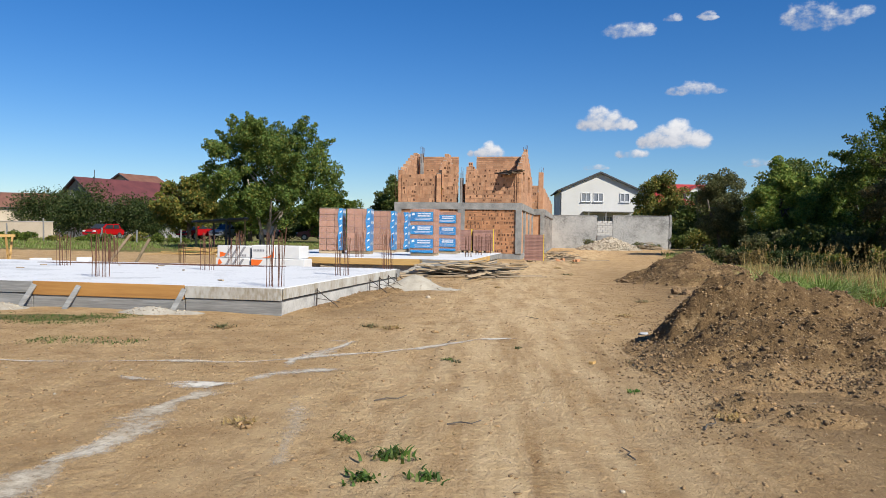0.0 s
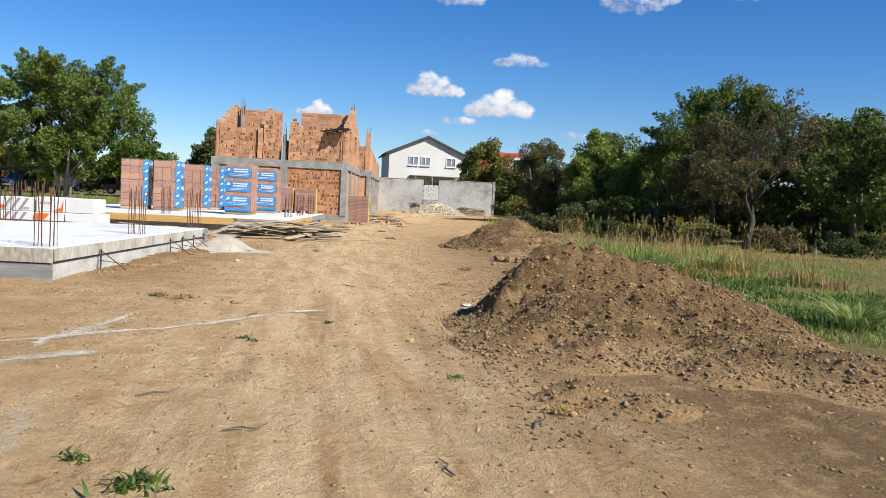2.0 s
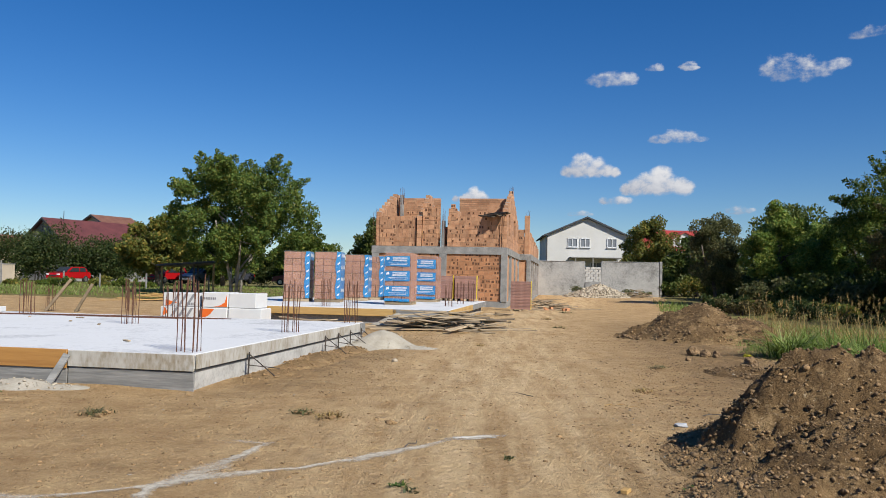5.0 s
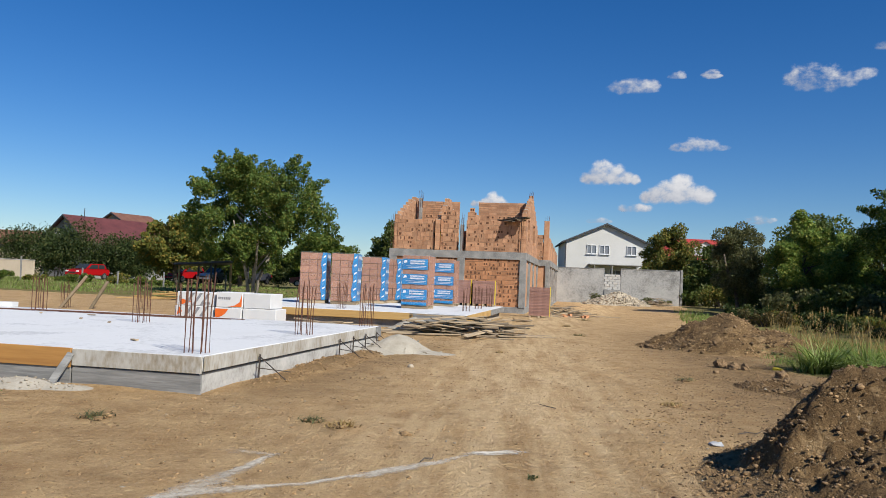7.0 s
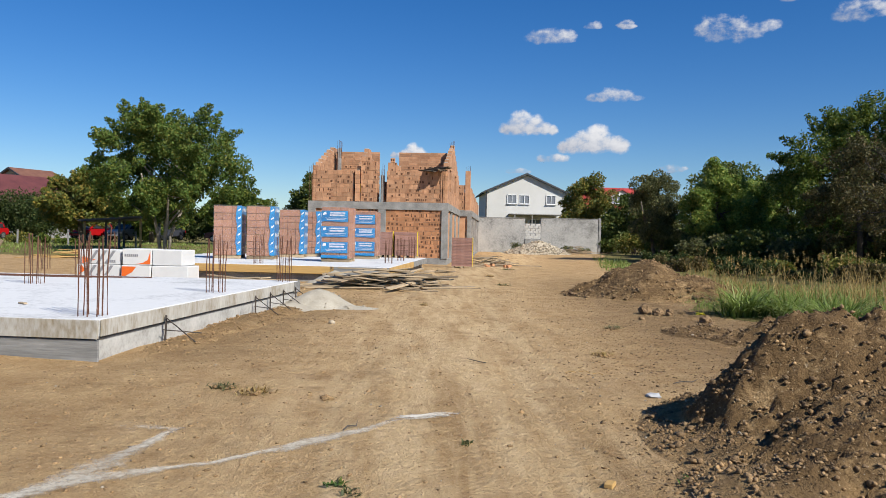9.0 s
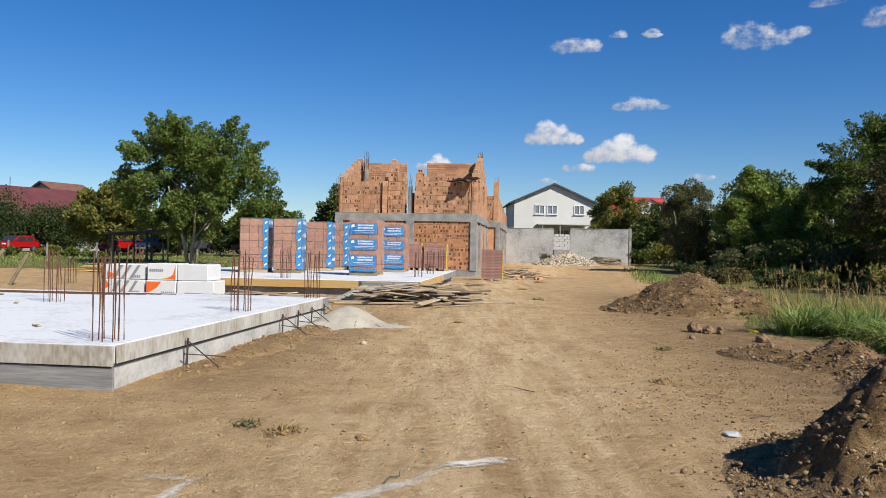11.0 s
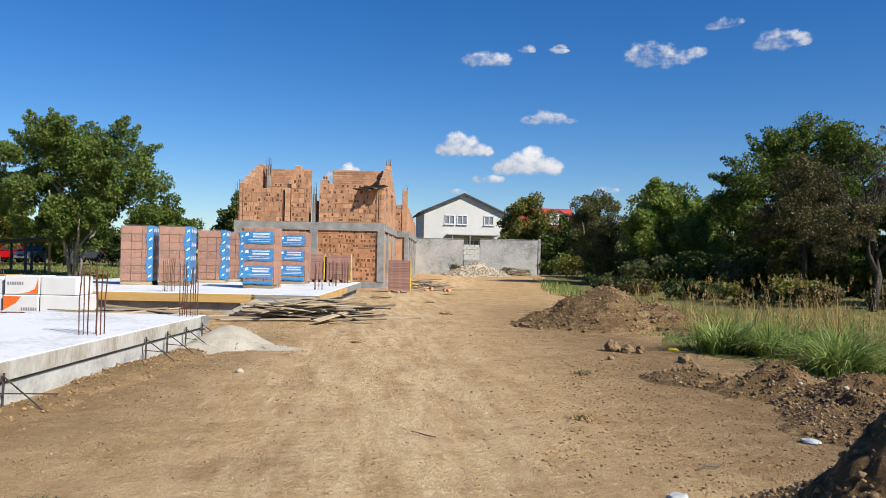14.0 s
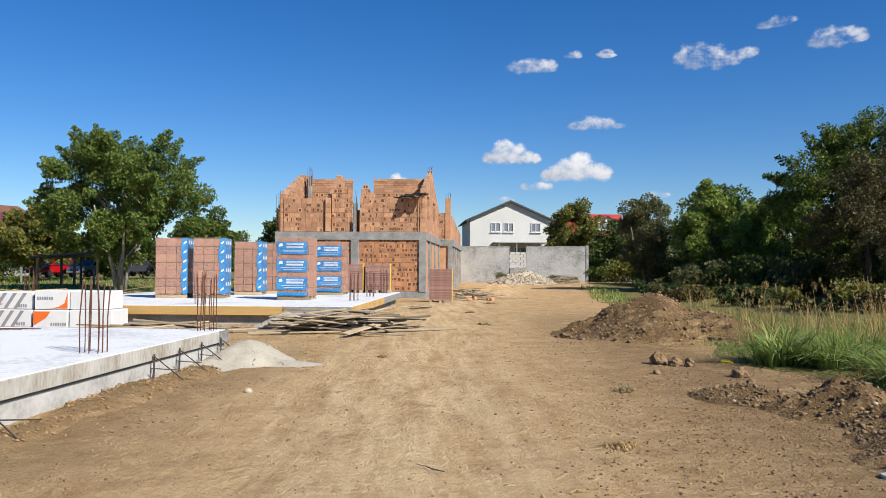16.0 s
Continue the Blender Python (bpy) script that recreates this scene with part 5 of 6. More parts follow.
# boards laid over the parapet
rr = random.Random(3)
for k in range(7):
    o = tagged(part("scaffold_board", boxm((0, 0, 0), (0.2, 1.5, 0.06), 0.004), DARKWOOD), "dark old plank sticking out over the upper wall", "plank", "parapet planks")
    o.matrix_basis = B0 @ pose(-1.15 + 0.14 * k, -0.05 + rr.uniform(-.15, .15), 5.0 + 0.03 * k, 6 + rr.uniform(-4, 4), rr.uniform(-20, 20), 38 + rr.uniform(-6, 6))
# rear wing
part("wing_plinth", boxm((-2.0, 18.6, 0.02), (5.6, 16, 0.44), 0.02), CONCRETE, bld)
part("wing_wall", boxm((-2.0, 10.85, 1.55), (5.1, 0.3, 2.6)), CLAY_MANY, bld)
part("wing_beam", boxm((-2.0, 18.6, 3.05), (5.7, 16, 0.42), 0.015), CONCRETE, bld)
for y in (10.8, 13.8, 17.0, 20.5, 24, 26.4):
    part("wing_column", boxm((0.66, y, 1.5), (0.3, 0.4, 2.7), 0.012), CONCRETE, bld)
part("wing_side", boxm((0.5, 19, 1.5), (0.2, 14.5, 2.6)), CLAY_MANY, bld)
block_wall(bld, -2.2, 0.35, 3.27, lambda x: 5.1 if x < 0.0 else 4.9, 10.7, 9, "wing_knee_wall", 0.4)
part("wing_post", boxm((0.52, 10.85, 4.6), (0.35, 0.4, 2.7), 0.01), CLAY_MANY, bld)
gw = bmesh.new()
for k in range(14):
    h = 4.9 - 0.05 * k if k % 3 else 4.2
    box(gw, (0.6, 11.2 + k * 1.1, (3.27 + h) / 2), (0.25, 0.9, h - 3.27))
tagged(part("wing_piers", gw, CLAY_MANY, bld), kind="stuff")
starter_bars(B0, 0.55, 10.85, 5.7, 91, 0.6, 5, "rusty column bars sticking out of the masonry top")

# ---- earth mounds ----


def mound(name, m, spans, label, seed, step=0.06, rough=1.0, fine=0.0, fresh=0.35):
    """A heap from humps (x, y, rx, ry, height), as one sheet with coarse and fine unevenness."""
    x0 = min(s[0] - s[2] * 1.25 for s in spans)
    x1 = max(s[0] + s[2] * 1.25 for s in spans)
    y0 = min(s[1] - s[3] * 1.25 for s in spans)
    y1 = max(s[1] + s[3] * 1.25 for s in spans)
    X, Y = np.meshgrid(np.arange(x0, x1, step), np.arange(y0, y1, step))
    H = np.zeros_like(X)
    for cx, cy, rx, ry, h in spans:
        d = np.sqrt(((X - cx) / rx) ** 2 + ((Y - cy) / ry) ** 2)
        H = np.maximum(H, h * (0.93 * np.clip(1 - d, 0, 1) ** 0.95 * (1 - 0.1 * np.exp(-(d / 0.2) ** 2)) + 0.07 * np.clip((1.25 - d) / 1.25, 0, 1)))
    edge = np.clip(H / 0.2, 0, 1)
    N = np.zeros_like(X)
    flat = N.ravel()
    xf, yf = X.ravel(), Y.ravel()
    for i in range(len(flat)):
        p = Vector((xf[i] + seed * 3.1, yf[i], seed))
        patch = max(0.15, min(1.0, 0.45 + 1.6 * noise.noise(p * 0.9 + Vector((9, 4, 2)))))
        flat[i] = 0.14 * noise.noise(p * 1.3) + 0.07 * noise.noise(p * 2.7) + patch * (0.10 * (0.2 - abs(noise.noise(p * 4.2))) + 0.05 * noise.noise(p * 9.5) + 0.03 * noise.noise(p * 16.0)) + 0.018 * noise.noise(p * 27.0)
    H = H + edge * (N * rough + np.random.default_rng(int(seed * 7)).normal(size=N.shape) * (0.0 if fine else 0.006))
    world = np.array([m @ Vector((a, b, 0)) for a, b in zip(xf, yf)])
    G = ground_z(world[:, 0], world[:, 1]).reshape(X.shape)
    Z = G + H - 0.02
    ny, nx = X.shape
    iy, ix = np.mgrid[0:ny - 1, 0:nx - 1]
    q = (iy * nx + ix).ravel()
    keep = (np.maximum.reduce([H.ravel()[q], H.ravel()[q + 1], H.ravel()[q + nx], H.ravel()[q + nx + 1]]) > 0.004)
    q = q[keep]
    me = mesh_from(name, np.stack([xf, yf, Z.ravel()], 1).tolist(), np.stack([q, q + 1, q + nx + 1, q + nx], 1).tolist(), fine or GROUND, smooth=True)
    me.attributes.new("loose", "FLOAT", "POINT").data.foreach_set("value", np.clip(fresh + H * 4.0, 0, 1.15).ravel())
    ob = new(name, me)
    ob.matrix_basis = m
    tagged(ob, label, "mound")
    return ob, X, Y, Z, H


def stones(name, pts, sizes, mat, label, seed, parent=None, squash=0.7, sub=1, category="stones"):
    """Many rough lumps in one mesh."""
    r = np.random.default_rng(seed)
    bm = bmesh.new()
    bmesh.ops.create_icosphere(bm, subdivisions=sub, radius=1.0)
    base = np.array([v.co[:] for v in bm.verts])
    tri = np.array([[v.index for v in f.verts] for f in bm.faces])
    bm.free()
    n, k = len(pts), len(base)
    V = np.repeat(base[None], n, 0) * (1 + 0.5 * (r.random((n, k, 1)) - 0.5) + 0.24 * r.normal(size=(n, k, 1)))
    s = np.array(sizes)[:, None, None] * (0.7 + 0.6 * r.random((n, 1, 3))) * np.array([1, 1, squash])
    V = V * s
    a = r.random(n) * 6.28
    c, d = np.cos(a)[:, None], np.sin(a)[:, None]
    V = np.stack([V[..., 0] * c - V[..., 1] * d, V[..., 0] * d + V[..., 1] * c, V[..., 2]], -1)
    V = V + np.array(pts)[:, None, :]
    F = tri[None] + (np.arange(n) * k)[:, None, None]
    me = leaves_mesh(name, V.reshape(-1, 3), F.reshape(-1, 3), mat)
    ob = new(name, me)
    if parent:
        ob.parent = parent
    return tagged(ob, label, category if not parent else "", kind="stuff")


def clods_on(ob, X, Y, Z, H, count, seed, lo=0.012, hi=0.05, low_bias=True, mat=None, thr=0.03, fall=5.0):
    r = np.random.default_rng(seed)
    ok = np.argwhere(H > thr)
    w = np.array([1.0 / (0.15 + H[i, j]) if low_bias else 1.0 for i, j in ok])
    pick = ok[r.choice(len(ok), count, p=w / w.sum())]
    st = X[0, 1] - X[0, 0]
    pts = [(X[i, j] + r.uniform(-st, st), Y[i, j] + r.uniform(-st, st), Z[i, j] + 0.004) for i, j in pick]
    sizes = lo + (hi - lo) * r.random(count) ** fall
    stones("clod_scatter", pts, sizes, mat or CLOD, "loose clods of earth", seed, ob)


CREST = [(3.3 + 0.26 * k, 9.33 - 0.05 * k, 0.98, 0.86, h) for k, h in enumerate((0.98, 1.13, 1.14, 1.08, 1.02, 0.94, 0.84, 0.70, 0.54))]
M1 = mound("earth_mound", Matrix(), (*CREST, (3.7, 9.0, 1.6, 1.9, 0.64), (4.7, 8.7, 1.5, 1.5, 0.52), (3.3, 8.0, 1.3, 1.3, 0.32), (4.6, 7.7, 1.5, 1.5, 0.26), (2.85, 7.85, 0.72, 1.0, 0.24), (5.5, 7.0, 1.3, 1.5, 0.2), (2.62, 6.0, 0.34, 0.3, 0.17), (2.95, 5.75, 0.5, 0.4, 0.13), (4.1, 6.8, 0.5, 0.5, 0.22)),
           "large heap of dug brown earth with clods and stones", 1.0, 0.03, 1.05, 0.0, 0.3)
clods_on(*M1, 12000, 5, 0.003, 0.02, False)
clods_on(*M1, 300, 4, 0.008, 0.03, True, None, 0.03, 3.0)
clods_on(*M1, 9000, 14, 0.003, 0.024, False, CLOD_DAMP)
clods_on(*M1, 300, 13, 0.010, 0.036, False, CLOD_DAMP, 0.05, 3.0)
clods_on(*M1, 260, 6, 0.004, 0.022, True, PEBBLE, 0.03, 4.5)
M2 = mound("earth_mound", Matrix(), ((6.2, 23.4, 1.75, 1.9, 1.08), (7.1, 23.0, 1.7, 1.5, 0.72), (5.3, 23.6, 1.2, 1.4, 0.5)), "conical heap of dug earth on the turf's edge", 2.0, 0.07, 1.0, 0.0, 0.6)
clods_on(*M2, 4000, 7, 0.006, 0.035, False)
clods_on(*M2, 1500, 17, 0.008, 0.06, True, CLOD_DAMP)
M3 = mound("earth_ridge", Matrix(), ((5.5, 14.8, 0.8, 0.8, 0.36), (6.1, 13.7, 1.1, 0.9, 0.42), (4.9, 15.6, 0.7, 0.7, 0.2), (6.8, 12.8, 1.1, 0.9, 0.36), (5.6, 13.2, 0.9, 0.9, 0.24), (5.2, 12.4, 0.9, 0.9, 0.14)), "low ridge of fresh dark clods", 3.0, 0.035, 1.3, 0.0, 1.0)
clods_on(*M3, 6000, 8, 0.005, 0.03, False, CLOD_DAMP)
clods_on(*M3, 900, 18, 0.004, 0.025, False)
clods_on(*M3, 18, 10, 0.015, 0.045, True, PEBBLE)
M4 = mound("earth_berm", S1, ((0.3, 1.6, 0.36, 1.2, 0.10), (0.33, 3.6, 0.42, 1.5, 0.2), (0.33, 5.4, 0.4, 1.2, 0.13)), "low bank of loose earth along the slab", 4.0, 0.05, 0.5)
clods_on(*M4, 1800, 9, 0.004, 0.024)
for sp, lab, sd in ((((0.6, 7.0, 0.75, 0.8, 0.4), (1.25, 6.7, 0.75, 0.35, 0.09), (0.3, 6.2, 0.5, 0.7, 0.14)), "heap of pale sand against the slab's corner", 5.0),
                    (((-2.1, -0.38, 0.62, 0.4, 0.13), (-1.5, -0.4, 0.5, 0.3, 0.07)), "spilled pale sand below the formwork", 6.0), (((-4.9, -0.4, 0.6, 0.4, 0.13),), "spilled pale sand below the formwork", 7.0)):
    o = mound("sand_heap", S1, sp, lab, sd, 0.05, 0.3, SAND)
    clods_on(*o, 160, int(sd), 0.008, 0.025, True, SCREE)
o = mound("sand_heap", Matrix(), ((-1.85, 25.2, 0.95, 0.6, 0.46),), "heap of pale sand before the pallet slab", 8.0, 0.07, 0.3, SAND)
o = mound("gravel_heap", pose(10.2, 69.5, 0), ((0, 0, 2.6, 2.0, 1.25), (-1.4, 0.4, 1.6, 1.4, 0.6)), "pale gravel heap at the foot of the boundary wall", 9.0, 0.12, 0.5, SCREE)
clods_on(*o, 1500, 19, 0.05, 0.14, False, SCREE)
# ---- strewn pebbles and crumbs ----
r = np.random.default_rng(15)
pts, sizes = [], []
while len(pts) < 24000:
    x, y = r.uniform(-7.5, 7), 2.0 + 24 * r.random() ** 1.6
    lane_x = 0.8 + 0.05 * (y - 6)
    if r.random() < 0.25 + 0.75 * min(1, abs(x - lane_x) / 3.5) and not (x < -2.2 + 0.1 * (y - 14) and 11.8 < y < 21):
        pts.append((x, y, gz(x, y) + 0.003))
        sizes.append(0.003 + 0.017 * r.random() ** 4)
stones("earth_crumbs", pts, sizes, CLOD, "small crumbs of dry earth strewn on the ground", 16, squash=0.5)
pts = [(a, b, gz(a, b) + 0.002) for a, b in zip(r.uniform(-6, 7, 900), 2.0 + 18 * r.random(900) ** 1.5) if not (a < -1.8 and b > 11.5)]
stones("pebbles", pts, 0.004 + 0.011 * r.random(len(pts)) ** 4, PEBBLE, "small pale pebbles strewn on the earth", 17)
for x, y, s in ((-0.84, 16.0, 0.055), (2.44, 8.83, 0.075), (2.75, 10.2, 0.03), (1.35, 3.9, 0.018), (5.9, 12.9, 0.03), (5.55, 13.4, 0.035), (5.3, 13.8, 0.03)):
    bm = bmesh.new()
    bmesh.ops.create_icosphere(bm, subdivisions=2, radius=s)
    for v in bm.verts:
        v.co *= 1 + 0.25 * noise.noise(v.co * 14 + Vector((x, y, 0)))
        v.co.z *= 0.7
    tagged(part("stone", bm, PEBBLE, smooth=True), "pale rounded stone lying on the earth", "stone").location = (x, y, gz(x, y) + 0.3 * s + (0.25 if 12 < y < 14 else 0))

o = tagged(part("wood_offcut", boxm((0, 0, 0.014), (0.085, 0.05, 0.028), 0.004), NEWWOOD), "small yellow wood offcut lying on the earth", "scrap")
o.matrix_basis = pose(1.68, 8.2, gz(1.68, 8.2), 0, 0, 62)

# ---- chalky powder ----
LIME = powder_material("lime_powder", (0.49, 0.44, 0.352), (0.664, 0.622, 0.541), 0.65, 1.0)
LIME_MID = powder_material("scuffed_lime", (0.458, 0.402, 0.317), (0.616, 0.569, 0.478), 0.71, 1.25)
LIME_THIN = powder_material("thin_lime", (0.395, 0.334, 0.246), (0.553, 0.486, 0.38), 0.73, 1.2)


LIME_FAINT = powder_material("faint_lime", (0.42, 0.346, 0.24), (0.56, 0.48, 0.365), 0.86, 1.6)


def powder(line, wide, mat, label, seed):
    """A trail of powder along a line, thickest in its middle."""
    r = random.Random(seed)
    pts = []
    for (a, b), (c, d) in zip(line, line[1:]):
        n = max(2, int(math.hypot(c - a, d - b) / 0.08))
        pts += [(a + (c - a) * k / n, b + (d - b) * k / n) for k in range(n)]
    pts.append(line[-1])
    vs, fs, body = [], [], []
    ph = r.uniform(0, 6)
    for i, (x, y) in enumerate(pts):
        x2, y2 = pts[min(i + 1, len(pts) - 1)]
        x1, y1 = pts[max(i - 1, 0)]
        d = Vector((x2 - x1, y2 - y1)).normalized()
        w = wide * (0.75 + 0.35 * math.sin(i * 0.37 + ph) + r.uniform(-.15, .15))
        end = min(1, i / 4, (len(pts) - 1 - i) / 4)
        for k in range(7):
            u = (k - 3) / 3
            px, py = x - d.y * u * w, y + d.x * u * w
            vs.append((px, py, gz(px, py) + 0.006 + 0.008 * (1 - u * u)))
            body.append((1 - abs(u) ** 1.5) * end * min(1.1, 0.98 + 0.8 * noise.noise(Vector((px * 2.3, py * 2.3, seed)))) if mat is not LIME else (1 - abs(u) ** 1.5) * end)
    for i in range(len(pts) - 1):
        for k in range(6):
            q = i * 7 + k
            fs.append((q, q + 1, q + 8, q + 7))
    me = mesh_from("lime_trail", vs, fs, mat, smooth=True)
    me.attributes.new("body", "FLOAT", "POINT").data.foreach_set("value", body)
    tagged(new("lime_trail", me), label, "powder", kind="stuff")


powder([(-2.3, 6.3), (-2.0, 6.3), (-1.75, 6.34), (-1.45, 6.42)], 0.2, LIME, "patch of white lime powder on the earth", 1)
powder([(-2.95, 6.6), (-2.8, 6.57), (-2.5, 6.42), (-2.2, 6.34)], 0.13, LIME_MID, "thin trail of lime powder on the earth", 6)
powder([(-0.75, 7.45), (-0.9, 7.38), (-1.2, 7.24), (-1.4, 7.02), (-1.55, 6.6), (-1.65, 6.3)], 0.24, LIME_MID, "trail of white lime powder on the earth", 2)
powder([(-1.72, 9.42), (-1.45, 9.36), (-1.15, 9.28), (-1.22, 8.75), (-1.32, 8.3), (-1.5, 7.85), (-1.45, 7.3)], 0.19, LIME_MID, "thin trail of lime powder on the earth", 3)
powder([(-6.5, 7.1), (-4.33, 7.21), (-3.44, 7.2), (-2.1, 7.48), (-1.55, 7.86), (-1.28, 8.17), (-0.66, 8.5), (-0.15, 8.98), (0.2, 9.22), (0.42, 9.55), (0.95, 9.84)], 0.12, LIME_MID, "thin setting-out line of lime on the earth", 4)
powder([(0.3, 9.46), (0.45, 9.68), (0.7, 9.8), (1.0, 9.87)], 0.19, LIME, "patch of white lime powder on the earth", 5)
powder([(-1.65, 6.3), (-1.8, 5.7), (-1.85, 5.2), (-1.75, 4.6), (-1.88, 4.1), (-1.86, 3.5), (-1.95, 2.6)], 0.3, LIME_THIN, "scuffed trail of lime powder on the earth", 7)
powder([(-1.72, 4.75), (-1.76, 4.4), (-1.9, 4.1), (-1.9, 3.8)], 0.24, LIME_MID, "scuffed patch of lime powder on the earth", 8)
powder([(-1.1, 6.4), (-1.0, 6.05), (-0.78, 5.35), (-0.7, 4.9), (-0.55, 3.9)], 0.2, LIME_FAINT, "faint trail of lime powder on the earth", 9)

# ---- lumber ----


def plank_pile(name, m, count, spread_x, spread_y, tilt, lens, label, seed, layers=0.05, mat=None, rise=0.35):
    """Old boards thrown on a heap, each a piece of it."""
    r = random.Random(seed)
    t = thing(name, m, label, "lumber")
    for i in range(count):
        l, w = r.uniform(*lens), r.uniform(0.06, 0.15)
        x, y = r.gauss(0, spread_x * 0.45), r.gauss(0, spread_y * 0.45)
        z = 0.02 + rise * max(0, 1 - (x / spread_x) ** 2 - (y / spread_y) ** 2) * r.random()
        bm = boxm((0, 0, 0), (l, w, r.uniform(0.02, 0.035)), 0.003)
        part("plank", bm, mat or OLDWOOD, t, at=pose(x, y, max(z, 0.025 + abs(math.sin(radians(tilt))) * 0), r.uniform(-14, 14), r.uniform(-1, 1) * min(12, 90 * z / l), r.gauss(tilt, 11 if r.random() < 0.6 else 30)))
    return t


plank_pile("lumber_pile", pose(-0.75, 24.5, gz(-0.75, 24.5), 0, 0, 0), 58, 1.25, 0.65, 18, (1.0, 2.4), "heap of weathered formwork boards before the slab", 1, rise=0.5)
plank_pile("lumber_pile", pose(0.2, 25.3, gz(0.2, 25.3), 0, 0, 0), 34, 0.9, 0.6, 20, (1.2, 2.4), "heap of weathered formwork boards before the slab", 2, rise=0.3)
plank_pile("lumber_pile", pose(-4.2, 24.7, gz(-4.2, 24.7), 0, 0, 0), 22, 1.9, 0.6, 8, (1.2, 2.8), "pale old boards lying between the two slabs", 3, rise=0.16)
plank_pile("lumber_pile", pose(4.1, 46.0, gz(4.1, 46.0), 0, 0, 0), 34, 1.1, 1.4, 10, (0.6, 2.0), "pale scrap boards beside the shell building", 5, rise=0.55)
plank_pile("lumber_pile", pose(3.3, 43.4, gz(3.3, 43.4), 0, 0, 0), 12, 0.7, 0.6, 5, (0.5, 1.4), "pale scrap boards beside the shell building", 6, rise=0.25)
plank_pile("lumber_pile", pose(13.4, 69.6, gz(13.4, 69.6), 0, 0, 0), 34, 1.3, 0.6, 0, (0.8, 2.0), "low stack of pale boards at the boundary wall", 7, rise=0.7)
plank_pile("lumber_pile", pose(1.25, 34.6, gz(1.25, 34.6), 0, 0, 0), 8, 0.6, 0.5, 30, (0.4, 1.0), "scrap wood at the slab's corner", 8, rise=0.15)
plank_pile("lumber_pile", pose(-15.5, 41.5, gz(-15.5, 41.5), 0, 0, 0), 18, 1.8, 0.7, 3, (2.0, 4.0), "yellow boards laid beside the lawn", 9, mat=NEWWOOD, rise=0.4)
plank_pile("lumber_pile", pose(-12.2, 44.5, gz(-12.2, 44.5), 0, 0, 0), 12, 1.4, 0.6, -4, (2.0, 3.5), "dark boards stacked beneath the walnut", 10, rise=0.5)
o = tagged(part("long_plank", boxm((0, 0, 0.05), (2.6, 0.14, 0.05), 0.004), OLDWOOD), "single long board lying on the earth", "plank")
o.matrix_basis = pose(5.6, 45.6, gz(5.6, 45.6), 0, 0, -8)

rk = random.Random(9)
for k in range(14):
    bm = bmesh.new()
    box(bm, (0, 0, 0), (rk.uniform(0.12, 0.3), rk.uniform(0.1, 0.24), rk.uniform(0.06, 0.2)), None, 0.012)
    for v in bm.verts:
        v.co += Vector((rk.uniform(-.02, .02), rk.uniform(-.02, .02), rk.uniform(-.015, .015)))
    x, y = 3.6 + rk.gauss(0, 0.9), 44.4 + rk.gauss(0, 1.2)
    o = tagged(part("broken_block", bm, CLAY), "broken orange clay block lying on the earth", "rubble", "broken blocks")
    o.matrix_basis = pose(x, y, gz(x, y) + 0.07, rk.uniform(-20, 20), rk.uniform(-20, 20), rk.uniform(0, 180))
for k, (x, y, h) in enumerate(((8.6, 70.6, 1.1), (12.9, 70.8, 0.8), (14.4, 71.0, 0.6))):
    bush(x, y, h, 1.3, 0.8, 260 + k, LEAF_OLIVE, "scraggly weed at the foot of the boundary wall", 700, 0.06)

# leaning props and a sawhorse behind the slab
sh = thing("sawhorse", pose(-18.2, 27.5, gz(-18.2, 27.5), 0, 0, 20), "pale wooden sawhorse on the bare earth", "sawhorse")
for sx in (-0.45, 0.45):
    for sy in (-1, 1):
        part("leg", boxm((0, 0, 0), (0.07, 0.06, 1.1), 0.005, pose(sx, sy * 0.25, 0.5, -sy * 24, 0, 0)), NEWWOOD, sh)
    part("brace", boxm((sx, 0, 0.35), (0.05, 0.6, 0.08), 0.004), NEWWOOD, sh)
part("beam", boxm((0, 0, 1.02), (1.3, 0.1, 0.1), 0.006), NEWWOOD, sh)
for x, y, a, l in ((-14.8, 29.3, 38, 1.5), (-13.7, 29.3, 30, 1.2)):
    o = tagged(part("leaning_prop", boxm((0, 0, l / 2), (0.1, 0.06, l), 0.005), OLDWOOD), "wooden prop leaning over the bare earth", "prop", "leaning props")
    o.matrix_basis = pose(x, y, gz(x, y) - 0.05, 0, a, 0)
for x, y in ((-14.7, 29.5), (-12.5, 31.0)):
    starter_bars(Matrix(), x, y, gz(x, y), int(-x * 3), 0.9, 8, "upright rusty steel bars in a far footing")
o = tagged(part("insulation_block", boxm((0, 0, 0.17), (0.55, 0.4, 0.34), 0.01), FOAM), "white polystyrene block lying on the earth", "insulation")
o.matrix_basis = pose(-14.4, 24.2, gz(-14.4, 24.2), 0, 0, 8)

# fence posts along the lawn
for k, (x, y, h) in enumerate(((-37.5, 62, 1.9), (-33, 63, 1.2), (-28.5, 60, 1.1), (-24, 58, 1.2), (-19, 57, 1.2), (-42, 64, 1.5))):
    o = tagged(part("fence_post", boxm((0, 0, h / 2), (0.1, 0.1, h), 0.01), GREYBOARD), "grey wooden fence post on the lawn", "post", "fence posts")
    o.matrix_basis = pose(x, y, gz(x, y) - 0.05, 2, 2 * math.sin(k), 0)

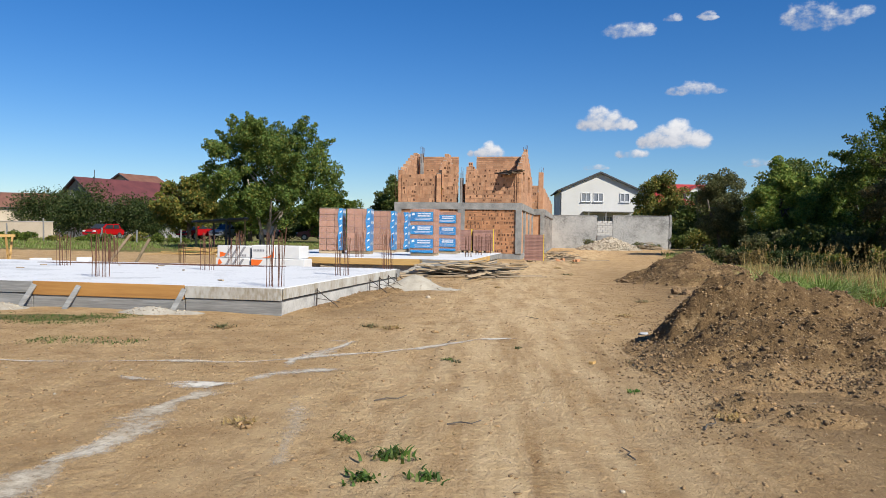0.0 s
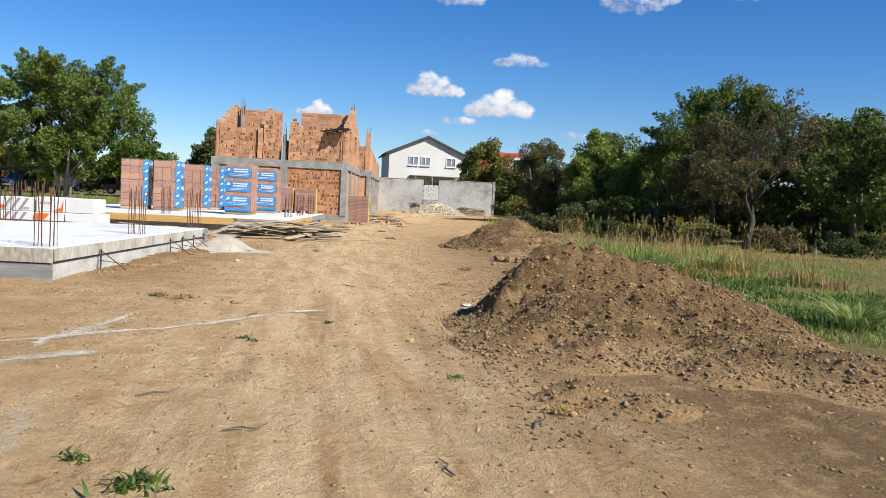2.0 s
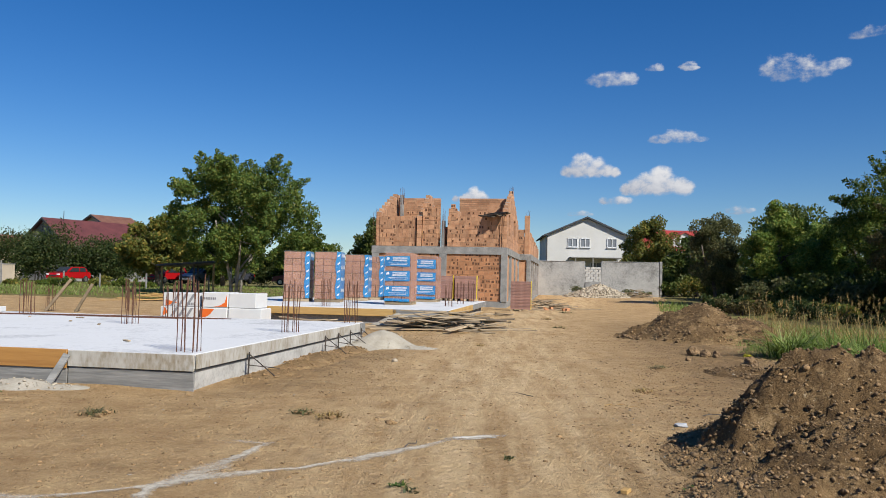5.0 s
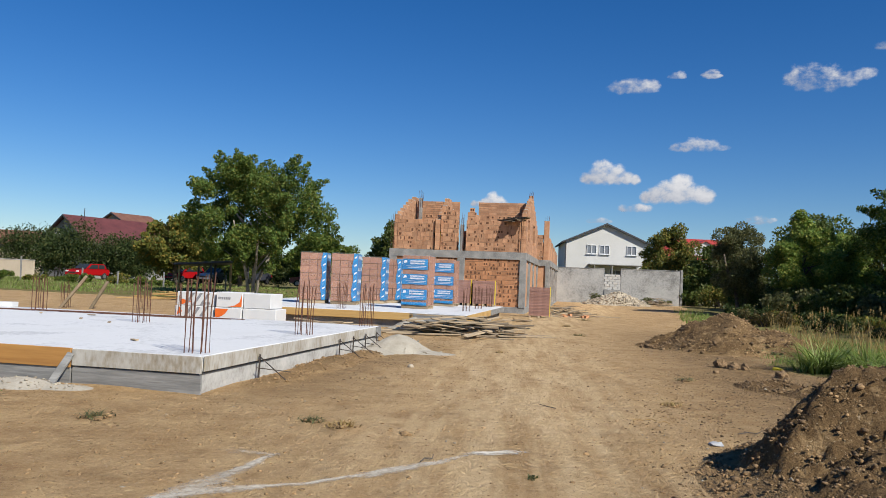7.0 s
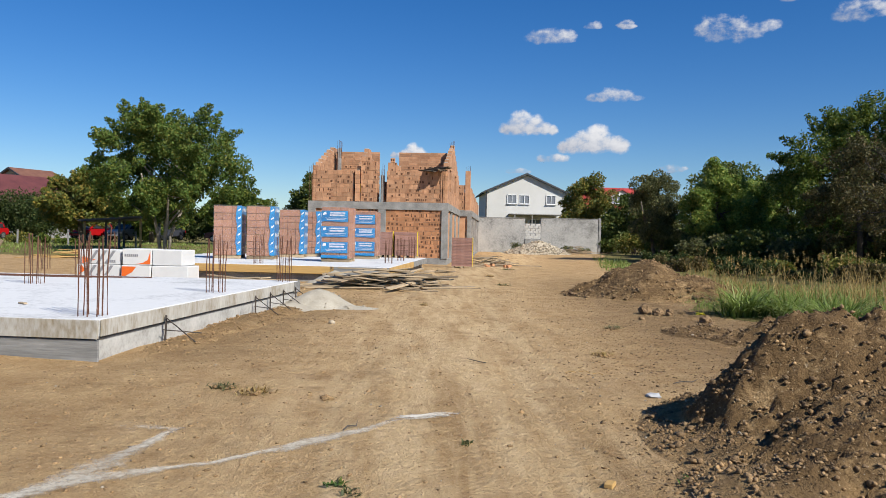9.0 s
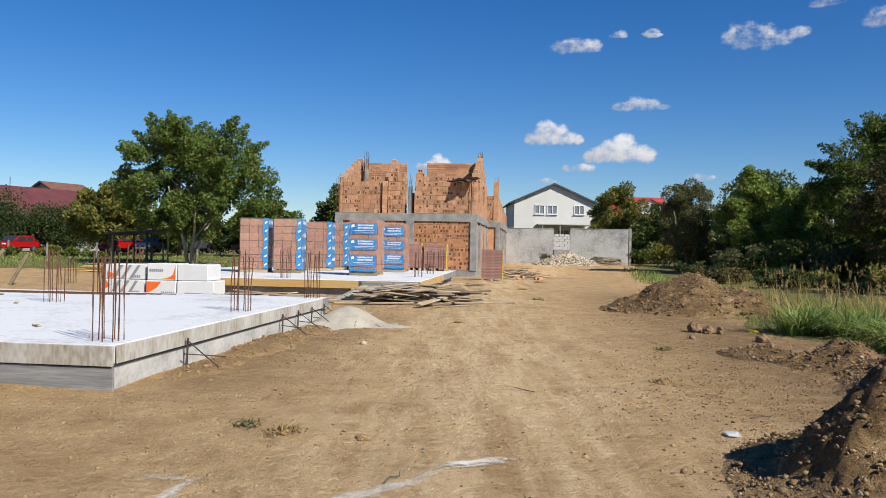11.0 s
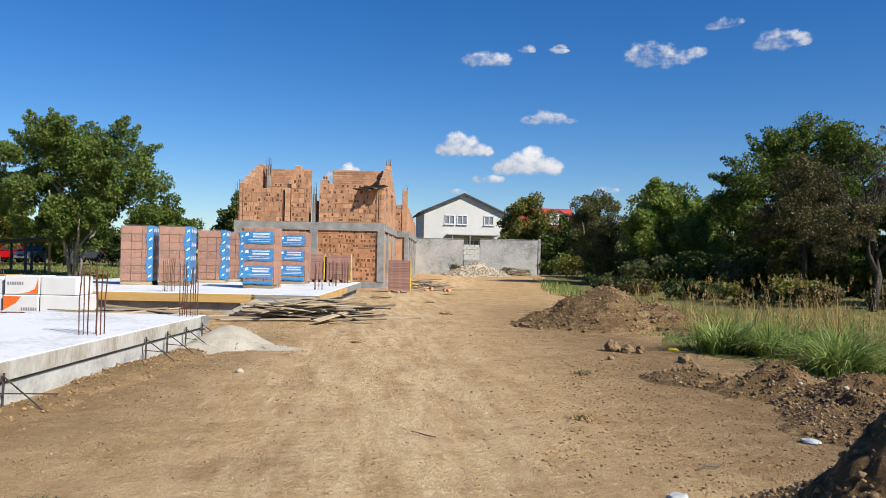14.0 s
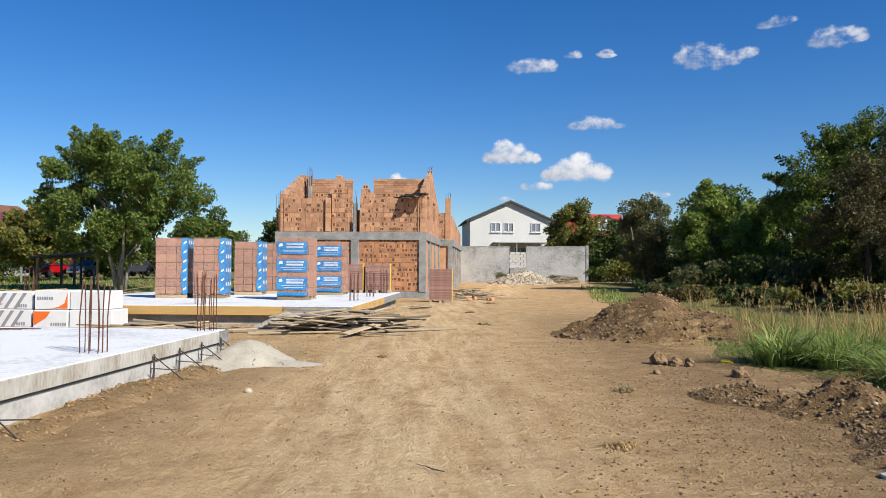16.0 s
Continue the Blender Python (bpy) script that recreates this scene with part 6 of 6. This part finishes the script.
# open shelter
cp = thing("shelter", pose(-19.3, 55.5, gz(-19.3, 55.5), 0, 0, -8), "open shelter with a flat dark roof on thin posts", "shelter")
part("roof", boxm((0, 0, 1.95), (4.2, 3.0, 0.14), 0.02, pose(0, 0, 0, 0, -4, 0)), TARP, cp)
for x, y, m in ((-1.9, -1.3, NEWWOOD), (1.9, -1.3, NEWWOOD), (-0.6, 1.2, TARP), (0.4, -1.2, TARP), (1.9, 1.2, TARP), (-1.9, 1.2, TARP)):
    part("post", boxm((x, y, 0.95), (0.12, 0.12, 2.0), 0.01), m, cp)

# ---- parked cars ----


def car(m, paint, label, wagon=True):
    c = thing("car", m, label, "car", "parked cars")
    bm = bmesh.new()
    o = [(-2.0, 0.35), (2.0, 0.35), (2.05, 0.6), (1.98, 0.82), (1.1, 0.95), (-1.95, 0.98), (-2.03, 0.6)]
    prism(bm, o, 1.66, Matrix.Translation((0, -0.83, 0)))
    bmesh.ops.bevel(bm, geom=bm.edges[:], offset=0.07, segments=2, affect="EDGES")
    body = part("body", bm, paint, c, smooth=False)
    bm = bmesh.new()
    o = [(-1.85, 0.95), (1.05, 0.93), (0.35, 1.45), (-1.45, 1.48)]
    prism(bm, o, 1.42, Matrix.Translation((0, -0.71, 0)))
    bmesh.ops.bevel(bm, geom=bm.edges[:], offset=0.09, segments=2, affect="EDGES")
    cab = part("cabin", bm, paint, c)
    for y, s in ((-0.722, 1), (0.702, 1)):
        for x0, x1 in ((-1.45, -0.62), (-0.52, 0.42)):
            bm = bmesh.new()
            top = 0.62 if x1 > 0 else 1.0
            prism(bm, [(x0, 1.0), (x1 + (0.3 if x1 > 0 else 0), 1.0), (x1 - 0.1 if x1 > 0 else x1, 1.38), (x0 + (0.12 if x0 < -1 else 0), 1.38)], 0.02, Matrix.Translation((0, y, 0)))
            part("side_window", bm, CARGLASS, cab)
    part("windscreen", boxm((0, 0, 0), (0.78, 1.25, 0.02), 0.005, pose(0.74, 0, 1.215, 0, 37, 0)), CARGLASS, cab)
    part("rear_window", boxm((0, 0, 0), (0.5, 1.2, 0.02), 0.005, pose(-1.72, 0, 1.24, 0, -68, 0)), CARGLASS, cab)
    for x in (-1.28, 1.28):
        for y in (-0.76, 0.76):
            bm = bmesh.new()
            bmesh.ops.create_cone(bm, cap_ends=True, segments=18, radius1=0.31, radius2=0.31, depth=0.2, matrix=pose(x, y, 0.31, 90, 0, 0))
            w = part("wheel", bm, TYRE, c)
            bm = bmesh.new()
            bmesh.ops.create_cone(bm, cap_ends=True, segments=12, radius1=0.19, radius2=0.17, depth=0.22, matrix=pose(x, y, 0.31, 90, 0, 0))
            part("rim", bm, RIM, w)
    for y in (-0.6, 0.6):
        part("headlight", boxm((2.0, y, 0.72), (0.1, 0.34, 0.15), 0.03), LAMP, body)
        part("tail_light", boxm((-1.99, y * 1.2, 0.78), (0.08, 0.2, 0.2), 0.02), CARRED, body)
    part("grille", boxm((2.03, 0, 0.6), (0.06, 0.8, 0.12), 0.02), TYRE, body)
    part("bumper", boxm((2.03, 0, 0.42), (0.1, 1.5, 0.14), 0.03), paint, body)
    return c


car(pose(-39.2, 75, gz(-39.2, 75) + 0.05, 0, 0, 257), CARRED, "red hatchback parked on the grass before a hedge")
car(pose(-28.3, 72, gz(-28.3, 72) + 0.15, 0, 0, 250), CARRED, "red car parked beside other cars")
car(pose(-25.6, 73, gz(-25.6, 73) + 0.2, 0, 0, 252), CARSILVER, "silver car parked beside other cars")
car(pose(-22.8, 74, gz(-22.8, 74) + 0.25, 0, 0, 250), CARDARK, "dark car parked beside other cars")
car(pose(-17.6, 76, gz(-17.6, 76) + 0.2, 0, 0, 190), plain("wine_car_paint", (0.16, 0.02, 0.03), 0.3), "wine-red car parked far behind the walnut")

# ---- grass, reeds and weeds ----


def blades(name, bases, heights, width, bend, mat, label, seed, category="grass", parts=3, parent=None, lie=0.0, heart=None):
    """Bent blades, each a strip; bases (n, 3)."""
    r = np.random.default_rng(seed)
    B = np.array(bases)
    n = len(B)
    H = np.array(heights)
    a = r.random(n) * 6.283
    if heart:
        a = np.arctan2(B[:, 1] - heart[1], B[:, 0] - heart[0]) + r.normal(size=n) * 0.5
    d = np.stack([np.cos(a), np.sin(a), np.zeros(n)], 1)
    side = np.stack([-d[:, 1], d[:, 0], np.zeros(n)], 1)
    bd = bend * (0.3 + r.random(n) * 1.2)
    V = np.zeros((n, parts + 1, 2, 3))
    for k in range(parts + 1):
        u = k / parts
        c = B + d * (H * bd * u ** 1.8)[:, None] + np.array([0, 0, 1]) * (H * (u - 0.35 * bd * u ** 2.4) * (1 - lie))[:, None]
        w = width * (1 - u) ** 0.7 * 0.5 + 0.0006
        V[:, k, 0] = c - side * w
        V[:, k, 1] = c + side * w
    k0 = (np.arange(n) * (parts + 1) * 2)[:, None]
    F = np.concatenate([np.stack([k0[:, 0] + 2 * k, k0[:, 0] + 2 * k + 1, k0[:, 0] + 2 * k + 3, k0[:, 0] + 2 * k + 2], 1)[:, None] for k in range(parts)], 1).reshape(-1, 4)
    ob = new(name, leaves_mesh(name, V.reshape(-1, 3), F, mat))
    if parent:
        ob.parent = parent
        return tagged(ob, label, kind="stuff")
    return tagged(ob, label, category, kind="stuff")


def clump_bases(r, centres, per, spread):
    out = []
    for x, y in centres:
        p = r.normal(size=(per, 2)) * spread + (x, y)
        out += [(a, b, gz(a, b) - 0.01) for a, b in p]
    return out


r = np.random.default_rng(31)
# green reed clumps
for k, (x, y, n, h, sp) in enumerate(((6.75, 18.6, 420, 0.75, 0.28), (7.4, 18.2, 360, 0.7, 0.26), (7.2, 16.1, 420, 0.72, 0.27), (8.4, 19.4, 300, 0.7, 0.3), (8.9, 17.6, 120, 0.5, 0.3), (7.8, 20.6, 220, 0.7, 0.3), (7.4, 9.6, 130, 0.65, 0.16), (8.1, 18.5, 160, 0.6, 0.25), (7.6, 16.5, 200, 0.7, 0.2), (9.0, 18.9, 140, 0.6, 0.25), (10.4, 19.0, 140, 0.6, 0.25))):
    t = thing("reed_clump", pose(0, 0, 0), "clump of long green grass blades on the turf's edge", "grass", "reed clumps")
    n = int(n * 0.7)
    b = clump_bases(r, [(x, y)], n, sp * 0.6)
    blades("blade_tuft", b, h * (0.5 + 0.65 * r.random(n)), 0.036, 1.35, REED, "", 200 + k, parent=t, parts=4, heart=(x, y))
# tall dry grass with seed heads behind them
cen = [(r.uniform(7.8, 12.5), r.uniform(18.0, 24.5)) for _ in range(30)] + [(r.uniform(9.5, 21), r.uniform(24, 36)) for _ in range(7)] + [(r.uniform(9.5, 12), r.uniform(14, 18)) for _ in range(1)]
b = clump_bases(r, cen, 24, 0.22)
blades("dry_grass", b, 0.4 + 0.75 * r.random(len(b)), 0.014, 0.45, STRAW, "tall dry straw-coloured grass with seed heads", 300, parts=3)
b = clump_bases(r, cen[:30], 34, 0.3)
blades("tall_grass", b, 0.2 + 0.4 * r.random(len(b)), 0.014, 0.7, REED, "tall green grass mixed with dry stalks", 301, parts=3)
b = clump_bases(r, [(r.uniform(8.6, 12.5), r.uniform(14.5, 19.5)) for _ in range(13)] + [(7.6, 17.4), (8.3, 17.9), (8.0, 15.3)], 60, 0.24)
blades("dry_herbs", b, 0.1 + 0.3 * r.random(len(b)), 0.02, 0.8, RUSTY_STALK, "rusty brown withered herbs among the green grass", 311, parts=3)


def field(n, x0, x1, y0, y1, ok, bias=1.0):
    out = []
    while len(out) < n:
        x, y = r.uniform(x0, x1), y0 + (y1 - y0) * r.random() ** bias
        if ok(x, y):
            out.append((x, y, gz(x, y) - 0.005))
    return out


edge = lambda x, y: x > float(turf_edge(y)) - 0.2 + 0.4 * math.sin(7 * y) and bumps(x, y, 0.9, 0.3) + bumps(x, y, 2.3, 1.1) > -0.5
heads = [(x + r.normal() * 0.2, y + r.normal() * 0.2, gz(x, y) + r.uniform(0.8, 1.25)) for x, y in cen for _ in range(4)]
v, f = leaf_cloud(heads, [0.022] * len(heads), len(heads) * 22, 0.016, r, 4.5, 0.1)
tagged(new("seed_heads", leaves_mesh("seed_heads", v, f, STRAW)), "dry brown grass seed heads on tall stalks", "grass", kind="stuff")
b = field(26000, 6.5, 15, 7.5, 30, edge, 1.2)
blades("turf_blades", b, 0.04 + 0.12 * r.random(len(b)), 0.011, 0.7, REED, "short patchy grass behind the earth heaps", 309, parts=2)
b = field(16000, 6, 24, 8, 48, edge, 1.5)
blades("short_grass", b, 0.04 + 0.10 * r.random(len(b)), 0.012, 0.6, REED, "short patchy grass beside the way", 302, parts=2)
b = field(12000, 7, 26, 12, 48, edge, 1.3)
blades("straw_litter", b, 0.1 + 0.25 * r.random(len(b)), 0.014, 1.0, STRAW, "dry straw and stalks lying on the turf", 303, parts=2, lie=0.75)
b = clump_bases(r, [(r.uniform(12.5, 19), r.uniform(23.5, 28)) for _ in range(26)], 70, 0.35)
blades("cut_stalks", b, 0.2 + 0.4 * r.random(len(b)), 0.025, 1.2, STRAW, "cut dry stalks strewn below the orchard trees", 304, parts=2, lie=0.7)
# herbs hugging the ground
b = field(7500, 6.3, 11, 9, 16.5, lambda x, y: x > float(turf_edge(y)) + 0.1 and bumps(x, y, 1.7, 0.8) > -0.35)
blades("low_herbs", b, 0.05 + 0.09 * r.random(len(b)), 0.035, 0.9, HERB, "bright green low herbs on the turf", 305, parts=2)
b = field(520, 9.0, 13.5, 40, 60, lambda x, y: 9.5 + 0.18 * (y - 42) < x < 11.2 + 0.2 * (y - 42))
blades("verge_grass", b, 0.15 + 0.3 * r.random(len(b)), 0.04, 0.6, REED, "green verge grass near the boundary wall", 306, parts=2)
b = field(15000, -46, -8.5, 45, 76, lambda x, y: bumps(x, y, 0.4, 0.6) > -0.8, 1.3)
blades("lawn_grass", b, 0.10 + 0.14 * r.random(len(b)), 0.05, 0.6, REED, "green lawn grass before the parked cars", 307, parts=2)
b = field(1500, -8.6, -4.9, 10.1, 11.6, lambda x, y: bumps(x, y, 2.2, 0.4) > -0.1) + field(300, -5.0, -3.6, 8.4, 9.0, lambda x, y: True)
blades("weed_patch", b, 0.02 + 0.04 * r.random(len(b)), 0.014, 1.2, HERB, "flat green weeds on the earth before the slab", 308, parts=2)


def weed(x, y, s, n, mat, label, seed, z=None):
    rr = np.random.default_rng(seed)
    t = thing("weed", pose(x, y, gz(x, y) if z is None else z), label, "weed")
    p = rr.normal(size=(n, 2)) * s * 0.45
    blades("leaf", np.concatenate([p, np.zeros((n, 1))], 1), s * (0.25 + 0.35 * rr.random(n)), 0.022, 1.1, mat, "", seed, parent=t)
    return t


weed(0.06, 4.42, 0.15, 70, HERB, "small green weed growing in the trodden earth", 1)
weed(-0.06, 3.98, 0.11, 45, HERB, "small green weed growing in the trodden earth", 2)
weed(0.3, 3.98, 0.1, 40, HERB, "small green weed growing in the trodden earth", 3)
weed(-0.33, 4.8, 0.09, 26, HERB, "tiny green weed in the earth", 4)
weed(2.2, 8.2, 0.1, 36, HERB, "tiny green weed at the mound's foot", 6)
weed(0.14, 8.14, 0.07, 26, HERB, "tiny green weed in the earth", 7)
weed(1.88, 6.6, 0.07, 20, HERB, "tiny green weed in the earth", 8)
weed(0.24, 7.95, 0.07, 18, LEAF_OLIVE, "withered weed in the earth", 9)
weed(0.9, 8.95, 0.07, 20, LEAF_OLIVE, "withered weed in the earth", 10)
for k, (x, y, s) in enumerate(((-1.1, 5.08, 0.1), (-1.14, 10.66, 0.13), (-0.81, 10.41, 0.16), (-3.2, 10.4, 0.15), (2.78, 13.19, 0.14), (2.9, 26.7, 0.2), (0.6, 19.5, 0.1), (3.6, 16.0, 0.14), (2.4, 5.6, 0.12), (-0.2, 10.4, 0.05), (3.0, 32, 0.2), (4.2, 38, 0.25))):
    t = thing("dry_clump", pose(x, y, gz(x, y)), "dry dark clump of uprooted roots and straw", "clump", "dry clumps")
    rr = np.random.default_rng(500 + k)
    p = rr.normal(size=(70, 2)) * s * 0.45
    blades("stalk", np.concatenate([p, 0.01 * np.ones((70, 1))], 1), s * (0.3 + 0.6 * rr.random(70)), 0.012, 1.3, LEAF_OLIVE if k % 2 else STRAW, "", 500 + k, parent=t, lie=0.4)
    stones("crumb", [(a, c, 0.012) for a, c in rr.normal(size=(16, 2)) * s * 0.4], 0.012 + 0.02 * rr.random(16), CLOD, "dark crumbs", 520 + k, t)
# twigs
for k, (x, y, a, l) in enumerate(((2.19, 5.37, 60, 0.3), (0.45, 5.2, 12, 0.25), (1.5, 4.6, 100, 0.2), (-0.2, 6.1, 30, 0.3), (2.1, 8.0, 75, 0.22), (3.2, 11.4, 20, 0.3), (1.2, 12.5, 140, 0.25), (0.1, 9.3, 60, 0.2))):
    bm = bmesh.new()
    tube(bm, [(-l / 2, 0, 0.01), (-l * 0.1, 0.02, 0.018), (l * 0.2, -0.015, 0.015), (l / 2, 0.02, 0.03)], [0.006, 0.006, 0.005, 0.003], 5)
    o = tagged(part("twig", bm, BARK), "thin dry twig lying on the earth", "twig", "twigs")
    o.matrix_basis = pose(x, y, gz(x, y), 0, 0, a)
# litter
for k, (x, y, s, m, lab) in enumerate(((2.68, 10.72, 0.07, PAPER, "crumpled white paper lying on the earth"), (4.42, 12.15, 0.075, PAPER, "torn clear plastic scrap lying on the earth"), (5.95, 18.75, 0.1, YELLOWBAND, "small yellow wrapper on the turf's edge"))):
    bm = bmesh.new()
    bmesh.ops.create_icosphere(bm, subdivisions=2, radius=s)
    for v in bm.verts:
        v.co *= 1 + 0.5 * noise.noise(v.co * 22 + Vector((k, 0, 0)))
        v.co.z *= 0.35
    o = tagged(part("litter", bm, m), lab, "litter")
    o.location = (x, y, gz(x, y) + 0.15 * s)
for k, (x, y, a) in enumerate(((2.42, 11.85, -20), (2.3, 11.95, -30), (2.15, 11.9, 15))):
    bm = bmesh.new()
    tube(bm, [(-0.06, 0, 0.012), (0, 0.02, 0.025), (0.06, 0, 0.012)], [0.004] * 3, 5)
    o = tagged(part("strap_end", bm, NEWWOOD), "dull yellow strap end among straw on the earth", "litter", "strap ends")
    o.matrix_basis = pose(x, y, gz(x, y), 0, 0, a)
for k, (x, y, sz) in enumerate(((4.85, 18.6, 0.12), (5.02, 18.35, 0.1), (5.2, 18.3, 0.08), (5.5, 17.2, 0.09), (4.5, 17.6, 0.05), (5.3, 16.4, 0.06))):
    bm = bmesh.new()
    bmesh.ops.create_icosphere(bm, subdivisions=3, radius=sz)
    for v in bm.verts:
        v.co *= 1 + 0.5 * noise.noise(v.co * 9 + Vector((k, 0, 0))) + 0.3 * noise.noise(v.co * 25)
    o = tagged(part("earth_clod", bm, CLOD_DAMP), "large dark clod of earth", "clod", "large clods")
    o.location = (x, y, gz(x, y) + sz * 0.5)
rc = np.random.default_rng(81)
pts, sizes = [], []
for cx, cy, sp, n in ((3.9, 13.6, 0.7, 700), (4.6, 14.6, 0.6, 500), (2.6, 7.2, 0.35, 400), (2.5, 6.2, 0.4, 350), (2.75, 9.2, 0.35, 350), (2.35, 11.9, 0.28, 240), (2.75, 13.0, 0.3, 170), (3.2, 10.4, 0.4, 260), (3.3, 14.4, 0.5, 260), (4.2, 16.8, 0.5, 300), (2.1, 8.4, 0.3, 200), (2.4, 5.4, 0.4, 260), (3.2, 12.0, 0.5, 260), (4.4, 20.5, 0.6, 260), (-1.6, 14.5, 0.35, 200), (-1.3, 16.5, 0.35, 200), (5.0, 11.0, 0.6, 300), (2.3, 7.7, 0.3, 350), (2.35, 9.6, 0.3, 250), (2.2, 6.8, 0.3, 250), (4.1, 11.6, 0.5, 300), (2.1, 5.4, 0.4, 200), (3.9, 15.6, 0.6, 250)):
    p = rc.normal(size=(n, 2)) * (sp, sp * 1.3) + (cx, cy)
    pts += [(a, c, gz(a, c) + 0.004) for a, c in p]
    sizes += list(0.002 + 0.016 * rc.random(n) ** 5)
stones("loose_clods", pts, sizes, CLOD_DAMP, "patches of loose dark clods beside the wheel way", 82, squash=0.5)

# ---- pieces of the building's bays ----
rb = random.Random(44)
for x0, x1 in ((-7.34, -3.83), (-3.41, -0.33)):
    z = 0.23
    row = 0
    while z < 2.7:
        x = x0
        while x < x1 - 0.02:
            w, me = VAR[rb.randrange(len(VAR))]
            ww = min(w, x1 - x)
            if ww < 0.1:
                break
            o = part("block", me, None, bld, at=pose(x, 0.0 + rb.uniform(-.006, .006), z) @ Matrix.Diagonal((ww / w, 1, 1, 1)))
            x += ww
        z += 0.245
        row += 1
